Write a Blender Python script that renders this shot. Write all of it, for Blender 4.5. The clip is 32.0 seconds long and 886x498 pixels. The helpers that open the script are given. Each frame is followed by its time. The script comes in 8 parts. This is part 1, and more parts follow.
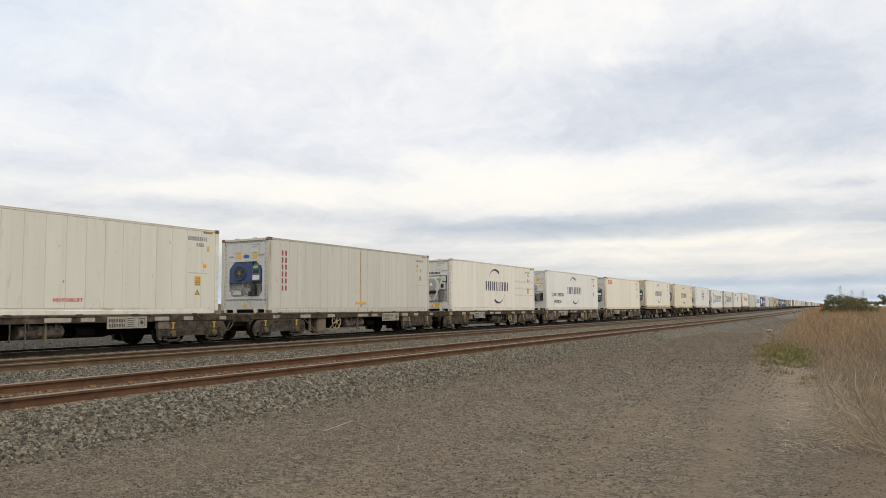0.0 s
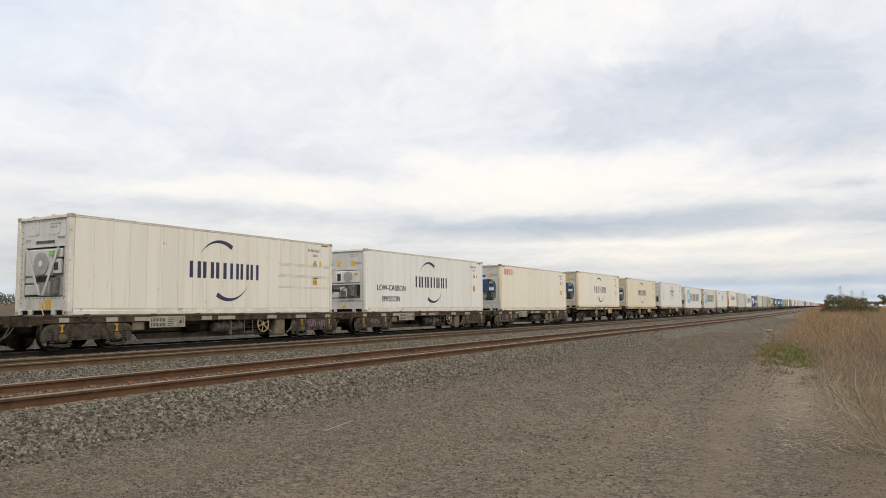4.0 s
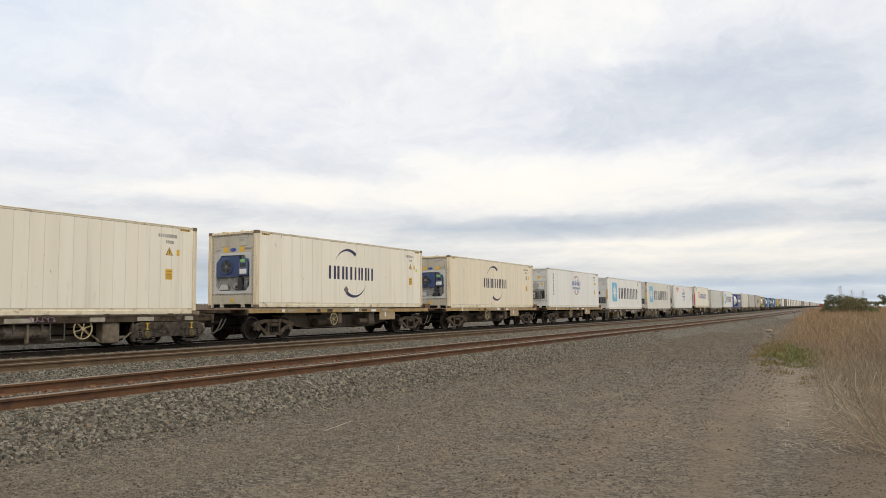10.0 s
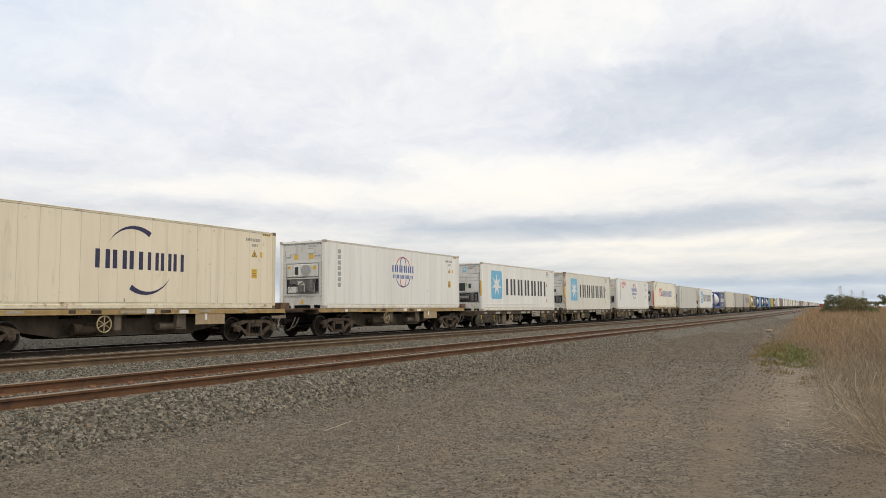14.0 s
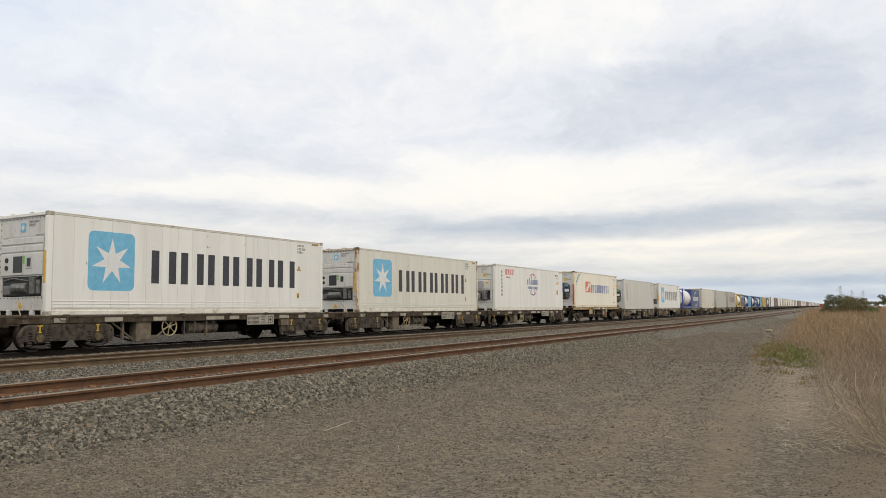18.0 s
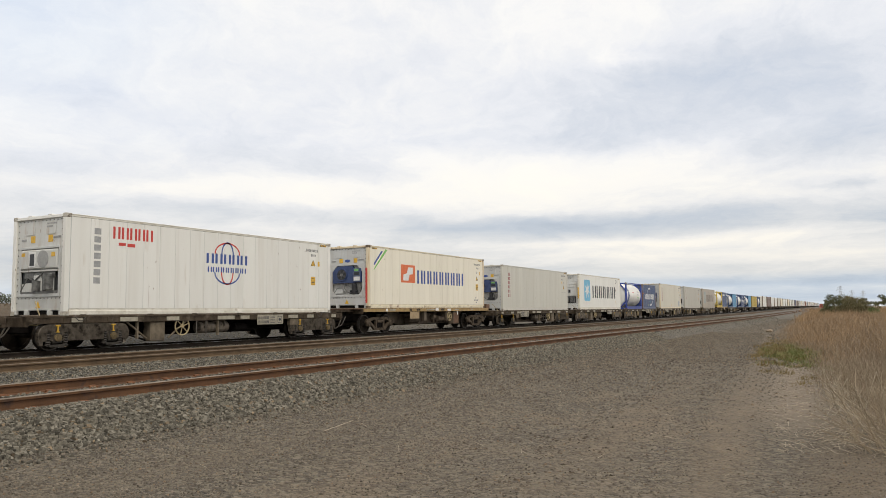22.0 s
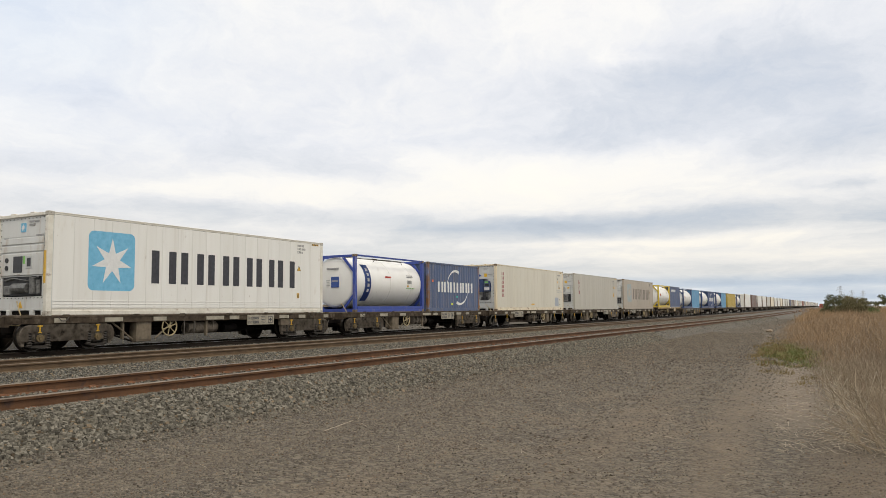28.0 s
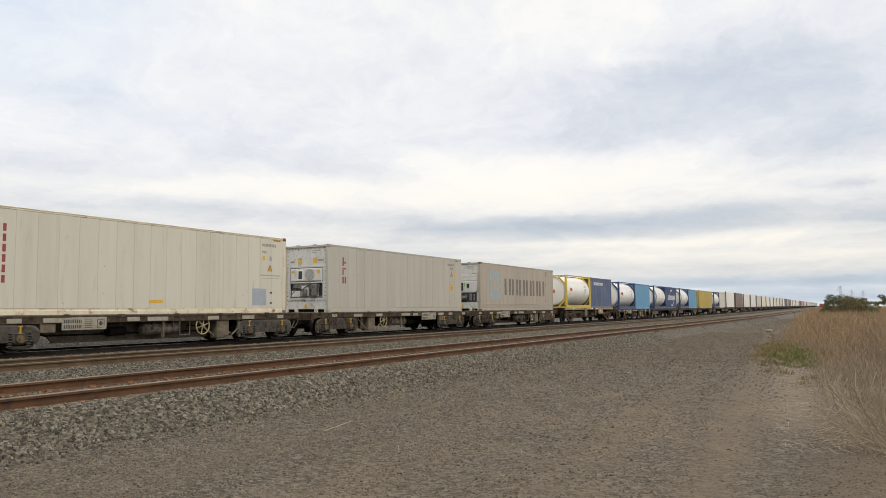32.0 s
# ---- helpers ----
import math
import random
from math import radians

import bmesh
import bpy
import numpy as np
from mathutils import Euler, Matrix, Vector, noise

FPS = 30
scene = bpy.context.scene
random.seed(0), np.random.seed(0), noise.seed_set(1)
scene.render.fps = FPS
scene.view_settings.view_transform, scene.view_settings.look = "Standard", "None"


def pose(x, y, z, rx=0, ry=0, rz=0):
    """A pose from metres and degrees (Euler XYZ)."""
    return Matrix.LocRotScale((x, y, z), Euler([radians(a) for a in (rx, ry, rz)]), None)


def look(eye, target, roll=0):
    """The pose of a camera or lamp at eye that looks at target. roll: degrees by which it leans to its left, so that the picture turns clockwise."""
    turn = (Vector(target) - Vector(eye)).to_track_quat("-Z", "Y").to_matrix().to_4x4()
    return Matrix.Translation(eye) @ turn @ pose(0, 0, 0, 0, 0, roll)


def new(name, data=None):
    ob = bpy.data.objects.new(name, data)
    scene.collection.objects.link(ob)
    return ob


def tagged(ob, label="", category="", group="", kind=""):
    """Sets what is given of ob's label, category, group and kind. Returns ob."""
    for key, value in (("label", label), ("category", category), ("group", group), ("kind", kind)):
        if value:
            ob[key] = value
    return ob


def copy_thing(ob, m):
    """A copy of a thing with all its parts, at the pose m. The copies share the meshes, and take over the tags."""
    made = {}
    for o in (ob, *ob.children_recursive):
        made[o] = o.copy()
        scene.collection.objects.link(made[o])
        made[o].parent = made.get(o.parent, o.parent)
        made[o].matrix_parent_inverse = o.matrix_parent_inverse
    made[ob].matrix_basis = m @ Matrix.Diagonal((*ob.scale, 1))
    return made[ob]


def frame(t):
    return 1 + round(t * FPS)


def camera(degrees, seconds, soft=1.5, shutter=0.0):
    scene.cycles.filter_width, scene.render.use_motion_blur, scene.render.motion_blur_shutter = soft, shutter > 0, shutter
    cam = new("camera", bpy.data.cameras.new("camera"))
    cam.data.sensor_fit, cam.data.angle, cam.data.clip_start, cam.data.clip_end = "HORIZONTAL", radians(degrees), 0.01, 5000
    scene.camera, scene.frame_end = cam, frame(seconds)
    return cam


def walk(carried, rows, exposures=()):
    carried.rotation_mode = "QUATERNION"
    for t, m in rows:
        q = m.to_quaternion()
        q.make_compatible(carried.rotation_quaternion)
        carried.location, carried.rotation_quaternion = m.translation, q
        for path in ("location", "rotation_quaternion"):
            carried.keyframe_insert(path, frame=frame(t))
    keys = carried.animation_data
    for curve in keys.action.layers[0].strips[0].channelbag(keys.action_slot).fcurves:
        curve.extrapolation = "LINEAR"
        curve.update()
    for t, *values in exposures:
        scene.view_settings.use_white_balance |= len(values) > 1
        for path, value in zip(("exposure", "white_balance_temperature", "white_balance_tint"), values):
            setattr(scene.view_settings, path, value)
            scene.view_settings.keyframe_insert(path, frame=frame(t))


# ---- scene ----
# World: x to the right of the line, y along the line away from the camera, z up; z = 0 is the ground at the tripod.
cam = camera(60.9, 32.0, 0.85)
EYE = (0.0, 0.0, 1.5)
YAW, PITCH = radians(28.56), radians(4.68)
AIM = (-math.sin(YAW) * math.cos(PITCH), math.cos(YAW) * math.cos(PITCH), 1.5 + math.sin(PITCH))
VIEW = look(EYE, AIM, -0.56)
walk(cam, [(0.0, VIEW), (32.0, VIEW)])

# ---------------------------------------------------------------- light
SUN_AZ, SUN_EL = 125.0, 54.0      # degrees: azimuth clockwise from +y, and height
scene.view_settings.exposure = 0.0


def make_world():
    w = bpy.data.worlds.new("overcast_sky")
    scene.world = w
    w.use_nodes = True
    nt = w.node_tree
    nt.nodes.clear()
    N = nt.nodes.new
    L = nt.links.new

    def math_(op, a, b=None, c=None):
        n = N("ShaderNodeMath")
        n.operation = op
        for k, v in enumerate((a, b, c)):
            if v is None:
                continue
            if isinstance(v, (int, float)):
                n.inputs[k].default_value = v
            else:
                L(v, n.inputs[k])
        return n.outputs[0]

    def noise_(vec, scale, detail, rough, distortion=0.0):
        n = N("ShaderNodeTexNoise")
        n.inputs["Scale"].default_value = scale
        n.inputs["Detail"].default_value = detail
        n.inputs["Roughness"].default_value = rough
        n.inputs["Distortion"].default_value = distortion
        L(vec, n.inputs["Vector"])
        return n.outputs["Fac"]

    def vec_(x, y, z):
        n = N("ShaderNodeCombineXYZ")
        for k, v in enumerate((x, y, z)):
            if isinstance(v, (int, float)):
                n.inputs[k].default_value = v
            else:
                L(v, n.inputs[k])
        return n.outputs[0]

    tc = N("ShaderNodeTexCoord")
    sep = N("ShaderNodeSeparateXYZ")
    L(tc.outputs["Generated"], sep.inputs[0])
    x, y, z = sep.outputs
    up = math_("MAXIMUM", z, 0.0)
    # bearing from the middle of the view, and height, drawn out so that the sheet flattens towards the horizon
    bearing = math_("ADD", math_("ARCTAN2", x, y), YAW)
    tall = math_("MULTIPLY", math_("LOGARITHM", math_("ADD", up, 0.07), math.e), 0.60)
    sheet = vec_(bearing, tall, 0.0)
    warp = N("ShaderNodeTexNoise")
    warp.inputs["Scale"].default_value, warp.inputs["Detail"].default_value, warp.inputs["Roughness"].default_value = 4.5, 7.0, 0.58
    L(sheet, warp.inputs["Vector"])
    wsep = N("ShaderNodeSeparateColor")
    L(warp.outputs["Color"], wsep.inputs[0])
    wu, wv = math_("SUBTRACT", wsep.outputs[0], 0.5), math_("SUBTRACT", wsep.outputs[1], 0.5)
    sheet2 = vec_(math_("MULTIPLY_ADD", wu, 0.30, bearing), math_("MULTIPLY_ADD", wv, 0.22, tall), 2.3)
    large = noise_(sheet2, 3.0, 7.0, 0.55)
    puffs = noise_(sheet2, 9.0, 9.0, 0.66)
    wisps = noise_(vec_(math_("MULTIPLY_ADD", wu, 0.12, bearing), math_("MULTIPLY_ADD", wv, 0.10, tall), 7.1), 24.0, 6.0, 0.62)
    low = math_("MINIMUM", math_("MULTIPLY", up, 4.5), 1.0)
    az = math_("MULTIPLY_ADD", wu, 0.30, bearing)
    el = math_("MULTIPLY_ADD", wv, math_("MULTIPLY", low, 0.085), up)
    total = math_("MULTIPLY_ADD", math_("SUBTRACT", large, 0.5), 0.36, 0.735)
    total = math_("MULTIPLY_ADD", math_("SUBTRACT", puffs, 0.5), 0.52, total)
    total = math_("MULTIPLY_ADD", math_("SUBTRACT", wisps, 0.5), 0.20, total)
    # thin streaks, one over another, low down
    streaks = noise_(vec_(math_("MULTIPLY_ADD", wu, 0.5, math_("MULTIPLY", bearing, 3.0)), math_("MULTIPLY_ADD", wv, 0.35, math_("MULTIPLY", up, 46.0)), 4.4), 1.0, 5.0, 0.55)
    fade = math_("EXPONENT", math_("MULTIPLY", math_("POWER", math_("DIVIDE", up, 0.13), 2.0), -1.0))
    total = math_("MULTIPLY_ADD", math_("MULTIPLY", math_("SUBTRACT", streaks, 0.5), fade), 0.46, total)
    # the broad cloud masses: bearing, height, half width, half height, slope, depth of tone
    for a0, e0, sa, se, slope, amp in ((0.275, 0.268, 0.22, 0.062, 0.0, -0.27), (0.515, 0.192, 0.12, 0.026, 0.0, -0.26), (0.46, 0.285, 0.16, 0.08, 0.0, -0.22), (0.262, 0.312, 0.050, 0.020, 0.0, 0.20),
                                       (0.068, 0.275, 0.09, 0.040, 0.0, -0.10), (0.14, 0.222, 0.17, 0.024, 0.0, -0.13), (-0.283, 0.215, 0.15, 0.032, -0.18, -0.17), (-0.108, 0.180, 0.085, 0.013, 0.0, -0.12),
                                       (-0.448, 0.180, 0.135, 0.018, 0.0, -0.17), (-0.493, 0.258, 0.10, 0.018, -0.08, -0.13), (-0.282, 0.155, 0.13, 0.016, 0.0, 0.14), (0.089, 0.172, 0.27, 0.026, 0.05, 0.22),
                                       (-0.465, 0.131, 0.187, 0.026, 0.0, -0.16), (0.145, 0.108, 0.26, 0.0150, -0.01, -0.46), (-0.211, 0.130, 0.187, 0.013, 0.0, -0.22), (0.365, 0.120, 0.112, 0.009, 0.05, -0.20),
                                       (0.503, 0.143, 0.06, 0.008, 0.0, -0.24), (0.525, 0.099, 0.08, 0.030, 0.0, -0.24), (0.26, 0.085, 0.26, 0.007, 0.0, 0.20), (0.432, 0.053, 0.40, 0.013, 0.0, -0.22), (0.432, 0.033, 0.50, 0.0085, 0.0, -0.44), (0.43, 0.012, 0.50, 0.010, 0.0, -0.30), (0.24, 0.075, 0.50, 0.060, 0.0, -0.11), (0.40, 0.062, 0.34, 0.010, 0.0, 0.16),
                                       (0.40, 0.008, 0.5, 0.012, 0.0, -0.12), (-0.349, 0.050, 0.32, 0.042, 0.0, -0.56)):
        du, dv = math_("SUBTRACT", az, a0), math_("SUBTRACT", el, e0)
        if slope:
            dv = math_("MULTIPLY_ADD", du, -slope, dv)
        da, de = math_("DIVIDE", du, sa), math_("DIVIDE", dv, se)
        g = math_("EXPONENT", math_("MULTIPLY", math_("ADD", math_("MULTIPLY", da, da), math_("MULTIPLY", de, de)), -1.0))
        total = math_("MULTIPLY_ADD", g, amp, total)
    ramp = N("ShaderNodeValToRGB")
    stops = [(0.0, (0.42, 0.49, 0.60)), (0.25, (0.560, 0.622, 0.720)), (0.45, (0.706, 0.738, 0.794)), (0.62, (0.845, 0.855, 0.884)), (0.80, (0.980, 0.963, 0.935)), (1.0, (1.03, 1.0, 0.935))]
    el_ = ramp.color_ramp.elements
    while len(el_) < len(stops):
        el_.new(0.5)
    for e, (p, c) in zip(el_, stops):
        e.position, e.color = p, (*c, 1)
    L(total, ramp.inputs[0])
    # warmer towards the horizon, cooler high up, bluest where the sheet thins to the left
    warm = N("ShaderNodeMapRange")
    warm.inputs["From Min"].default_value, warm.inputs["From Max"].default_value = 0.06, 0.22
    L(up, warm.inputs[0])
    tint = N("ShaderNodeMix")
    tint.data_type = "RGBA"
    tint.inputs[6].default_value, tint.inputs[7].default_value = (1.0, 0.965, 0.895, 1), (0.99, 0.995, 1.005, 1)
    L(warm.outputs[0], tint.inputs[0])
    hazy = N("ShaderNodeMapRange")
    hazy.inputs["From Min"].default_value, hazy.inputs["From Max"].default_value = 0.030, 0.046
    L(el, hazy.inputs[0])
    cool = N("ShaderNodeMix")
    cool.data_type = "RGBA"
    L(hazy.outputs[0], cool.inputs[0])
    cool.inputs[6].default_value = (0.965, 0.985, 0.975, 1)
    L(tint.outputs[2], cool.inputs[7])
    thin = N("ShaderNodeMix")
    thin.data_type = "RGBA"
    dl, dh = math_("DIVIDE", math_("ADD", az, 0.60), 0.24), math_("DIVIDE", math_("SUBTRACT", el, 0.36), 0.13)
    L(math_("EXPONENT", math_("MULTIPLY", math_("ADD", math_("MULTIPLY", dl, dl), math_("MULTIPLY", dh, dh)), -1.0)), thin.inputs[0])
    L(cool.outputs[2], thin.inputs[6])
    thin.inputs[7].default_value = (0.80, 0.88, 1.0, 1)
    cloud = N("ShaderNodeVectorMath")
    cloud.operation = "MULTIPLY"
    L(ramp.outputs[0], cloud.inputs[0])
    L(thin.outputs[2], cloud.inputs[1])
    sky = N("ShaderNodeTexSky")
    sky.sky_type = "NISHITA"
    sky.sun_disc = False
    sky.sun_elevation = radians(SUN_EL)
    sky.sun_rotation = radians(SUN_AZ)
    back_sky = N("ShaderNodeBackground")
    back_sky.inputs["Strength"].default_value = 0.08
    L(sky.outputs[0], back_sky.inputs["Color"])
    back_cloud = N("ShaderNodeBackground")
    back_cloud.inputs["Strength"].default_value = 1.04
    L(cloud.outputs[0], back_cloud.inputs["Color"])
    mix = N("ShaderNodeMixShader")
    mix.inputs[0].default_value = 0.95
    L(back_sky.outputs[0], mix.inputs[1])
    L(back_cloud.outputs[0], mix.inputs[2])
    out = N("ShaderNodeOutputWorld")
    L(mix.outputs[0], out.inputs[0])


make_world()
sun = new("sun", bpy.data.lights.new("sun", "SUN"))
sun.data.energy = 1.65
sun.data.angle = radians(25)
sun.data.color = (1.0, 0.915, 0.77)
saz, sel = radians(SUN_AZ), radians(SUN_EL)
sun.matrix_world = look((100 * math.sin(saz) * math.cos(sel), 100 * math.cos(saz) * math.cos(sel), 100 * math.sin(sel)), (0, 0, 0))

# ---------------------------------------------------------------- materials
MATS = {}


def surf(name, dark, light, scale=6.0, rough=0.6, metal=0.0, bump=0.15, fine=60.0, stretch=(1, 1, 1), stain=None, stain_at=(0.58, 0.75), stain_scale=1.5,
         stain_stretch=(1, 1, 1), coords="Object", spread=0.0, specks=None, grit=(0.90, 1.08)):
    """A weathered surface: two tones by noise, fine grain in tone and relief, and stains of a third colour."""
    if name in MATS:
        return MATS[name]
    m = bpy.data.materials.new(name)
    m.use_nodes = True
    nt = m.node_tree
    N, L = nt.nodes.new, nt.links.new
    b = nt.nodes["Principled BSDF"]
    tc = N("ShaderNodeTexCoord")
    info = N("ShaderNodeObjectInfo")
    shift = N("ShaderNodeVectorMath")
    shift.operation = "MULTIPLY_ADD"
    shift.inputs[0].default_value = (37, 53, 29)
    comb = N("ShaderNodeCombineXYZ")
    for k in range(3):
        L(info.outputs["Random"], comb.inputs[k])
    L(comb.outputs[0], shift.inputs[1])
    L(tc.outputs[coords], shift.inputs[2])

    def noise_(sc, st, detail=5.0):
        mp = N("ShaderNodeMapping")
        mp.inputs["Scale"].default_value = st
        L(shift.outputs[0], mp.inputs[0])
        n = N("ShaderNodeTexNoise")
        n.inputs["Scale"].default_value = sc
        n.inputs["Detail"].default_value = detail
        n.inputs["Roughness"].default_value = 0.6
        L(mp.outputs[0], n.inputs["Vector"])
        return n.outputs["Fac"]

    broad = noise_(scale, stretch)
    grain = noise_(fine, (1, 1, 1), 2.0)
    rng = N("ShaderNodeMapRange")
    rng.inputs["From Min"].default_value, rng.inputs["From Max"].default_value = 0.3, 0.7
    L(broad, rng.inputs[0])
    mix = N("ShaderNodeMix")
    mix.data_type = "RGBA"
    mix.inputs[6].default_value, mix.inputs[7].default_value = (*dark, 1), (*light, 1)
    L(rng.outputs[0], mix.inputs[0])
    col = mix.outputs[2]
    tone = N("ShaderNodeMapRange")
    tone.inputs["From Min"].default_value, tone.inputs["From Max"].default_value = 0.25, 0.75
    tone.inputs["To Min"].default_value, tone.inputs["To Max"].default_value = grit
    L(grain, tone.inputs[0])
    amount = tone.outputs[0]
    if spread:
        one = N("ShaderNodeMapRange")
        one.inputs["To Min"].default_value, one.inputs["To Max"].default_value = 1 - spread, 1 + spread
        L(info.outputs["Random"], one.inputs[0])
        mul = N("ShaderNodeMath")
        mul.operation = "MULTIPLY"
        L(amount, mul.inputs[0])
        L(one.outputs[0], mul.inputs[1])
        amount = mul.outputs[0]
    sc = N("ShaderNodeVectorMath")
    sc.operation = "SCALE"
    L(col, sc.inputs[0])
    L(amount, sc.inputs["Scale"])
    col = sc.outputs[0]
    if stain:
        sn = noise_(stain_scale, stain_stretch, 6.0)
        sr = N("ShaderNodeMapRange")
        sr.inputs["From Min"].default_value, sr.inputs["From Max"].default_value = stain_at
        L(sn, sr.inputs[0])
        mx = N("ShaderNodeMix")
        mx.data_type = "RGBA"
        L(sr.outputs[0], mx.inputs[0])
        L(col, mx.inputs[6])
        mx.inputs[7].default_value = (*stain, 1)
        col = mx.outputs[2]
    if specks:
        # chips and scratches with rust in them: sparse, in short runs down the surface
        chip, scale_, lo, hi = specks
        grime = tuple(0.45 * k + 0.55 * g for k, g in zip((0.36, 0.29, 0.20), light))
        for sc_, st_, l_, h_, most in ((scale_, (1, 1, 0.5), lo, hi, 0.85), (scale_ * 0.35, (3.0, 3.0, 0.22), lo - 0.005, hi + 0.05, 0.5), (1.3, (2.6, 2.6, 0.13), 0.55, 0.73, 0.46)):
            sr = N("ShaderNodeMapRange")
            sr.inputs["From Min"].default_value, sr.inputs["From Max"].default_value = l_, h_
            sr.inputs["To Max"].default_value = most
            L(noise_(sc_, st_, 3.0), sr.inputs[0])
            mx = N("ShaderNodeMix")
            mx.data_type = "RGBA"
            L(sr.outputs[0], mx.inputs[0])
            L(col, mx.inputs[6])
            mx.inputs[7].default_value = (*(grime if most == 0.46 else chip), 1)
            col = mx.outputs[2]
    L(col, b.inputs["Base Color"])
    b.inputs["Roughness"].default_value = rough
    b.inputs["Metallic"].default_value = metal
    if bump:
        bp = N("ShaderNodeBump")
        bp.inputs["Strength"].default_value = bump
        bp.inputs["Distance"].default_value = 0.01
        L(grain, bp.inputs["Height"])
        L(bp.outputs[0], b.inputs["Normal"])
    MATS[name] = m
    return m


STREAK = (2.2, 2.2, 0.18)


def paint(name, c, dirt=0.82, rough=0.42, stain=(0.42, 0.34, 0.24), at=(0.60, 0.95), chips=None):
    return surf(name, tuple(k * d for k, d in zip(c, (dirt, dirt * 0.99, dirt * 0.97))), c, 0.9, rough, 0, 0.015, 40, STREAK, stain, at, 2.6, (1.6, 1.6, 0.35), spread=0.03, specks=chips, grit=(0.975, 1.02))


CHIP = (0.22, 0.12, 0.06)
WHITE = paint("white_paint", (0.800, 0.790, 0.748), 0.93, stain=(0.45, 0.36, 0.24), at=(0.62, 1.02), chips=(CHIP, 7.0, 0.715, 0.76))
WARMWHITE = paint("warm_white_paint", (0.800, 0.760, 0.672), 0.93, stain=(0.45, 0.36, 0.24), at=(0.62, 1.02), chips=(CHIP, 7.0, 0.715, 0.76))
CREAM = paint("cream_paint", (0.800, 0.715, 0.552), 0.93, stain=(0.46, 0.34, 0.20), at=(0.60, 0.98), chips=(CHIP, 7.0, 0.70, 0.75))
OFFWHITE = paint("weathered_off_white_paint", (0.70, 0.68, 0.60), 0.93, at=(0.60, 0.98), chips=(CHIP, 7.0, 0.70, 0.75))
BEIGE = paint("dull_beige_paint", (0.590, 0.575, 0.515), 0.92, at=(0.60, 1.0), chips=(CHIP, 7.0, 0.71, 0.76))
PALEBEIGE = paint("pale_beige_paint", (0.64, 0.605, 0.51), 0.92, at=(0.60, 1.0), chips=(CHIP, 7.0, 0.71, 0.76))
DULL = paint("dull_grey_beige_paint", (0.475, 0.450, 0.390), 0.90, at=(0.60, 1.0), chips=(CHIP, 7.0, 0.70, 0.76))
GREY = paint("pale_grey_paint", (0.585, 0.570, 0.512), 0.92, at=(0.62, 1.0), chips=(CHIP, 7.0, 0.715, 0.76))
TAN = paint("sun_bleached_tan_paint", (0.41, 0.355, 0.285), 0.84)
END_GREY = paint("end_grey_paint", (0.55, 0.56, 0.555), 0.90, chips=(CHIP, 9.0, 0.68, 0.74))
# white and cream end paints: darker base than the sides, heavier stains and chips
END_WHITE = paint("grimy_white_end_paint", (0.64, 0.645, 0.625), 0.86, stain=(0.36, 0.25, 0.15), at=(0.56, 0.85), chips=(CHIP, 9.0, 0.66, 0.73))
PALECREAM = paint("pale_cream_paint", (0.835, 0.785, 0.665), 0.94, stain=(0.46, 0.36, 0.24), at=(0.62, 1.02), chips=(CHIP, 7.0, 0.71, 0.76))
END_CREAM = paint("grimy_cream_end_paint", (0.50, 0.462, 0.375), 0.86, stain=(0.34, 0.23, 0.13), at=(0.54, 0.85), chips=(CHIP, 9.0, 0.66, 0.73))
CREAM_RAIL = surf("rust_spotted_cream_rail", (0.62, 0.54, 0.38), (0.78, 0.71, 0.55), 3, 0.5, 0, 0.08, 40, (1, 1, 1), (0.24, 0.12, 0.05), (0.56, 0.72), 5, (1, 0.6, 1))
WHITE_RAIL = surf("grimy_white_rail", (0.60, 0.56, 0.47), (0.77, 0.74, 0.66), 3, 0.5, 0, 0.08, 40, (1, 1, 1), (0.26, 0.16, 0.09), (0.60, 0.78), 5, (1, 0.6, 1))
NAVY = paint("navy_paint", (0.035, 0.065, 0.17), 0.75)
BLUE = paint("dusty_blue_paint", (0.078, 0.115, 0.222), 0.74, stain=(0.22, 0.19, 0.17), at=(0.50, 0.90), chips=(CHIP, 7.0, 0.66, 0.72))
SKYBLUE = paint("light_blue_paint", (0.13, 0.32, 0.52), 0.8)
FRAME_BLUE = paint("frame_blue_paint", (0.035, 0.07, 0.34), 0.8)
YELLOW = paint("yellow_paint", (0.62, 0.46, 0.06), 0.8)
OCHRE = paint("ochre_paint", (0.46, 0.34, 0.08), 0.8)
BROWN = paint("brown_paint", (0.17, 0.10, 0.075), 0.8)
RUST_POST = surf("rusty_post_paint", (0.62, 0.50, 0.33), (0.77, 0.68, 0.50), 3, 0.6, 0, 0.05, 40, (2, 2, 0.25), (0.36, 0.20, 0.085), (0.52, 0.78), 4, (2.5, 2.5, 0.22), grit=(0.96, 1.03))
RUST_DULL = surf("dull_rusty_post_paint", (0.47, 0.445, 0.375), (0.57, 0.545, 0.47), 3, 0.6, 0, 0.05, 40, (2, 2, 0.25), (0.26, 0.15, 0.07), (0.54, 0.74), 4, (2.5, 2.5, 0.22), grit=(0.96, 1.03))
RUST_HEAVY = surf("deeply_rusted_post", (0.52, 0.44, 0.33), (0.70, 0.65, 0.55), 3, 0.65, 0, 0.08, 40, (2, 2, 0.3), (0.24, 0.115, 0.045), (0.47, 0.60), 5, (2, 2, 0.5), grit=(0.95, 1.04))
RUST_BLUE = surf("rusty_blue_post", (0.12, 0.15, 0.24), (0.17, 0.20, 0.31), 3, 0.6, 0, 0.1, 40, (1, 1, 0.4), (0.22, 0.11, 0.05), (0.40, 0.58), 3, (1, 1, 0.5))
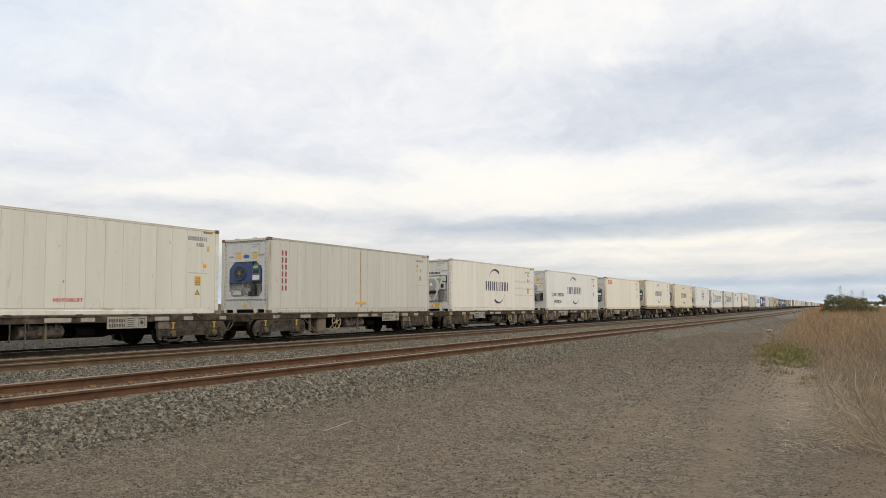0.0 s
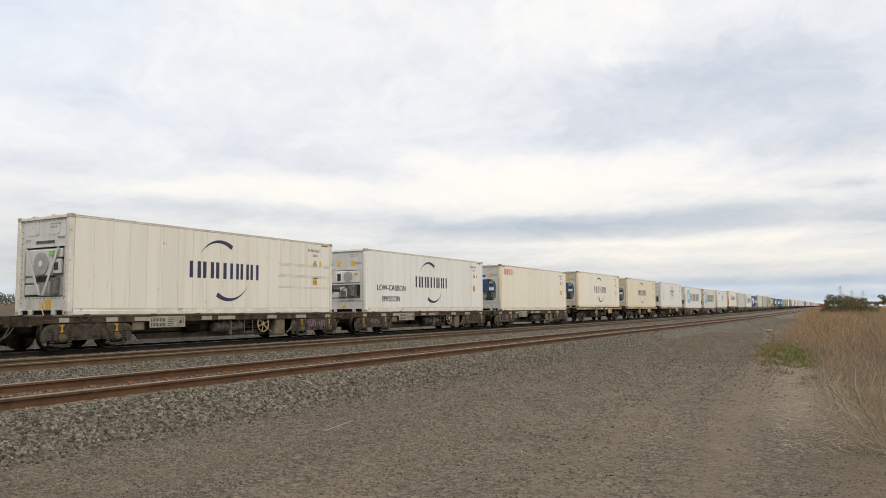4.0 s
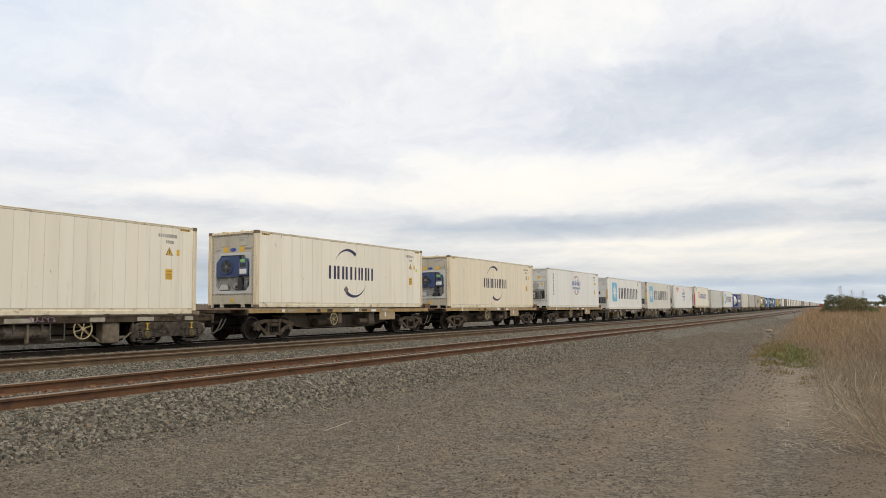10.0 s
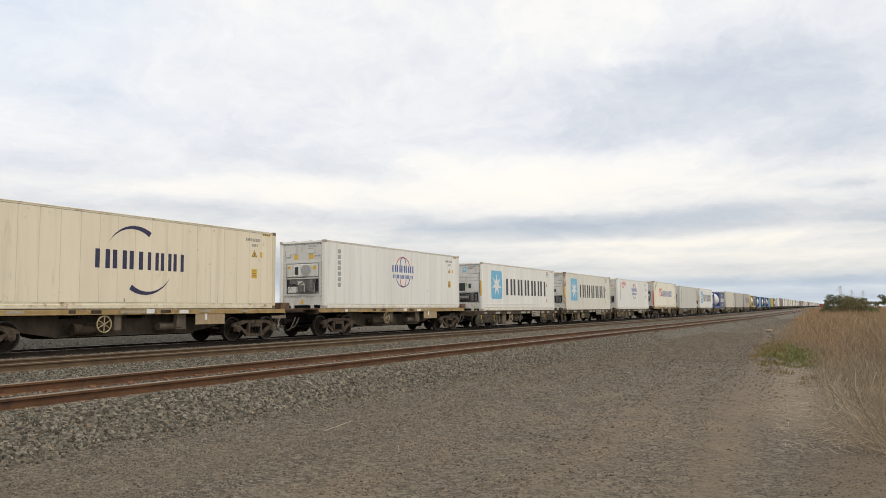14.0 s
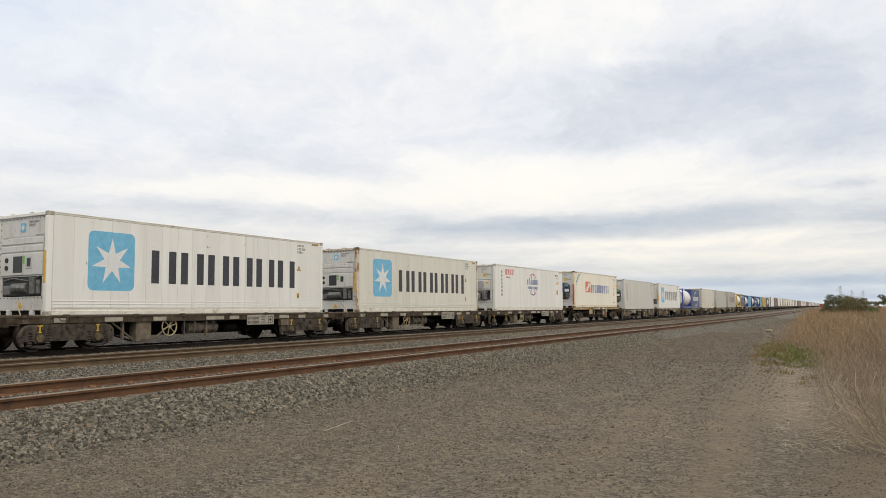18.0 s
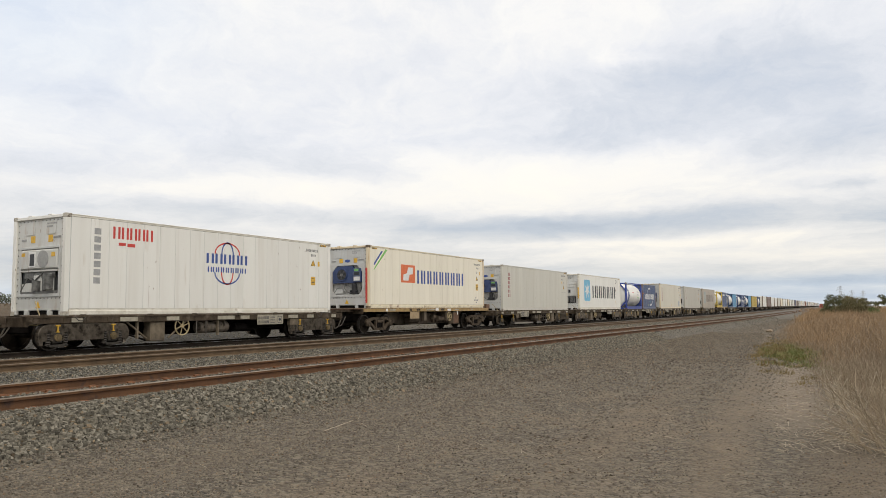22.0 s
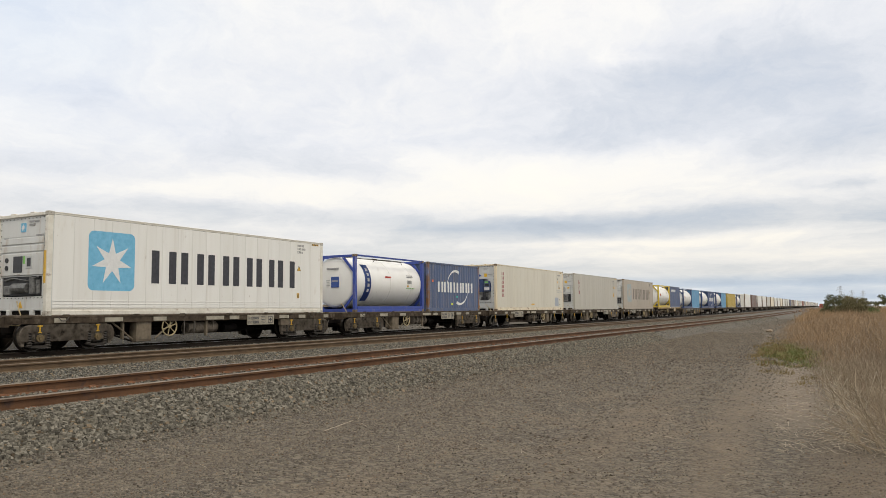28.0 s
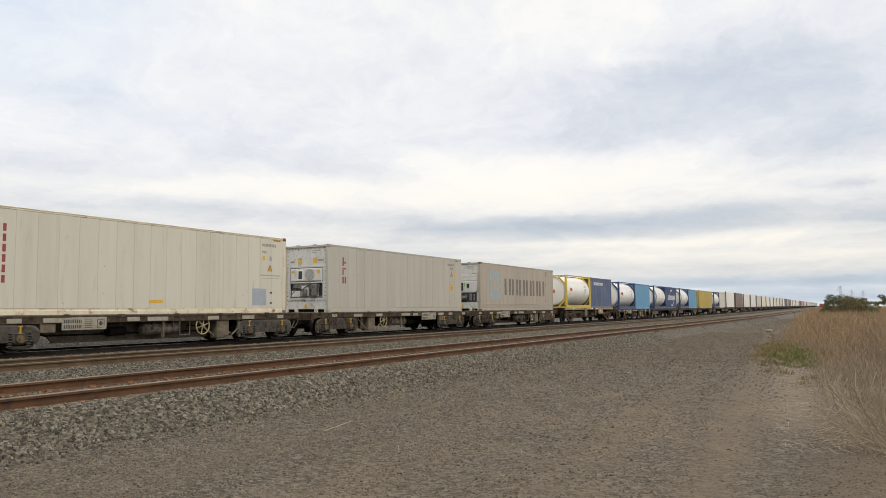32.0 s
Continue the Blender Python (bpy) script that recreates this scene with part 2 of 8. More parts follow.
BOARD_TAN = surf("tan_data_board", (0.30, 0.215, 0.12), (0.42, 0.315, 0.19), 6, 0.6)
OCHRE_RUST = surf("ochre_rust_run", (0.36, 0.20, 0.06), (0.56, 0.42, 0.24), 4, 0.7, 0, 0.1, 40, (1, 1, 0.5))
CASTING = surf("corner_casting", (0.085, 0.058, 0.038), (0.24, 0.175, 0.11), 9, 0.7)
CAST_PALE = surf("worn_pale_casting", (0.26, 0.225, 0.175), (0.60, 0.57, 0.50), 7, 0.6, 0, 0.1, 40, (1, 1, 1), (0.10, 0.07, 0.045), (0.56, 0.70), 9)
TANKSKIN = surf("tank_cladding", (0.74, 0.725, 0.68), (0.81, 0.80, 0.765), 1.2, 0.45, 0.0, 0.0, 30, (1, 1, 0.6), (0.48, 0.44, 0.38), (0.62, 0.95), 2.0, grit=(0.985, 1.01))
UNIT_BLUE = surf("unit_blue", (0.025, 0.045, 0.12), (0.045, 0.075, 0.19), 5, 0.5)
UNIT_SLATE = surf("slate_control_door", (0.07, 0.09, 0.15), (0.11, 0.135, 0.20), 6, 0.5)
TRAY_DARK = surf("dark_fan_blade", (0.035, 0.036, 0.04), (0.07, 0.07, 0.075), 6, 0.6)
UNIT_DARK = surf("unit_dark", (0.012, 0.013, 0.016), (0.035, 0.036, 0.04), 8, 0.6)
TRAY = surf("recess_grey", (0.26, 0.26, 0.25), (0.46, 0.455, 0.43), 5, 0.6)
UNIT_PIPE = surf("unit_pipework", (0.07, 0.07, 0.07), (0.24, 0.24, 0.23), 9, 0.45, 0.4)
GLASS_DARK = surf("dark_window", (0.015, 0.017, 0.022), (0.03, 0.032, 0.04), 4, 0.45)
DECAL_YELLOW = surf("yellow_decal", (0.62, 0.36, 0.03), (0.75, 0.46, 0.05), 10, 0.5)
DECAL_BLACK = surf("black_decal", (0.025, 0.025, 0.032), (0.05, 0.05, 0.06), 10, 0.5)
DECAL_INK = surf("navy_decal", (0.018, 0.018, 0.06), (0.035, 0.035, 0.09), 10, 0.5)
DECAL_LIME = surf("lime_sticker", (0.16, 0.62, 0.05), (0.22, 0.72, 0.08), 10, 0.5)
DECAL_AMBER = surf("amber_decal", (0.72, 0.27, 0.01), (0.86, 0.36, 0.02), 10, 0.5)
DECAL_SERIAL = surf("serial_decal", (0.13, 0.13, 0.13), (0.21, 0.21, 0.20), 10, 0.5)
DECAL_FAINT = surf("half_worn_grey_line", (0.40, 0.40, 0.39), (0.62, 0.60, 0.56), 7, 0.5)
DECAL_GREY = surf("faded_decal", (0.28, 0.28, 0.28), (0.40, 0.40, 0.39), 10, 0.5)
DECAL_RED = surf("red_decal", (0.50, 0.04, 0.03), (0.62, 0.07, 0.05), 10, 0.5)
DECAL_MAROON = surf("maroon_decal", (0.22, 0.04, 0.05), (0.32, 0.07, 0.07), 10, 0.5)
DECAL_ORANGE = surf("orange_decal", (0.62, 0.13, 0.04), (0.72, 0.18, 0.06), 10, 0.5)
DECAL_SKY = surf("sky_blue_decal", (0.13, 0.40, 0.60), (0.20, 0.50, 0.70), 6, 0.5)
DECAL_FADED = surf("sun_faded_blue_decal", (0.30, 0.36, 0.38), (0.38, 0.42, 0.42), 3, 0.6)
DECAL_WORN = surf("worn_brown_black_decal", (0.12, 0.10, 0.09), (0.22, 0.19, 0.16), 5, 0.6)
DECAL_PATCH = surf("blue_grey_repair_patch", (0.32, 0.35, 0.40), (0.40, 0.43, 0.48), 4, 0.5)
DECAL_BLUE = surf("blue_decal", (0.03, 0.07, 0.26), (0.05, 0.10, 0.34), 10, 0.5)
DECAL_WHITE = surf("white_decal", (0.66, 0.66, 0.65), (0.78, 0.78, 0.76), 10, 0.5)
DECAL_LIME = surf("lime_decal", (0.55, 0.62, 0.05), (0.70, 0.78, 0.08), 10, 0.5)
DECAL_TEAL = surf("teal_decal", (0.04, 0.36, 0.30), (0.07, 0.45, 0.38), 10, 0.5)
DECAL_GREEN = surf("green_decal", (0.16, 0.42, 0.10), (0.25, 0.55, 0.14), 10, 0.5)
STEEL = surf("grimy_wagon_steel", (0.036, 0.027, 0.019), (0.095, 0.073, 0.052), 5, 0.75, 0, 0.3, 50, (1, 1, 1), (0.15, 0.12, 0.09), (0.55, 0.75), 3)
STEEL_TAN = surf("tan_wagon_sill", (0.25, 0.165, 0.065), (0.40, 0.275, 0.115), 4, 0.7, 0, 0.2, 50, (1, 1, 1), (0.09, 0.07, 0.055), (0.56, 0.72), 2.5)
STEEL_BELLY = surf("grimy_brown_web", (0.066, 0.050, 0.035), (0.150, 0.115, 0.082), 4, 0.8, 0, 0.2, 50, (1, 1, 0.5))
STEEL_RUST = surf("rusty_end_platform", (0.085, 0.045, 0.026), (0.17, 0.095, 0.055), 4, 0.8, 0, 0.2)
STEEL_DARK = surf("black_underframe", (0.006, 0.005, 0.005), (0.016, 0.013, 0.011), 5, 0.85, 0, 0.3)
BOGIE = surf("dusty_bogie_casting", (0.078, 0.065, 0.051), (0.205, 0.172, 0.136), 6, 0.8, 0, 0.35, 60, (1, 1, 1), (0.022, 0.018, 0.015), (0.52, 0.70), 5)
BOGIE_GREY = surf("pale_dusty_bogie_paint", (0.088, 0.077, 0.062), (0.195, 0.174, 0.142), 5, 0.75, 0, 0.3, 60, (1, 1, 1), (0.045, 0.036, 0.028), (0.56, 0.70), 6)
BOGIE_CAST = surf("rusty_cast_bogie", (0.042, 0.032, 0.023), (0.115, 0.090, 0.066), 6, 0.8, 0, 0.35, 60, (1, 1, 1), (0.022, 0.018, 0.015), (0.52, 0.70), 5)
WHEEL = surf("wheel_steel", (0.016, 0.013, 0.010), (0.040, 0.032, 0.025), 7, 0.8, 0.0, 0.1)
RIM = surf("worn_wheel_rim", (0.035, 0.030, 0.026), (0.10, 0.09, 0.08), 6, 0.38, 0.6, 0.02)
TREAD = surf("polished_tread", (0.16, 0.145, 0.13), (0.28, 0.26, 0.235), 10, 0.3, 0.9, 0.02)
# axle boxes and springs coloured dark for the shade inside the frame hoods
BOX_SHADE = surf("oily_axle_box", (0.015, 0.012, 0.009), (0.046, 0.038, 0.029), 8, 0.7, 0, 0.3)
CAP_BRASS = surf("brassy_axle_cap", (0.085, 0.060, 0.028), (0.20, 0.145, 0.07), 9, 0.55, 0.2)
SPRING_YELLOW = surf("yellow_lever_paint", (0.42, 0.24, 0.02), (0.60, 0.36, 0.04), 12, 0.6)
BOARD = surf("data_board", (0.262, 0.236, 0.182), (0.405, 0.368, 0.288), 6, 0.6, 0, 0.05, 40, (1, 1, 1), (0.25, 0.2, 0.15), (0.58, 0.75), 4)
BOX_GREY = surf("dusty_grey_box", (0.107, 0.087, 0.063), (0.214, 0.175, 0.128), 5, 0.75)
HANDWHEEL = surf("yellowed_handwheel", (0.28, 0.22, 0.12), (0.45, 0.36, 0.20), 12, 0.6)
HOSE = surf("brake_hose", (0.052, 0.045, 0.037), (0.115, 0.100, 0.082), 12, 0.7)
RAIL_SIDE = surf("rusty_rail", (0.068, 0.031, 0.013), (0.144, 0.067, 0.028), 2.5, 0.85, 0, 0.2, 60, (1, 1, 1), (0.05, 0.03, 0.022), (0.55, 0.7), 6)
RAIL_TOP = surf("rail_head", (0.140, 0.104, 0.072), (0.235, 0.182, 0.130), 2.0, 0.6, 0.15, 0.1)
RAIL_DULL = surf("dusty_rail", (0.072, 0.045, 0.023), (0.142, 0.090, 0.047), 2.5, 0.8, 0, 0.2)
RAIL_MID = surf("brown_rail_head", (0.110, 0.076, 0.048), (0.185, 0.134, 0.090), 2.0, 0.6, 0.1, 0.1)
RAIL_RUN = surf("running_rail_side", (0.016, 0.012, 0.009), (0.040, 0.031, 0.024), 2.5, 0.7)
SLEEPER = surf("weathered_concrete_sleeper", (0.150, 0.126, 0.099), (0.253, 0.221, 0.178), 6, 0.9)
RUST_CLIP = surf("bright_rust", (0.11, 0.045, 0.018), (0.21, 0.088, 0.036), 9, 0.85)
STONE = surf("ballast_stone", (0.118, 0.107, 0.087), (0.200, 0.182, 0.146), 14, 0.9)
STRAW_GREY = surf("grey_brown_dry_grass", (0.185, 0.138, 0.094), (0.345, 0.272, 0.196), 1.5, 0.85)
BANK_STRAW = surf("brown_bank_grass", (0.085, 0.060, 0.034), (0.175, 0.126, 0.074), 1.5, 0.85)
STRAW = surf("dry_grass", (0.228, 0.150, 0.084), (0.395, 0.276, 0.164), 0.7, 0.85, coords="Object")
STALK = surf("bleached_stalk", (0.215, 0.165, 0.105), (0.340, 0.272, 0.185), 3, 0.85)
CANE = surf("bleached_cane", (0.31, 0.26, 0.185), (0.48, 0.41, 0.31), 3, 0.8)
OLIVE = surf("olive_brown_weeds", (0.130, 0.098, 0.036), (0.225, 0.160, 0.064), 3, 0.85)
GREENGRASS = surf("green_weeds", (0.094, 0.116, 0.028), (0.178, 0.196, 0.052), 4, 0.8)
# dark green leaf lightened: distance haze is part of this colour
LEAF = surf("dark_leaf", (0.069, 0.074, 0.036), (0.152, 0.152, 0.079), 3, 0.75)
LEAF_DRY = surf("brown_scrub_leaf", (0.110, 0.098, 0.050), (0.210, 0.180, 0.098), 3, 0.85)
# grey-green leaf, paled for the haze in front of the trees
LEAF_GUM = surf("grey_green_gum_leaf", (0.075, 0.088, 0.062), (0.150, 0.165, 0.120), 3, 0.8)
LEAF_FRESH = surf("fresh_leaf", (0.060, 0.090, 0.022), (0.120, 0.160, 0.045), 3, 0.75)
BARK = surf("grey_bark", (0.07, 0.055, 0.042), (0.15, 0.125, 0.10), 8, 0.9)
# galvanised steel made paler, with the far haze put into its colour
GALV = surf("galvanised_lattice", (0.462, 0.484, 0.517), (0.572, 0.594, 0.627), 3, 0.7)


def island_tint(m, lo, hi, warm=0.0):
    """Vary a joined mass of pieces, island by island."""
    nt = m.node_tree
    N, L = nt.nodes.new, nt.links.new
    b = nt.nodes["Principled BSDF"]
    src = b.inputs["Base Color"].links[0].from_socket
    geo = N("ShaderNodeNewGeometry")
    r = N("ShaderNodeMapRange")
    r.inputs["To Min"].default_value, r.inputs["To Max"].default_value = lo, hi
    L(geo.outputs["Random Per Island"], r.inputs[0])
    sc = N("ShaderNodeVectorMath")
    sc.operation = "SCALE"
    L(src, sc.inputs[0])
    L(r.outputs[0], sc.inputs["Scale"])
    col = sc.outputs[0]
    if warm:
        hit = N("ShaderNodeMath")
        hit.operation = "GREATER_THAN"
        wn = N("ShaderNodeTexWhiteNoise")
        wn.noise_dimensions = "1D"
        L(geo.outputs["Random Per Island"], wn.inputs["W"])
        L(wn.outputs["Value"], hit.inputs[0])
        hit.inputs[1].default_value = 1 - warm
        mx = N("ShaderNodeMix")
        mx.data_type = "RGBA"
        mx.blend_type = "MULTIPLY"
        L(hit.outputs[0], mx.inputs[0])
        L(col, mx.inputs[6])
        mx.inputs[7].default_value = (1.16, 0.97, 0.80, 1)
        col = mx.outputs[2]
    L(col, b.inputs["Base Color"])


for dull in (STEEL, STEEL_DARK, WHEEL, BOGIE, BOGIE_CAST, STONE, RAIL_RUN, BOX_GREY, LEAF, LEAF_DRY, STRAW, STRAW_GREY):
    dull.node_tree.nodes["Principled BSDF"].inputs["Specular IOR Level"].default_value = 0.12      # dust and dry matt crust
island_tint(STONE, 0.36, 1.46, 0.06)
island_tint(STRAW, 0.84, 1.15)
island_tint(STALK, 0.78, 1.18)
island_tint(STRAW_GREY, 0.80, 1.18)
island_tint(GREENGRASS, 0.6, 1.4)
island_tint(OLIVE, 0.6, 1.4)
for lf in (LEAF, LEAF_DRY, LEAF_FRESH, LEAF_GUM):
    island_tint(lf, 0.55, 1.5)

# ---------------------------------------------------------------- mesh helpers


def box(bm, x0, x1, y0, y1, z0, z1, bevel=0.0):
    r = bmesh.ops.create_cube(bm, size=1.0)
    vs = r["verts"]
    for v in vs:
        v.co = Vector(((x0 + x1) / 2 + v.co.x * (x1 - x0), (y0 + y1) / 2 + v.co.y * (y1 - y0), (z0 + z1) / 2 + v.co.z * (z1 - z0)))
    if bevel:
        es = list({e for v in vs for e in v.link_edges})
        bmesh.ops.bevel(bm, geom=es, offset=bevel, segments=1, affect="EDGES", profile=0.5)


def tube(bm, p0, p1, r0, r1=None, n=12, caps=True):
    """A straight tube or cone from p0 to p1."""
    r1 = r0 if r1 is None else r1
    p0, p1 = Vector(p0), Vector(p1)
    q = (p1 - p0).to_track_quat("Z", "Y").to_matrix()
    rings = []
    for p, r in ((p0, r0), (p1, r1)):
        rings.append([bm.verts.new(p + q @ Vector((r * math.cos(a), r * math.sin(a), 0))) for a in (2 * math.pi * k / n for k in range(n))])
    for k in range(n):
        bm.faces.new((rings[0][k], rings[0][(k + 1) % n], rings[1][(k + 1) % n], rings[1][k]))
    if caps:
        bm.faces.new(rings[0][::-1])
        bm.faces.new(rings[1])


def lathe(bm, profile, n=24, axis="x"):
    """Turns (along, radius) pairs round an axis."""
    rings = []
    for a_, r_ in profile:
        ring = []
        for k in range(n):
            t = 2 * math.pi * k / n
            c, s_ = r_ * math.cos(t), r_ * math.sin(t)
            ring.append(bm.verts.new((a_, c, s_) if axis == "x" else (c, a_, s_) if axis == "y" else (c, s_, a_)))
        rings.append(ring)
    for a_, b_ in zip(rings, rings[1:]):
        for k in range(n):
            bm.faces.new((a_[k], a_[(k + 1) % n], b_[(k + 1) % n], b_[k]))
    bm.faces.new(rings[0][::-1])
    bm.faces.new(rings[-1])
    bmesh.ops.recalc_face_normals(bm, faces=bm.faces)


def prism(bm, outline, x0, x1):
    """An outline of (y, z) pairs, given thickness from x0 to x1."""
    a_ = [bm.verts.new((x0, y, z)) for y, z in outline]
    b_ = [bm.verts.new((x1, y, z)) for y, z in outline]
    n = len(outline)
    bm.faces.new(a_)
    bm.faces.new(b_[::-1])
    for k in range(n):
        bm.faces.new((a_[k], b_[k], b_[(k + 1) % n], a_[(k + 1) % n]))
    bmesh.ops.recalc_face_normals(bm, faces=bm.faces)


def bars(bm, pts, r=0.02, n=8):
    for a_, b_ in zip(pts, pts[1:]):
        tube(bm, a_, b_, r, n=n)


def sweep(bm, pts, r, n=6):
    """One unbroken tube along a line that lies in a plane of constant x."""
    prev = None
    for k, p in enumerate(pts):
        p = Vector(p)
        d = (Vector(pts[min(k + 1, len(pts) - 1)]) - Vector(pts[max(k - 1, 0)])).normalized()
        u = Vector((1, 0, 0))
        v = d.cross(u)
        loop = [bm.verts.new(p + (u * math.cos(2 * math.pi * j / n) + v * math.sin(2 * math.pi * j / n)) * r) for j in range(n)]
        if prev:
            for j in range(n):
                bm.faces.new((prev[j], prev[(j + 1) % n], loop[(j + 1) % n], loop[j]))
        prev = loop
    bmesh.ops.recalc_face_normals(bm, faces=bm.faces)


def mesh_of(name, bm, material, smooth=False):
    me = bpy.data.meshes.new(name)
    bm.to_mesh(me)
    bm.free()
    for m in (material if isinstance(material, (list, tuple)) else [material]):
        me.materials.append(m)
    if smooth:
        for p in me.polygons:
            p.use_smooth = True
    return me


def part(name, bm, material, parent, label="", smooth=False, at=None):
    ob = new(name, bm if isinstance(bm, bpy.types.Mesh) else mesh_of(name, bm, material, smooth))
    ob.parent = parent
    if at is not None:
        ob.matrix_basis = at
    if label:
        tagged(ob, label)
    return ob


def thing(name, label, category, group="", kind=""):
    return tagged(new(name), label, category, group, kind)


def soup(name, verts, faces, material, smooth=False):
    """A mesh from arrays: verts (n, 3), faces (m, 3 or 4)."""
    me = bpy.data.meshes.new(name)
    verts, faces = np.asarray(verts, np.float32), np.asarray(faces, np.int32)
    k = faces.shape[1]
    me.vertices.add(len(verts))
    me.vertices.foreach_set("co", verts.ravel())
    me.loops.add(faces.size)
    me.loops.foreach_set("vertex_index", faces.ravel())
    me.polygons.add(len(faces))
    me.polygons.foreach_set("loop_start", np.arange(0, faces.size, k, dtype=np.int32))
    me.polygons.foreach_set("use_smooth", np.full(len(faces), smooth))
    me.materials.append(material)
    me.update(calc_edges=True)
    return me


# ---------------------------------------------------------------- the line
K_CURVE, Y_IN, Y_OUT = 1.044e-4, 45.0, 140.0
RAIL_Z = 0.50
C_TRAIN, C_MID, C_NEAR = -20.56, -15.30, -9.20


def bend(y):
    """How far the line has swung to the left at y, with its slope."""
    if y <= Y_IN:
        return 0.0, 0.0
    if y <= Y_OUT:
        return K_CURVE * (y - Y_IN) ** 2, 2 * K_CURVE * (y - Y_IN)
    m = 2 * K_CURVE * (Y_OUT - Y_IN)
    return K_CURVE * (Y_OUT - Y_IN) ** 2 + m * (y - Y_OUT), m


def rise(y):
    if y <= Y_IN:
        return 0.0
    if y <= Y_OUT:
        return 1.0e-5 * (y - Y_IN) ** 2
    return 1.0e-5 * ((Y_OUT - Y_IN) ** 2 + 2 * (Y_OUT - Y_IN) * (min(y, 1100) - Y_OUT))


bend_v, rise_v = np.vectorize(lambda y: bend(y)[0]), np.vectorize(rise)

# cross-section of the ground: distance from the line's datum, height
PROFILE = [(-4000, 1.4), (-120, 1.7), (-60, 2.0), (-40, 2.10), (-34, 1.9), (-30, 1.2), (-27, 0.85), (-25, 0.62), (-23.6, 0.20), (-22.6, 0.30), (-22.1, 0.35), (-12.2, 0.385),
           (-11.2, 0.42), (-7.95, 0.42), (-7.75, 0.34), (-7.36, 0.11), (-6.9, 0.075), (-4.0, 0.03), (0.0, 0.0), (3.0, 0.02), (40, 0.0), (4000, -0.5)]
PX, PZ = [p[0] for p in PROFILE], [p[1] for p in PROFILE]


def ground_z(x, y):
    x, y = np.asarray(x, float), np.asarray(y, float)
    z = np.interp(x + bend_v(y), PX, PZ)
    near = np.clip((x + bend_v(y) + 7.2) / 1.5, 0, 1) * np.clip((x + 12) / 4, 0, 1)
    ruts = 0.020 * np.sin(x * 2.3 + 0.6) + 0.014 * np.sin(x * 5.1 + y * 0.31) + 0.010 * np.sin(y * 1.7 + x * 0.8)
    return z + rise_v(y) + ruts * near * np.clip((60 - y) / 40, 0, 1)


# ---------------------------------------------------------------- ground and tracks


def ground_material():
    m = bpy.data.materials.new("trackside_ground")
    m.use_nodes = True
    nt = m.node_tree
    N, L = nt.nodes.new, nt.links.new
    b = nt.nodes["Principled BSDF"]
    b.inputs["Roughness"].default_value = 0.95
    tc = N("ShaderNodeTexCoord")

    def noise_(scale, stretch=(1, 1, 1), detail=6.0):
        mp = N("ShaderNodeMapping")
        mp.inputs["Scale"].default_value = stretch
        L(tc.outputs["Object"], mp.inputs[0])
        n = N("ShaderNodeTexNoise")
        n.inputs["Scale"].default_value = scale
        n.inputs["Detail"].default_value = detail
        n.inputs["Roughness"].default_value = 0.65
        L(mp.outputs[0], n.inputs["Vector"])
        return n.outputs["Fac"]

    def ramp_(fac, lo, hi):
        r = N("ShaderNodeMapRange")
        r.inputs["From Min"].default_value, r.inputs["From Max"].default_value = lo, hi
        L(fac, r.inputs[0])
        return r.outputs[0]

    def mix_(fac, a, c):
        x = N("ShaderNodeMix")
        x.data_type = "RGBA"
        for k, v in ((0, fac), (6, a), (7, c)):
            if isinstance(v, tuple):
                x.inputs[k].default_value = (*v, 1)
            else:
                L(v, x.inputs[k])
        return x.outputs[2]

    def attr_(name):
        a = N("ShaderNodeAttribute")
        a.attribute_name = name
        return a.outputs["Fac"]

    vor = N("ShaderNodeTexVoronoi")
    vor.inputs["Scale"].default_value = 24
    L(tc.outputs["Object"], vor.inputs["Vector"])
    sep = N("ShaderNodeSeparateColor")
    L(vor.outputs["Color"], sep.inputs[0])
    speck = sep.outputs[0]
    gravel = mix_(speck, (0.034, 0.0276, 0.0200), (0.182, 0.153, 0.112))
    vor2 = N("ShaderNodeTexVoronoi")
    vor2.inputs["Scale"].default_value = 60
    L(tc.outputs["Object"], vor2.inputs["Vector"])
    sep2 = N("ShaderNodeSeparateColor")
    L(vor2.outputs["Color"], sep2.inputs[0])
    rub = N("ShaderNodeMath")
    rub.operation = "MULTIPLY_ADD"
    L(sep2.outputs[0], rub.inputs[0])
    rub.inputs[1].default_value = 0.55
    gr = N("ShaderNodeMath")
    gr.operation = "MULTIPLY"
    L(noise_(9, (1, 1, 1)), gr.inputs[0])
    gr.inputs[1].default_value = 0.5
    L(gr.outputs[0], rub.inputs[2])
    dirt = mix_(rub.outputs[0], (0.066, 0.050, 0.033), (0.188, 0.143, 0.094))
    patch = ramp_(noise_(0.55, (1.0, 0.45, 1)), 0.42, 0.60)
    speckle = ramp_(noise_(16), 0.40, 0.62)
    lane = attr_("lane")
    both = N("ShaderNodeMath")
    both.operation = "MULTIPLY_ADD"
    L(patch, both.inputs[0])
    both.inputs[1].default_value = 0.22
    L(lane, both.inputs[2])
    both.use_clamp = True
    spr = N("ShaderNodeMath")
    spr.operation = "MULTIPLY"
    L(both.outputs[0], spr.inputs[0])
    L(speckle, spr.inputs[1])
    avg = N("ShaderNodeMath")
    avg.operation = "MULTIPLY_ADD"
    L(both.outputs[0], avg.inputs[0])
    avg.inputs[1].default_value = 0.5
    hs = N("ShaderNodeMath")
    hs.operation = "MULTIPLY"
    L(spr.outputs[0], hs.inputs[0])
    hs.inputs[1].default_value = 0.5
    L(hs.outputs[0], avg.inputs[2])
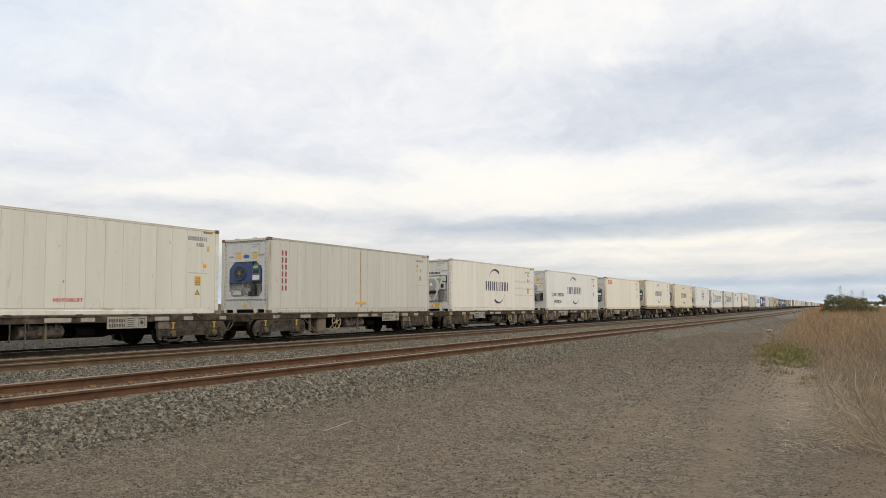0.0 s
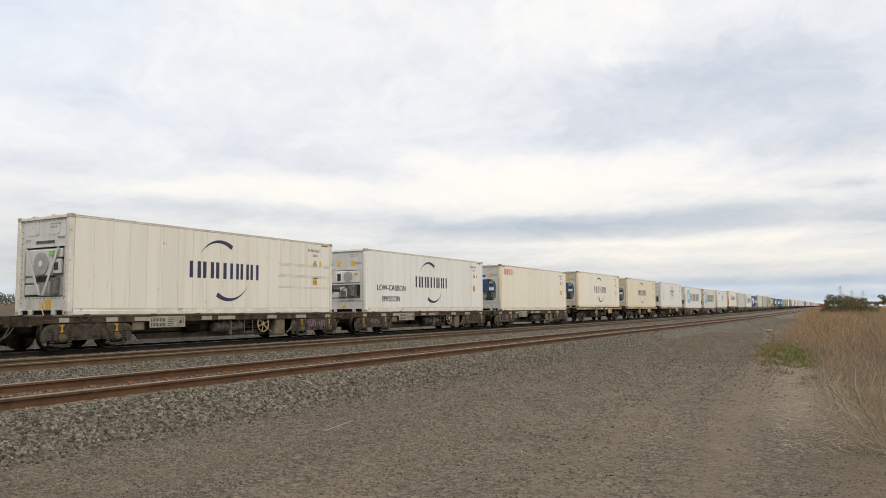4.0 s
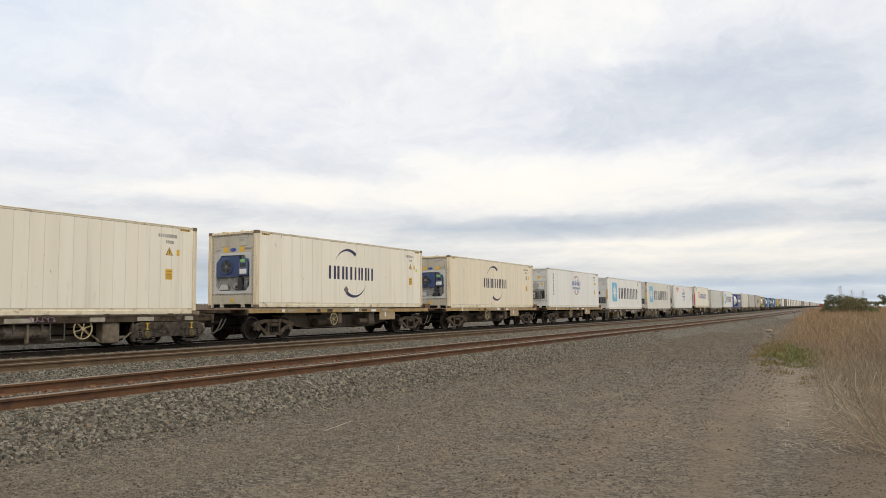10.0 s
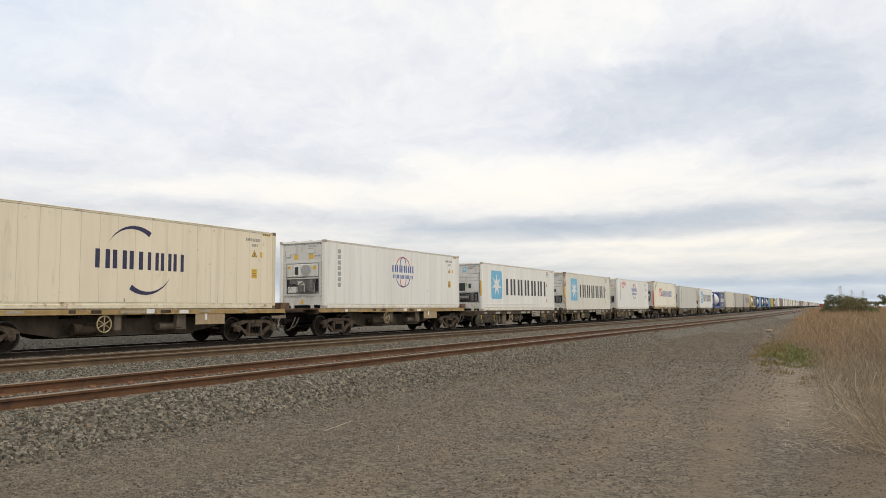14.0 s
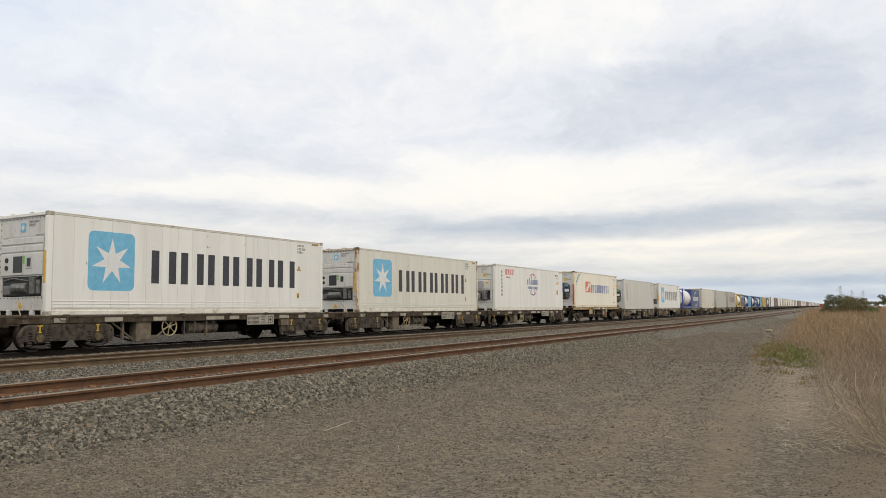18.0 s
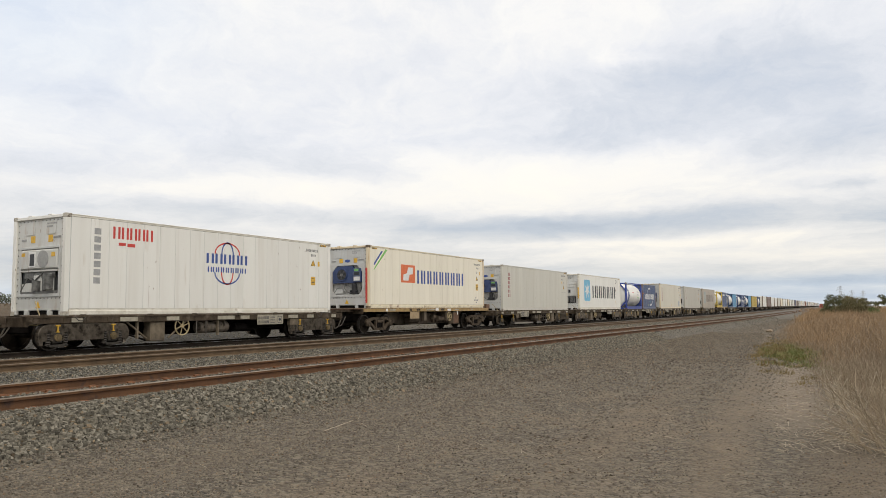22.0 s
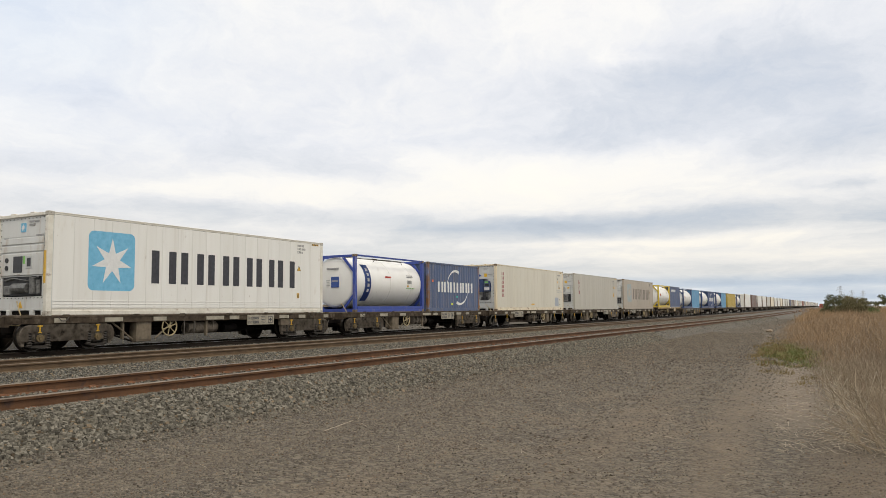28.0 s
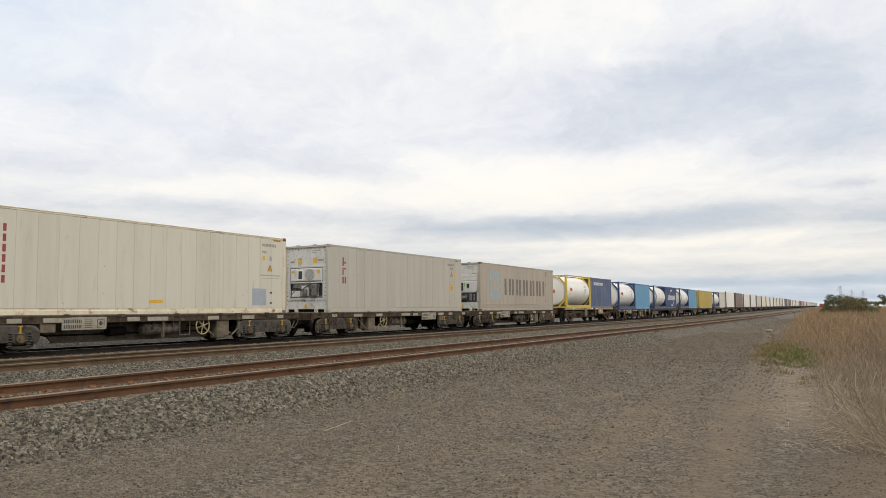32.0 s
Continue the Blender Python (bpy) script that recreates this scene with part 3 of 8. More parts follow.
    yard = mix_(avg.outputs[0], gravel, dirt)
    clod = ramp_(noise_(5.5, (1, 0.6, 1), 8.0), 0.60, 0.74)
    yard = mix_(clod, yard, (0.075, 0.057, 0.038))
    tan = N("ShaderNodeMath")
    tan.operation = "MULTIPLY"
    L(ramp_(noise_(1.1, (1.0, 0.6, 1), 8.0), 0.47, 0.74), tan.inputs[0])
    L(attr_("worn"), tan.inputs[1])
    yard = mix_(tan.outputs[0], yard, (0.205, 0.152, 0.099))
    # bed coloured dark for the shade in the gaps between near stones
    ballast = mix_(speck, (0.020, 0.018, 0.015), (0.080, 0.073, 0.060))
    grass = mix_(noise_(0.8), (0.125, 0.090, 0.052), (0.225, 0.170, 0.102))
    pale = mix_(noise_(11, (1, 1, 1), 9.0), (0.060, 0.044, 0.030), (0.330, 0.262, 0.190))
    yard = mix_(attr_("verge"), yard, pale)
    col = mix_(attr_("field"), yard, grass)
    under = mix_(noise_(3.0, (1, 1, 1), 8.0), (0.070, 0.052, 0.034), (0.165, 0.124, 0.080))
    col = mix_(attr_("under"), col, under)
    soil = mix_(noise_(1.3, (1, 1, 1), 8.0), (0.058, 0.041, 0.025), (0.125, 0.090, 0.055))
    col = mix_(attr_("bank"), col, soil)
    # further off the bed goes over to a paler tone
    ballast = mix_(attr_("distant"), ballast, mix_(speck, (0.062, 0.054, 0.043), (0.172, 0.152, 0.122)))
    # the shade under the train is put into the ballast colour
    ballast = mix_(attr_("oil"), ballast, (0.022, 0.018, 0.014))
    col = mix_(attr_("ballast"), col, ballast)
    L(col, b.inputs["Base Color"])
    bp = N("ShaderNodeBump")
    bp.inputs["Strength"].default_value = 0.8
    bp.inputs["Distance"].default_value = 0.03
    hgt = N("ShaderNodeMath")
    hgt.operation = "MULTIPLY_ADD"
    L(vor.outputs["Distance"], hgt.inputs[0])
    hgt.inputs[1].default_value = -0.8
    L(noise_(9), hgt.inputs[2])
    L(hgt.outputs[0], bp.inputs["Height"])
    L(bp.outputs[0], b.inputs["Normal"])
    return m


def lane_at(x, y):
    """How worn to bare dirt the ground is: two wheel tracks, veering with the line."""
    out = 0.95 * np.exp(-((x + 0.62 + 0.080 * np.minimum(y, 45)) / 0.32) ** 2) + 0.48 * np.exp(-((x + 1.85 + 0.078 * np.minimum(y, 45)) / 0.40) ** 2)
    return np.clip(out + 0.22 * np.exp(-((x + 2.9) / 1.3) ** 2 - ((y - 8.5) / 3.5) ** 2), 0, 1)


def make_ground():
    xs = np.unique(np.concatenate([np.array(PX, float), np.arange(-40, -22, 1.0), np.arange(-22, -7.6, 0.5), np.arange(-7.6, 3.01, 0.15), np.arange(3, 40, 2.0),
                                   [60, 90, 140, 220, 400, 800, 1600, 2800], [-80, -160, -300, -600, -1200, -2400]]))
    ys = np.unique(np.concatenate([[-2500, -800, -250, -80, -30, -10], np.arange(-5, 3, 1.0), np.arange(3, 16, 0.15), np.arange(16, 32, 0.4), np.arange(32, 60, 1.0), np.arange(60, 210, 5.0),
                                   [250, 300, 400, 500, 650, 800, 900, 1100, 1500, 2200, 3200, 4300]]))
    X, Y = np.meshgrid(xs, ys)
    X, Y = X.ravel(), Y.ravel()
    wx = X - bend_v(Y)
    fade = np.clip(1 - (np.abs(X) - 60) / 400, 0, 1)
    wx = np.where(np.abs(X) > 60, X - bend_v(Y) * fade, wx)
    z = np.interp(X, PX, PZ) + rise_v(Y)
    near = np.clip((X + 7.2) / 1.5, 0, 1) * np.clip((30 - np.abs(X)) / 10, 0, 1)
    ruts = 0.020 * np.sin(wx * 2.3 + 0.6) + 0.014 * np.sin(wx * 5.1 + Y * 0.31) + 0.010 * np.sin(Y * 1.7 + wx * 0.8)
    z = z + ruts * near * np.clip((60 - Y) / 40, 0, 1)
    nx, ny = len(xs), len(ys)
    i = np.arange(nx * ny).reshape(ny, nx)
    f = np.stack([i[:-1, :-1], i[:-1, 1:], i[1:, 1:], i[1:, :-1]], -1).reshape(-1, 4)
    me = soup("ground", np.stack([wx, Y, z], 1), f, ground_material(), True)
    edge = FIELD_EDGE(Y)
    field = np.clip((wx - edge) / 0.9, 0, 1) * np.clip((Y - 8.0) / 2.0, 0, 1)
    field = np.maximum(field, np.clip((-28.5 - X) / 2.0, 0, 1))
    ball = np.clip((-7.22 - X) / 0.25, 0, 1) * np.clip((X + 26.5) / 1.0, 0, 1)
    lane = lane_at(X, Y) + 0.35 * np.exp(-((X + 5.6) / 0.5) ** 2)
    verge = 0.82 * np.exp(-((wx - edge + 0.70) / 0.56) ** 2) * np.clip((26 - Y) / 5, 0.25, 1) * np.clip((70 - Y) / 30, 0, 1) * np.clip((Y - 9.5) / 2.5, 0, 1)
    # mask of the painted shade below the wagons
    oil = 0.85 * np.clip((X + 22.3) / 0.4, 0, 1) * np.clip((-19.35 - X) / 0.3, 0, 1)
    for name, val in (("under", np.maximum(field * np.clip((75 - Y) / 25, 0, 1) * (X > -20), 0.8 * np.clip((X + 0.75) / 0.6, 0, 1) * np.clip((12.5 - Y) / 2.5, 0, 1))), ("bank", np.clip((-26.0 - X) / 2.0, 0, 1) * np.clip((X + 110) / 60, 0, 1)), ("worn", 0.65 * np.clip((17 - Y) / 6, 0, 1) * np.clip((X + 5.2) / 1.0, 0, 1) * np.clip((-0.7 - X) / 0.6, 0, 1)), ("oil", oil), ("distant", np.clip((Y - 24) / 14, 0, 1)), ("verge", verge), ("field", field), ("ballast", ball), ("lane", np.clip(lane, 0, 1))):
        a = me.attributes.new(name, "FLOAT", "POINT")
        a.data.foreach_set("value", val.astype(np.float32))
    ob = new("ground", me)
    tagged(ob, "gravelly brown dirt ground beside the railway line", "ground", kind="structure")


def FIELD_EDGE(y):
    """Where the dry grass begins, to the right of the vehicle track."""
    return np.interp(y, [-50, 4, 9, 11.7, 16.4, 23.5, 28, 34, 54, 86, 140, 400, 4000], [1.6, 0.9, 0.28, -0.05, -0.42, -0.88, -1.25, -2.35, -3.5, -4.8, -6.4, -16, -110])


make_ground()


def line_points(c, z, y0=-30.0, y1=1100.0):
    ys = np.unique(np.concatenate([np.arange(y0, 60, 6.0), np.arange(60, 210, 5.0), np.arange(210, y1, 40.0)]))
    return [(c - bend(y)[0], y, z + rise(y)) for y in ys]


RAIL_SECTION = [(-0.075, 0.0), (0.075, 0.0), (0.072, 0.015), (0.013, 0.032), (0.010, 0.115), (0.035, 0.125), (0.036, 0.152), (0.028, 0.160), (-0.028, 0.160), (-0.036, 0.152),
                (-0.035, 0.125), (-0.010, 0.115), (-0.013, 0.032), (-0.072, 0.015)]


def rail(c, top, side, head, parent):
    bm = bmesh.new()
    prev = None
    n = len(RAIL_SECTION)
    for x, y, z in line_points(c, top - 0.160):
        ring = [bm.verts.new((x + a, y, z + h)) for a, h in RAIL_SECTION]
        if prev:
            for k in range(n):
                f = bm.faces.new((prev[k], prev[(k + 1) % n], ring[(k + 1) % n], ring[k]))
                f.material_index = 1 if k in (6, 7, 8) else 0
        prev = ring
    bmesh.ops.recalc_face_normals(bm, faces=bm.faces)
    return part("rail", bm, [side, head], parent)


def track(centre, spacing, top, label, side, head, rust):
    t = thing("railway_track", label, "railway track", "parallel railway tracks", "structure")
    for s_ in (-0.5, 0.5):
        rail(centre + s_ * spacing, top, side, head, t)
    # sleepers: near ones singly, the far ones joined
    far = bmesh.new()
    sleeper = None
    half = spacing / 2 + 0.48
    foot = top - 0.160
    for k in range(230):
        y = -6 + k * 0.67
        x = centre - bend(y)[0]
        z = foot + rise(y)
        if y < 40:
            if sleeper is None:
                b_ = bmesh.new()
                box(b_, -half, half, -0.12, 0.12, -0.17, -0.006, 0.02)
                sleeper = mesh_of("sleeper", b_, SLEEPER)
            part("sleeper", sleeper, None, t, at=pose(x, y, z))
        else:
            box(far, x - half, x + half, y - 0.12, y + 0.12, z - 0.17, z - 0.006)
    tagged(part("distant_sleepers", far, SLEEPER, t), kind="stuff")
    # fastening plates and clips
    clip = None
    for k in range(60):
        y = -2 + k * 0.67
        if y > 32 or not rust:
            break
        for s_ in (-0.5, 0.5):
            if clip is None:
                b_ = bmesh.new()
                box(b_, -0.17, 0.17, -0.09, 0.09, -0.006, 0.012, 0.004)
                for e in (-1, 1):
                    box(b_, min(e * 0.075, e * 0.13), max(e * 0.075, e * 0.13), -0.05, 0.05, 0.012, 0.045, 0.008)
                    tube(b_, (e * 0.145, -0.07, 0.022), (e * 0.145, 0.07, 0.022), 0.012, n=6)
                clip = mesh_of("rail_fastening", b_, RUST_CLIP)
            part("rail_fastening", clip, None, t, at=pose(centre + s_ * spacing - bend(y)[0], y, foot + rise(y)))
    return t


track(C_NEAR, 1.67, 0.575, "rusty rails of a little-used track on grey ballast", RAIL_SIDE, RAIL_TOP, True)
track(C_MID, 1.505, 0.54, "dusty brown rails of the middle track", RAIL_DULL, RAIL_MID, False)
track(C_TRAIN, 1.505, RAIL_Z, "dark rails under the freight train", RAIL_RUN, TREAD, False)


def stones(name, n, region, size, material, label, sink=0.3, seed=1, keep=None, small=False):
    """Loose angular stones strewn over a region of (x, y) in line coordinates, half sunk in the ground."""
    rs = np.random.RandomState(seed)
    x, y, bias = region(rs, n)
    x = x - bend_v(y)
    if keep is not None:
        ok = keep(x, y)
        x, y, bias = x[ok], y[ok], bias[ok]
    n = len(x)
    z = ground_z(x, y)
    base = np.array([(-1, -1, -1), (1, -1, -1), (1, 1, -1), (-1, 1, -1), (-1, -1, 1), (1, -1, 1), (1, 1, 1), (-1, 1, 1)], float) * 0.5
    tri = np.array([(0, 2, 1), (0, 3, 2), (4, 5, 6), (4, 6, 7), (0, 1, 5), (0, 5, 4), (1, 2, 6), (1, 6, 5), (2, 3, 7), (2, 7, 6), (3, 0, 4), (3, 4, 7)])
    if small:           # grit: six corners are enough
        base = np.array([(1, 0, 0), (0, 1, 0), (-1, 0, 0), (0, -1, 0), (0, 0, 0.8), (0, 0, -0.8)]) * 0.62
        tri = np.array([(0, 1, 4), (1, 2, 4), (2, 3, 4), (3, 0, 4), (1, 0, 5), (2, 1, 5), (3, 2, 5), (0, 3, 5)])
    m = len(base)
    v = base[None] * rs.uniform(0.55, 1.15, (n, m, 1)) * rs.uniform(0.7, 1.15, (n, 1, 3))
    s_ = rs.uniform(size[0], size[1], n) * bias
    v = v * s_[:, None, None]
    a, b_ = rs.uniform(0, 2 * np.pi, n), rs.uniform(-0.9, 0.9, n)
    ca, sa, cb, sb = np.cos(a), np.sin(a), np.cos(b_), np.sin(b_)
    vx, vy, vz = v[..., 0], v[..., 1], v[..., 2]
    vy, vz = vy * cb[:, None] - vz * sb[:, None], vy * sb[:, None] + vz * cb[:, None]
    vx, vy = vx * ca[:, None] - vy * sa[:, None], vx * sa[:, None] + vy * ca[:, None]
    v = np.stack([vx + x[:, None], vy + y[:, None], vz + (z + s_ * (0.5 - sink) * 0.6)[:, None]], -1)
    f = tri[None] + m * np.arange(n)[:, None, None]
    ob = new(name, soup(name, v.reshape(-1, 3), f.reshape(-1, 3), material))
    return tagged(ob, label, "gravel", kind="stuff")


def clear_of_rails(x, y):
    xl = x + bend_v(y)
    ok = np.ones(len(x), bool)
    for c, sp in ((C_NEAR, 1.67), (C_MID, 1.505), (C_TRAIN, 1.505)):
        for e in (-0.5, 0.5):
            ok &= np.abs(xl - c - e * sp) > 0.12
    return ok


def reg(x0, x1, y0, y1, power=1.0):
    def f(rs, n):
        k = np.arange(n)          # an even scatter: golden steps, a little shaken
        x = x0 + (x1 - x0) * ((k * 0.7548776662 + rs.uniform(0, 0.9, n) / math.sqrt(n)) % 1.0)
        y = y0 + (y1 - y0) * ((k * 0.5698402910 + rs.uniform(0, 0.9, n) / math.sqrt(n)) % 1.0) ** power
        return x, y, 1.0 + 0.25 * (y - y0) / (y1 - y0)
    return f


stones("ballast_shoulder", 58000, reg(-8.28, -7.30, 2.5, 34, 1.2), (0.024, 0.050), STONE, "loose grey crushed ballast stones on the shoulder", 0.02, seed=2, keep=clear_of_rails)
stones("spilled_ballast", 1500, reg(-7.36, -6.9, 2.5, 34, 1.4), (0.018, 0.040), STONE, "stray ballast stones at the foot of the shoulder", 0.15, seed=18)
stones("ballast_between_tracks", 42000, reg(-14.6, -8.3, 4.0, 46, 1.3), (0.026, 0.054), STONE, "grey crushed ballast stones between the tracks", 0.08, seed=3, keep=clear_of_rails, small=True)
# stone in a darker colour that stands for the shade below the wagons
SHADED_STONE = surf("oil_stained_stone", (0.012, 0.010, 0.007), (0.041, 0.035, 0.027), 3, 0.85)
island_tint(SHADED_STONE, 0.5, 1.5)
SHADED_STONE.node_tree.nodes["Principled BSDF"].inputs["Specular IOR Level"].default_value = 0.12
stones("ballast_beside_train", 17000, reg(-19.4, -14.4, 8.0, 52, 1.3), (0.030, 0.065), STONE, "grey crushed ballast stones beside the train", seed=4, keep=clear_of_rails, small=True)
stones("ballast_under_train", 7000, reg(-22.2, -19.4, 9.0, 45, 1.2), (0.035, 0.07), SHADED_STONE, "ballast stones under the train, coloured dark for its shade", seed=14, keep=clear_of_rails, small=True)
stones("gravel_mound", 6000, reg(-26.5, -22.2, 10.0, 52, 1.2), (0.035, 0.09), STONE, "grey gravel mound behind the train", seed=15, small=True)
stones("ballast_far", 12000, reg(-14.6, -7.3, 30, 95, 1.2), (0.045, 0.09), STONE, "grey crushed ballast stones along the line", seed=5, keep=clear_of_rails, small=True)


# ---------------------------------------------------------------- containers
SHARED = {}


def shared(key, build, material, smooth=False):
    """One mesh for alike pieces."""
    k = (key, material.name)
    if k not in SHARED:
        bm = bmesh.new()
        build(bm)
        SHARED[k] = mesh_of(key.split("|")[0], bm, material, smooth)
    return SHARED[k]


def put(key, build, material, parent, at=None, label="", smooth=False):
    return part(key.split("|")[0], shared(key, build, material, smooth), None, parent, label, at=at)


HW = 1.219        # half width of a container
PROUD = 0.004


def decal(name, parent, material, rects, x=HW, label=""):
    """Flat painted marks on the side: rectangles (y0, y1, z0, z1)."""
    if len(rects) > 2 and name in ("word_mark", "lower_word_mark", "upright_mark"):
        holder = part(name, bmesh_box(x - 0.012, x - 0.008, min(r[0] for r in rects), max(r[1] for r in rects), min(r[2] for r in rects), max(r[3] for r in rects)), parent_paint(parent), parent, label)
        for r in rects:
            part("bar", bmesh_box(x - 0.012, x + PROUD, *r), material, holder)
        return holder
    bm = bmesh.new()
    for y0, y1, z0, z1 in rects:
        box(bm, x - 0.012, x + PROUD, y0, y1, z0, z1)
    return part(name, bm, material, parent, label)


def bmesh_box(*lims):
    bm = bmesh.new()
    box(bm, *lims)
    return bm


def parent_paint(parent):
    """The paint of the side that the mark is on."""
    for o in parent.children:
        if o.name.startswith(("side_panel", "corrugated_side")):
            return o.data.materials[0]
    return WHITE


def decal_outline(name, parent, material, outline, x=HW, label=""):
    bm = bmesh.new()
    prism(bm, outline, x - 0.012, x + PROUD)
    return part(name, bm, material, parent, label)


def word_bars(y0, y1, z0, z1, letters):
    """A word that is not lettered: two plain upright bars for each of its letters."""
    gap = 0.17
    w = (y1 - y0) / (letters - gap)
    st = w * 0.25
    return [r for k in range(letters) for r in ((y0 + k * w, y0 + k * w + st, z0, z1), (y0 + (k + 1 - gap) * w - st, y0 + (k + 1 - gap) * w, z0, z1))]


def lettering(words, size, parent, material, y, z, x=HW, label=""):
    """Readable words, in the built-in font, along the near side."""
    cu = bpy.data.curves.new("lettering", "FONT")
    cu.body = words
    cu.size = size
    cu.extrude = 0.002
    cu.space_character = 1.04
    tmp = bpy.data.objects.new("lettering", cu)
    scene.collection.objects.link(tmp)
    bpy.context.view_layer.update()
    thin = bpy.data.meshes.new_from_object(tmp.evaluated_get(bpy.context.evaluated_depsgraph_get()))
    bpy.data.objects.remove(tmp)
    # bold: the same strokes laid three times, a little apart
    co = np.empty(len(thin.vertices) * 3)
    thin.vertices.foreach_get("co", co)
    co = co.reshape(-1, 3)
    faces = [tuple(p.vertices) for p in thin.polygons]
    bold = 0.020 * size if size > 0.1 else 0.004 * size
    me = bpy.data.meshes.new("lettering")
    me.from_pydata(np.concatenate([co + v for v in ((-bold, 0, 0), (bold, 0, 0.0012), (0, bold * 0.6, 0.0024))]).tolist(), [], [tuple(i + k * len(co) for i in f) for k in range(3) for f in faces])
    me.materials.clear()
    me.materials.append(material)
    ob = part("lettering", me, None, parent, label)
    ob.matrix_basis = pose(x + 0.004, y, z, 90, 0, 90)
    return ob


def crescent(y, z, r, a0, a1, thick, n=14):
    """A tapering arc."""
    outer, inner = [], []
    for k in range(n + 1):
        f = k / n
        a = radians(a0 + (a1 - a0) * f)
        t = thick * f
        outer.append((y + r * math.cos(a), z + r * math.sin(a)))
        inner.append((y + (r - t) * math.cos(a), z + (r - t) * math.sin(a)))
    return outer + inner[:0:-1]


def rounded(y0, y1, z0, z1, r, n=5):
    out = []
    for cy, cz, a in ((y1 - r, z1 - r, 0), (y0 + r, z1 - r, 90), (y0 + r, z0 + r, 180), (y1 - r, z0 + r, 270)):
        out += [(cy + r * math.cos(radians(a + 90 * k / n)), cz + r * math.sin(radians(a + 90 * k / n))) for k in range(n + 1)]
    return out


def star(cy, cz, r, inner, n=7):
    out = []
    for k in range(2 * n):
        rr = r if k % 2 == 0 else inner
        a = math.pi / 2 + math.pi * k / n
        out.append((cy + rr * math.cos(a), cz + rr * math.sin(a)))
    return out


def box_frame(c, L, H, post, rail_mat, cast):
    """Posts, corner castings and rails that all boxes have. Origin at the middle of the floor."""
    h = L / 2
    for sy in (-1, 1):
        for sx in (-1, 1):
            put(f"corner_post|{H}{sx}{sy}", lambda bm, sx=sx, sy=sy: box(bm, *sorted((sx * (HW - 0.15), sx * (HW - 0.002))), *sorted((-sy * 0.16, -sy * 0.002)), 0.118, H - 0.118, 0.012),
                post, c, pose(0, sy * h, 0))
            for top in (0, 1):
                def cast_(bm, sx=sx, sy=sy):
                    x0, x1 = sorted((sx * (HW - 0.162), sx * HW))
                    y0, y1 = sorted((-sy * 0.178, 0))
                    box(bm, x0, x1, y0, y1, 0, 0.118, 0.008)
                    # the lashing hole, as a dark collar
                    tube(bm, (sx * (HW - 0.01), -sy * 0.089, 0.059), (sx * (HW + 0.002), -sy * 0.089, 0.059), 0.034, n=10)
                put(f"corner_casting|{sx}{sy}", cast_, cast, c, pose(0, sy * h, top * (H - 0.118)))
    for sx in (-1, 1):
        put(f"top_rail|{L}{sx}", lambda bm, sx=sx: box(bm, *sorted((sx * (HW - 0.07), sx * (HW - 0.004))), -h + 0.178, h - 0.178, -0.09, -0.012, 0.008), rail_mat, c, pose(0, 0, H))
        put(f"rail_lip|{L}{sx}", lambda bm, sx=sx: box(bm, *sorted((sx * (HW - 0.03), sx * (HW + 0.003))), -h + 0.178, h - 0.178, -0.040, -0.016, 0.004), rail_mat, c, pose(0, 0, H))
        def brail(bm, sx=sx):
            x0, x1 = sorted((sx * (HW - 0.07), sx * (HW - 0.004)))
            box(bm, x0, x1, -h + 0.178, h - 0.178, 0.02, 0.14, 0.008)
            box(bm, *sorted((sx * (HW - 0.05), sx * (HW - 0.016))), -h + 0.178, h - 0.178, 0.14, 0.20)
        put(f"bottom_rail|{L}{sx}", brail, rail_mat, c)


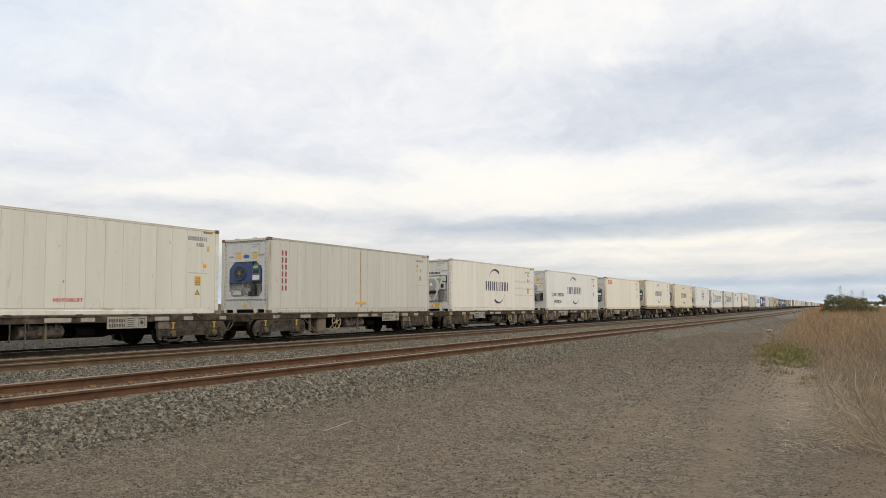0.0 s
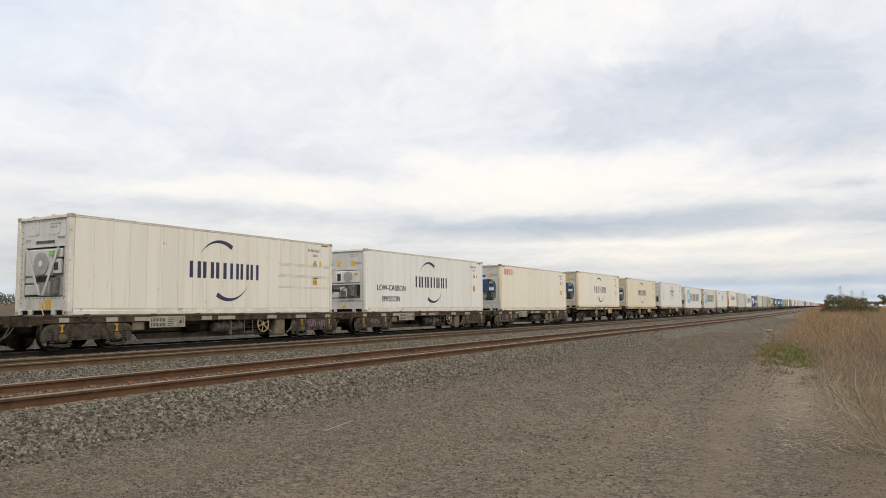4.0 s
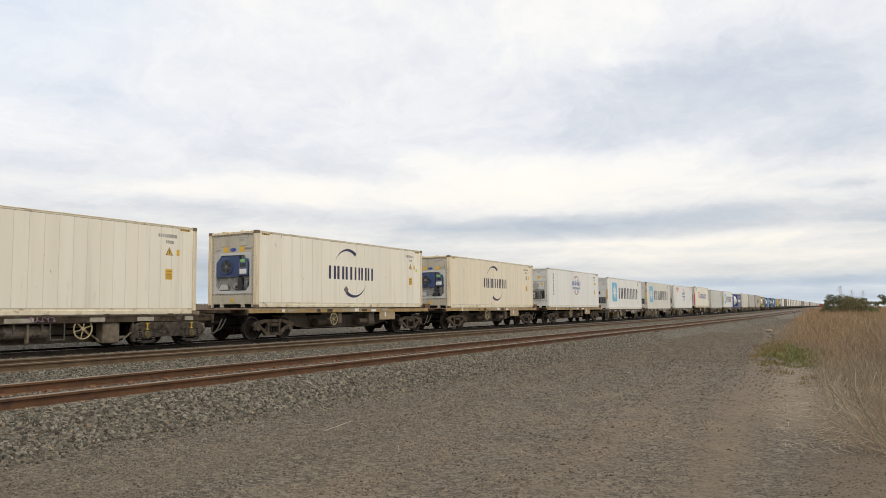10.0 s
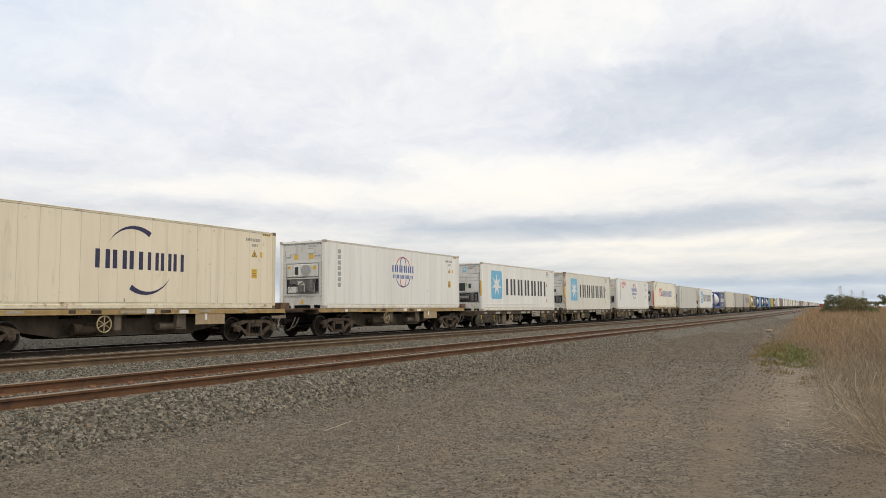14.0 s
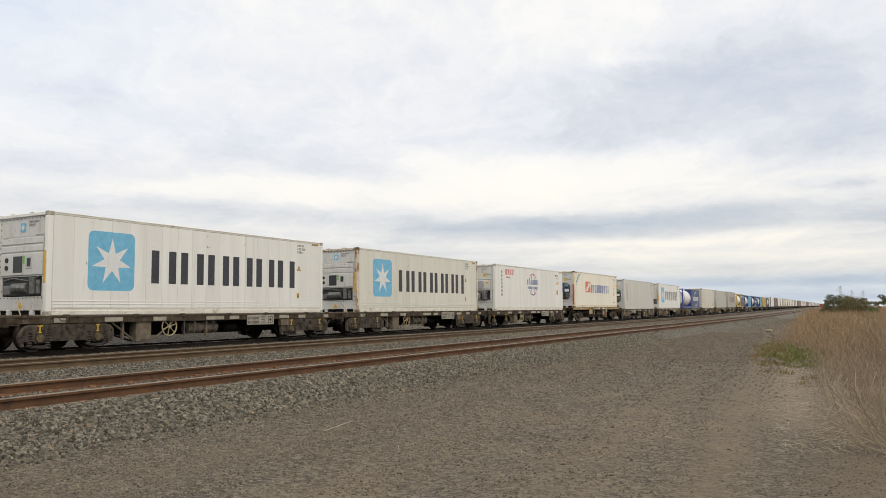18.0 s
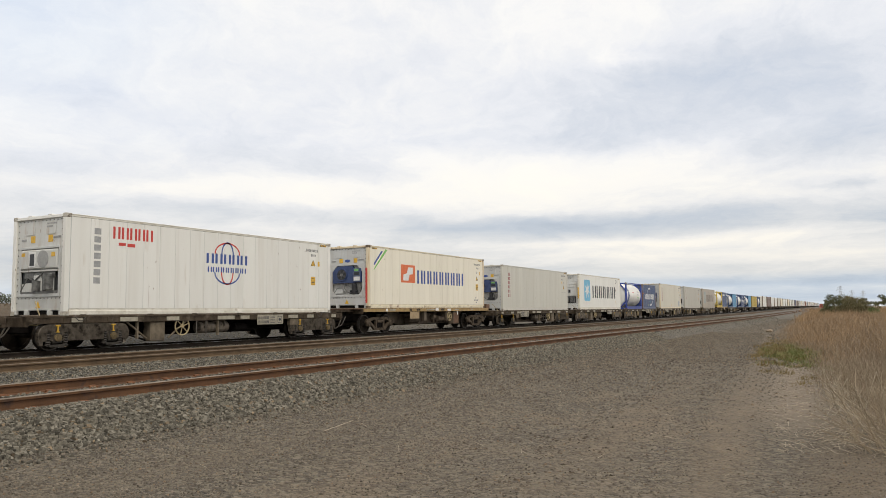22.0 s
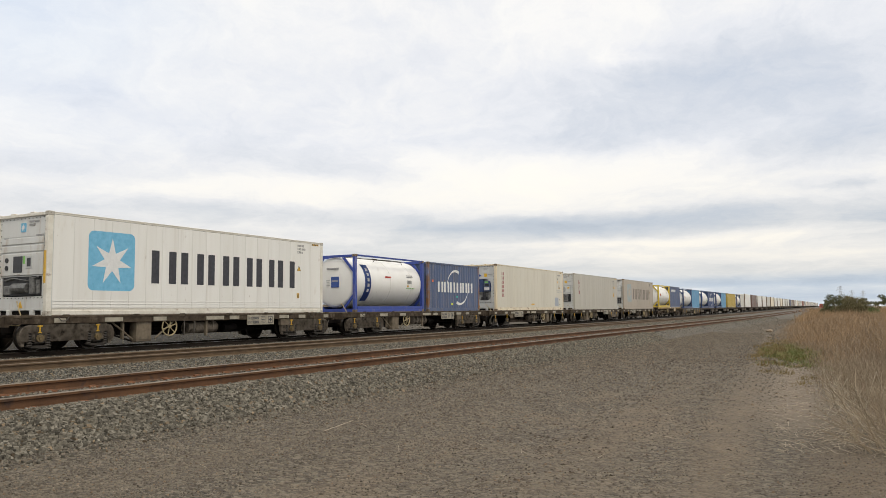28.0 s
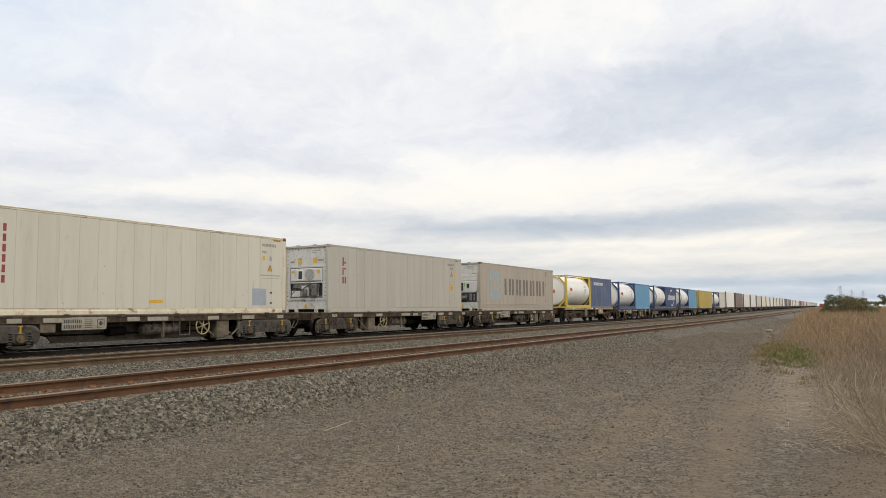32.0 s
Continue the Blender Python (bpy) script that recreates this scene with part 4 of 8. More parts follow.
def unit_blue(c, y):
    """End with a recessed blue refrigerating machine over an open bay of pipework."""
    u = put("refrigeration_unit|blue", lambda bm: box(bm, -0.80, 0.80, 0.10, 0.30, 0.52, 1.92, 0.02), TRAY, c, pose(0, y, 0.10) @ Matrix.Diagonal((1.08, 1, 1, 1)), "dark blue refrigeration machine with a round fan")
    put("recess_side|blue", lambda bm: [box(bm, *sorted((e * 0.78, e * 0.80)), 0.0, 0.12, 0.53, 1.90) for e in (-1, 1)], TRAY, u)
    put("bay_floor|blue", lambda bm: box(bm, -0.78, 0.78, 0.0, 0.12, 0.53, 0.56), TRAY, u)
    def casing(bm):
        prism(bm, [(-0.74, 1.08), (0.30, 1.08), (0.30, 1.86), (-0.50, 1.86), (-0.74, 1.62)], 0, 0.13)
        for v in bm.verts:
            v.co = Vector((v.co.y, -0.02 + v.co.x, v.co.z))
        bmesh.ops.recalc_face_normals(bm, faces=bm.faces)
    put("casing|blue", casing, UNIT_BLUE, u)
    def shroud(bm):
        lathe(bm, [(0.0, 0.30), (-0.035, 0.30), (-0.045, 0.27), (-0.035, 0.245), (0.012, 0.235)], 28, "y")
        for v in bm.verts:
            v.co += Vector((-0.26, -0.018, 1.46))
    put("fan_shroud|blue", shroud, UNIT_BLUE, u, smooth=False)
    # a dark disc stands for the shade inside the fan opening
    put("fan_hollow|blue", lambda bm: tube(bm, (-0.26, -0.060, 1.46), (-0.26, -0.056, 1.46), 0.238, n=28), UNIT_DARK, u)
    put("fan_hub|blue", lambda bm: tube(bm, (-0.26, -0.075, 1.46), (-0.26, -0.058, 1.46), 0.07, n=14), UNIT_PIPE, u)
    for k in range(5):
        put("fan_blade|blue", lambda bm: prism_x(bm, [(0.05, -0.02), (0.22, -0.07), (0.225, 0.04), (0.05, 0.025)], -0.006, 0.0), TRAY_DARK, u, pose(-0.26, -0.060, 1.46, 0, 72 * k + 20, 0))
    put("control_box|blue", lambda bm: box(bm, 0.33, 0.74, -0.06, 0.10, 1.10, 1.74, 0.015), UNIT_BLUE, u)
    put("control_door|blue", lambda bm: box(bm, 0.36, 0.71, -0.070, -0.058, 1.14, 1.60, 0.006), UNIT_SLATE, u)
    put("display|blue", lambda bm: box(bm, 0.40, 0.66, -0.076, -0.068, 1.44, 1.57, 0.003), GLASS_DARK, u)
    put("green_notice|blue", lambda bm: box(bm, 0.40, 0.62, -0.068, -0.058, 1.62, 1.72), DECAL_GREEN, u)
    put("notice|blue", lambda bm: [box(bm, x, x + 0.075, -0.078, -0.068, 1.18, 1.36) for x in (0.38, 0.46, 0.54, 0.62)], DECAL_WHITE, u)
    put("junction_box|blue", lambda bm: box(bm, -0.68, -0.24, -0.01, 0.10, 0.58, 0.80, 0.03), END_GREY, u)
    def compressor(bm):
        tube(bm, (0.34, 0.04, 0.58), (0.34, 0.04, 1.02), 0.11, n=12)
        tube(bm, (0.34, 0.04, 1.02), (0.34, 0.04, 1.07), 0.11, 0.05, n=12)
        box(bm, 0.10, 0.58, 0.0, 0.10, 0.57, 0.64, 0.01)
        tube(bm, (0.14, 0.03, 0.70), (0.54, 0.03, 0.70), 0.055, n=10)
    put("compressor|blue", compressor, UNIT_DARK, u)
    put("receiver|blue", lambda bm: (tube(bm, (0.62, 0.03, 0.60), (0.62, 0.03, 0.98), 0.075, n=12), box(bm, 0.54, 0.70, 0.0, 0.08, 0.80, 0.90, 0.01)), UNIT_PIPE, u)
    put("pipework|blue", lambda bm: (bars(bm, [(-0.18, 0.02, 1.08), (-0.14, -0.01, 0.84), (0.02, -0.02, 0.66), (0.16, 0.0, 0.62)], 0.018, 6), bars(bm, [(0.06, 0.02, 1.08), (0.08, 0.0, 0.92), (0.24, 0.0, 0.88)], 0.016, 6),
                                     bars(bm, [(-0.72, 0.0, 0.56), (-0.52, -0.02, 0.84), (-0.22, 0.0, 0.80), (-0.10, 0.02, 0.60)], 0.013, 6)), UNIT_PIPE, u)
    # pale surround with the corners of the opening cut
    def surround(bm):
        box(bm, -0.86, 0.86, -0.018, 0.03, 0.44, 0.54, 0.004)
        box(bm, -0.86, -0.78, -0.018, 0.03, 0.54, 1.90, 0.004)
        box(bm, 0.78, 0.86, -0.018, 0.03, 0.54, 1.90, 0.004)
        box(bm, -0.86, 0.86, -0.018, 0.03, 1.89, 1.98, 0.004)
        for e in (-1, 1):
            prism_x(bm, [(e * 0.78, 1.89), (e * 0.52, 1.89), (e * 0.78, 1.60)], -0.014, 0.02)
            prism_x(bm, [(e * 0.78, 0.54), (e * 0.60, 0.54), (e * 0.78, 0.74)], -0.014, 0.02)
    put("surround|blue", surround, END_GREY, u)


def unit_white(c, y):
    """End with a white machine, a dark display, a grey fan grille and an open bay below."""
    u = put("refrigeration_unit|white", lambda bm: box(bm, -0.86, 0.86, 0.08, 0.30, 0.62, 1.94, 0.02), TRAY, c, pose(0, y, 0), "white refrigeration machine with a grey fan grille")
    put("casing|white", lambda bm: (box(bm, -0.84, 0.84, -0.05, 0.06, 1.34, 1.90, 0.03), box(bm, -0.84, 0.84, -0.03, 0.05, 1.26, 1.32, 0.01)), END_WHITE, u)
    put("display|white", lambda bm: box(bm, -0.44, -0.12, -0.062, -0.045, 1.40, 1.84, 0.01), DECAL_WHITE, u)
    put("screen|white", lambda bm: box(bm, -0.38, -0.18, -0.068, -0.060, 1.44, 1.78, 0.004), GLASS_DARK, u)
    put("fan_grille|white", lambda bm: [tube(bm, (0.22, -0.062, 1.62), (0.22, -0.04, 1.62), 0.25 - 0.05 * k, n=20) or bm for k in range(1)], DECAL_GREY, u)
    put("label_plate|white", lambda bm: (box(bm, -0.78, -0.62, -0.060, -0.045, 1.72, 1.82), box(bm, 0.60, 0.76, -0.060, -0.045, 1.68, 1.80)), DECAL_YELLOW, u)
    def bay(bm):
        box(bm, -0.80, -0.34, -0.02, 0.10, 0.68, 0.94, 0.02)
        box(bm, -0.28, 0.10, 0.0, 0.12, 0.70, 1.18, 0.02)
        box(bm, 0.30, 0.60, -0.01, 0.12, 0.70, 1.22, 0.02)
    put("compressor_housing|white", bay, END_WHITE, u)
    # dark boxes painted as the shade in the gaps of the bay
    put("dark_gap|white", lambda bm: (box(bm, -0.84, -0.30, 0.05, 0.09, 0.96, 1.25), box(bm, 0.10, 0.30, 0.05, 0.09, 0.66, 1.25), box(bm, 0.62, 0.84, 0.05, 0.09, 0.66, 1.25)), UNIT_DARK, u)
    put("condenser|white", lambda bm: (tube(bm, (0.46, -0.02, 0.74), (0.46, -0.02, 1.20), 0.15, n=14), tube(bm, (-0.06, -0.03, 0.72), (-0.06, -0.03, 1.0), 0.13, n=12), box(bm, -0.86, 0.86, 0.0, 0.04, 0.62, 0.72), box(bm, -0.70, 0.70, 0.005, 0.03, 1.08, 1.24)), UNIT_PIPE, u)
    put("compressor|white", lambda bm: (tube(bm, (0.18, 0.04, 0.70), (0.18, 0.04, 1.2), 0.06, n=8), bars(bm, [(-0.84, -0.01, 0.7), (-0.5, -0.03, 1.1), (-0.2, -0.02, 1.0), (0.2, -0.02, 1.24)], 0.018, 6)), UNIT_PIPE, u)
    def surround(bm):
        for z0, z1 in ((0.54, 0.63), (1.93, 1.99)):
            box(bm, -0.94, 0.94, -0.018, 0.03, z0, z1, 0.004)
        for e in (-1, 1):
            box(bm, *sorted((e * 0.87, e * 0.94)), -0.018, 0.03, 0.63, 1.93, 0.004)
    put("surround|white", surround, END_GREY, u)


def unit_round(c, y):
    """End with a large round fan behind a V-shaped brace."""
    u = put("refrigeration_unit|round", lambda bm: box(bm, -0.88, 0.88, 0.08, 0.30, 0.56, 1.96, 0.02), TRAY, c, pose(0, y, 0), "white refrigeration machine with a round fan and a V brace")
    put("casing|round", lambda bm: (box(bm, -0.84, 0.42, -0.02, 0.06, 1.14, 1.92, 0.03), box(bm, 0.44, 0.84, -0.02, 0.06, 1.66, 1.92, 0.02)), END_WHITE, u)
    put("fan|round", lambda bm: tube(bm, (-0.06, -0.03, 1.50), (-0.06, -0.055, 1.50), 0.33, n=28), DECAL_GREY, u)
    put("fan_hub|round", lambda bm: tube(bm, (-0.06, -0.05, 1.50), (-0.06, -0.07, 1.50), 0.09, n=14), DECAL_WHITE, u)
    for e in (-1, 1):
        put(f"brace|round{e}", lambda bm, e=e: prism_x(bm, [(e * 0.80, 1.96), (e * 0.70, 1.96), (e * 0.04, 0.60), (e * 0.14, 0.60)], -0.075, -0.058), END_WHITE, u)
    put("control_box|round", lambda bm: box(bm, 0.46, 0.80, -0.04, 0.06, 1.20, 1.62, 0.02), END_GREY, u)
    put("screen|round", lambda bm: box(bm, 0.54, 0.72, -0.048, -0.036, 1.30, 1.52), GLASS_DARK, u)
    put("label_plate|round", lambda bm: box(bm, 0.30, 0.56, -0.05, -0.036, 1.74, 1.86), DECAL_GREEN, u)
    put("compressor_housing|round", lambda bm: (box(bm, -0.84, -0.26, -0.01, 0.10, 0.60, 0.90, 0.02), box(bm, -0.84, -0.42, 0.0, 0.10, 0.94, 1.12, 0.02), box(bm, 0.2, 0.42, 0.0, 0.10, 0.62, 1.0, 0.02)), END_GREY, u)
    # near-black boxes take the place of shaded gaps round the machinery
    put("dark_gap|round", lambda bm: (box(bm, 0.44, 0.86, 0.05, 0.09, 1.60, 1.95), box(bm, -0.40, 0.40, 0.05, 0.09, 0.98, 1.13), box(bm, -0.86, -0.30, 0.05, 0.09, 0.58, 0.62)), UNIT_DARK, u)
    put("compressor|round", lambda bm: tube(bm, (0.50, 0.05, 0.62), (0.50, 0.05, 1.08), 0.15, n=12), UNIT_PIPE, u)


def post_strips(c, o, material, z0, z1):
    for e in (-1, 1):
        part("post_strip", bmesh_box(*sorted((e * 1.06, e * 1.16)), o - 0.002, o + 0.02, z0, z1), material, c)


def unit_square(c, y):
    """End with a louvred top, a row of dark square windows and a low open bay."""
    u = put("refrigeration_unit|square", lambda bm: box(bm, -0.90, 0.90, 0.02, 0.26, 0.56, 1.12, 0.02), UNIT_DARK, c, pose(0, y, 0), "white refrigeration end with a dark square window and an open bay")
    put("panel|square", lambda bm: (box(bm, -0.96, 0.96, -0.03, 0.05, 1.14, 1.76, 0.012), box(bm, -0.96, 0.96, -0.022, 0.05, 1.80, 1.98, 0.012), box(bm, -0.96, 0.96, -0.022, 0.05, 2.02, 2.20, 0.012)), END_WHITE, u)
    put("backing|square", lambda bm: box(bm, -0.99, 0.99, 0.0, 0.05, 1.10, 2.24), END_GREY, u)
    put("window|square", lambda bm: box(bm, -0.36, 0.06, -0.042, -0.028, 1.22, 1.68, 0.01), GLASS_DARK, u)
    put("display|square", lambda bm: box(bm, 0.22, 0.52, -0.042, -0.028, 1.32, 1.68, 0.01), END_GREY, u)
    put("screen|square", lambda bm: box(bm, 0.29, 0.45, -0.048, -0.040, 1.38, 1.62), GLASS_DARK, u)
    put("socket|square", lambda bm: [tube(bm, (-0.66, -0.03, z), (-0.66, -0.055, z), 0.07, n=12) for z in (1.36, 1.58)], UNIT_DARK, u)
    put("notice|square", lambda bm: box(bm, 0.10, 0.18, -0.042, -0.028, 1.46, 1.68), DECAL_GREEN, u)
    def bay(bm):
        box(bm, -0.84, -0.50, -0.01, 0.10, 0.60, 0.86, 0.02)
        tube(bm, (-0.40, 0.04, 0.78), (0.30, 0.04, 0.78), 0.15, n=12)
        tube(bm, (0.50, 0.04, 0.62), (0.50, 0.04, 1.08), 0.12, n=10)
        tube(bm, (0.74, 0.04, 0.62), (0.74, 0.04, 1.0), 0.08, n=10)
        bars(bm, [(-0.80, -0.01, 1.0), (-0.30, -0.03, 1.06), (0.30, -0.02, 0.98), (0.8, -0.02, 1.08)], 0.02, 6)
    put("compressor|square", bay, UNIT_PIPE, u)


def reefer(col, post, unit, name_label, marks, L=12.192, H=2.896):
    c = thing("refrigerated_container", name_label, "shipping container", "containers on the freight train")
    h = L / 2
    box_frame(c, L, H, post, {CREAM: CREAM_RAIL, WHITE: WHITE_RAIL, BEIGE: RUST_DULL, PALEBEIGE: CREAM_RAIL, PALECREAM: CREAM_RAIL, WARMWHITE: WHITE_RAIL, OFFWHITE: WHITE_RAIL}.get(col, col), CAST_PALE if col in (WHITE, WARMWHITE, GREY, DULL) else CASTING)
    # near side: upright panels with narrow recessed joints over a backing
    put("side_backing|reefer", lambda bm: box(bm, HW - 0.09, HW - 0.019, -h + 0.15, h - 0.15, 0.19, H - 0.085), END_GREY if col is not TAN else TAN, c)
    n = {m_red_word: 27, m_column_seam: 24}.get(marks, 19)
    gap = 0.0022 if unit is unit_square else 0.0045
    w = (L - 0.36) / n
    for k in range(n):
        def panel(bm):
            box(bm, HW - 0.032, HW - 0.010, -w / 2 + gap, w / 2 - gap, 0.205, H - 0.098, 0.004)
        put(f"side_panel|{n}{gap}", panel, col, c, pose(0, -h + 0.18 + (k + 0.5) * w, 0))
    if col in (CREAM, PALECREAM):
        for k in (-1, 1):
            for d in (0.25, 0.34, 0.43):
                put("end_rib|reefer", lambda bm: box(bm, HW - 0.014, HW - 0.003, -0.016, 0.016, 0.21, H - 0.20, 0.003), col, c, pose(0, k * (h - d), 0))
    put("far_side|reefer", lambda bm: box(bm, -HW + 0.010, -HW + 0.05, -h + 0.15, h - 0.15, 0.19, H - 0.085), col, c)
    put("roof|reefer", lambda bm: box(bm, -HW + 0.06, HW - 0.06, -h + 0.10, h - 0.10, H - 0.07, H - 0.025, 0.01), col, c)
    put("floor|reefer", lambda bm: box(bm, -HW + 0.06, HW - 0.06, -h + 0.10, h - 0.10, 0.03, 0.14), STEEL_DARK, c)
    # machinery end, towards the camera
    y = -h + 0.06
    # the end wall has a darker tone than the sides
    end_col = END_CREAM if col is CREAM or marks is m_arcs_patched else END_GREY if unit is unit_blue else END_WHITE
    top0 = {unit_blue: 2.08, unit_white: 1.98, unit_round: 1.98, unit_square: 2.22}[unit]
    low = 0.54
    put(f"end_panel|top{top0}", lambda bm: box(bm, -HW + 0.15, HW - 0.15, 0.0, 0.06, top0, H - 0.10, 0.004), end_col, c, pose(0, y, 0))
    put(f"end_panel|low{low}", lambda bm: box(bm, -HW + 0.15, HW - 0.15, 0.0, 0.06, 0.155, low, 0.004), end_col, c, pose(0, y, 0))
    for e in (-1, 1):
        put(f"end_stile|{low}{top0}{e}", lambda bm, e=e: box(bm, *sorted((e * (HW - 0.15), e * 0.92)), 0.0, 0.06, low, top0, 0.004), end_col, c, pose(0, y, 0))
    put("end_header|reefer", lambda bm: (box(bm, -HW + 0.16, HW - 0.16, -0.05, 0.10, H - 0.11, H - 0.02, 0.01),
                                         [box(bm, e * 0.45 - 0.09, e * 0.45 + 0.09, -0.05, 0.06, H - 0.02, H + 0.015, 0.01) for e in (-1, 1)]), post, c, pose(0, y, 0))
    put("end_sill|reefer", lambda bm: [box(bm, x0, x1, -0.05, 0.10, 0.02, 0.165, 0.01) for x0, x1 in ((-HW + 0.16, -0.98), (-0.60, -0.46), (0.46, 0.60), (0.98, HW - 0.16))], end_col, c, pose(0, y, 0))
    def bolts(bm):
        for e in (-1, 1):
            for k in range(14):
                box(bm, e * 1.01 - 0.013, e * 1.01 + 0.013, -0.012, 0.004, 0.36 + k * 0.175 - 0.013, 0.36 + k * 0.175 + 0.013)
        for k in range(12):
            for z in (0.50, 2.74):
                box(bm, -0.95 + k * 0.1727 - 0.013, -0.95 + k * 0.1727 + 0.013, -0.012, 0.004, z - 0.013, z + 0.013)
    tagged(put("bolting|reefer", bolts, STEEL_DARK, c, pose(0, y, 0)), kind="stuff")
    unit(c, y)
    if unit is unit_square:
        for z in (0.235, 0.315, 0.395):
            put("kick_rib|reefer", lambda bm: box(bm, HW - 0.014, HW - 0.003, -h + 0.19, h - 0.19, 0.0, 0.035, 0.004), col, c, pose(0, 0, z))
    if unit is not unit_square:
        for e in (-1, 1):
            put("hatch|reefer", lambda bm: prism_x(bm, rounded(-0.24, 0.24, 2.34, 2.72, 0.08), -0.014, 0.01), end_col, c, pose(e * 0.47, y, 0))
            if unit is not unit_round:
                put("yellow_notice|reefer", lambda bm: box(bm, -0.10, 0.10, -0.008, 0.004, 2.11, 2.31), DECAL_YELLOW, c, pose(-0.34 if e < 0 else 0.47, y, 0))
        if unit is unit_round:
            put("low_notice|reefer", lambda bm: box(bm, 0.14, 0.40, -0.010, 0.004, 0.20, 0.46), DECAL_YELLOW, c, pose(0, y, 0))
            put("maker_plate|reefer", lambda bm: [box(bm, -0.36 + k * 0.085, -0.30 + k * 0.085, -0.010, 0.004, 2.08, 2.17) for k in range(10)], DECAL_BLACK, c, pose(0, y, 0))
        if unit is unit_blue:
            put("oval_badge|reefer", lambda bm: prism_x(bm, [(0.02 + 0.15 * math.cos(a), 2.20 + 0.07 * math.sin(a)) for a in np.linspace(0, 2 * math.pi, 18)[:-1]], -0.010, 0.004), DECAL_BLUE, c, pose(0, y, 0))
    tagged(put("end_notice|reefer", lambda bm: [box(bm, x0 + k * 0.055, x0 + k * 0.055 + 0.038, -0.020, 0.004, z, z + 0.05) for x0, z, n_ in ((0.30, 2.62, 8), (0.30, 2.53, 5), (0.62, 2.22, 6), (-0.86, 2.18, 4)) for k in range(n_)], DECAL_GREY, c, pose(0, y, 0)), kind="stuff")
    put("warning_triangle|reefer", lambda bm: prism_x(bm, [(-0.13, 0.22), (0.09, 0.22), (-0.02, 0.42)], -0.010, 0.004), DECAL_YELLOW, c, pose(0, y, 0))
    # doors at the other end
    for e in (-1, 1):
        put(f"door|{e}", lambda bm, e=e: box(bm, *sorted((e * 0.01, e * (HW - 0.15))), -0.07, -0.02, 0.14, H - 0.11, 0.01), col, c, pose(0, h, 0))
        put(f"lock_rod|{e}", lambda bm, e=e: [tube(bm, (e * x, -0.002, 0.1), (e * x, -0.002, H - 0.1), 0.017, n=6) for x in (0.3, 0.8)], CASTING, c, pose(0, h, 0))
    # usual small marks at the far end of the near side, and the hazard stripes on the top rail
    style = {m_no_forklift: "low", m_orange: "orange", m_column: "column", m_column_seam: "column", m_column_patch: "column"}.get(marks, "plain" if unit is unit_square else "usual")
    for y0 in ((-h + 0.30, h - 0.72) if col in (CREAM, PALECREAM) else (h - 0.72,)):
        put(f"hazard_plate|{y0}", lambda bm, y0=y0: box(bm, HW - 0.016, HW - 0.009 + PROUD * 0.5, y0 - 0.01, y0 + 0.42, H - 0.165, H - 0.10), DECAL_YELLOW, c)
        def stripes(bm, y0=y0):
            for k in range(4):
                prism(bm, [(y0 + k * 0.1, H - 0.16), (y0 + k * 0.1 + 0.05, H - 0.16), (y0 + k * 0.1 + 0.08, H - 0.105), (y0 + k * 0.1 + 0.03, H - 0.105)], HW - 0.012, HW - 0.008 + PROUD)
        tagged(put(f"hazard_marking|{y0}", stripes, DECAL_BLACK, c), kind="stuff")
    # rows of the serial number: where each starts, its height, its count of letters, their size
    rows = {"low": ((h - 1.38, 2.46, 10, 0.14), (h - 1.02, 2.27, 4, 0.12)), "plain": ((h - 1.62, 2.62, 5, 0.09), (h - 1.62, 2.49, 6, 0.09), (h - 1.62, 2.36, 4, 0.09)), "usual": ((h - 1.60, 2.47, 9, 0.11), (h - 1.30, 2.28, 4, 0.10)), "orange": ((h - 1.30, 2.47, 9, 0.11), (h - 1.05, 2.26, 4, 0.10)), "column": ((h - 1.32, 2.50, 9, 0.11), (h - 1.32, 2.24, 3, 0.10))}[style]
    def ids(bm):
        for y0, z, count, size in rows:
            for k in range(count):
                for q in (0.0, 0.033):
                    box(bm, HW - 0.02, HW - 0.008, y0 + k * 0.085 + q, y0 + k * 0.085 + q + 0.021, z, z + size)
    tagged(put(f"serial_number|{style}", ids, DECAL_SERIAL, c), kind="stuff")
    ty, tz, tw = {"low": (h - 0.96, 0.64, 0.23), "plain": (h - 1.53, 1.66, 0.25), "usual": (h - 1.16, 1.90, 0.30), "orange": (h - 0.97, 1.60, 0.29), "column": (h - 0.90, 1.58, 0.29)}[style]
    sign = put(f"warning_sign|{style}", lambda bm: prism(bm, [(ty - tw / 2, tz), (ty + tw / 2, tz), (ty, tz + tw * 0.88)], HW - 0.02, HW - 0.008), DECAL_YELLOW, c)
    def edge(bm):
        t3 = [Vector((ty - tw / 2, tz)), Vector((ty + tw / 2, tz)), Vector((ty, tz + tw * 0.88))]
        mid3 = sum(t3, Vector((0, 0))) / 3
        o3, i3 = [mid3 + (p - mid3) * 0.98 for p in t3], [mid3 + (p - mid3) * 0.76 for p in t3]
        for k in range(3):
            prism(bm, [tuple(o3[k]), tuple(o3[(k + 1) % 3]), tuple(i3[(k + 1) % 3]), tuple(i3[k])], HW - 0.012, HW - 0.006)
        box(bm, HW - 0.012, HW - 0.006, ty - tw * 0.05, ty + tw * 0.05, tz + tw * 0.2, tz + tw * 0.5)
    tagged(put(f"sign_marking|{style}", edge, DECAL_BLACK, sign), kind="stuff")
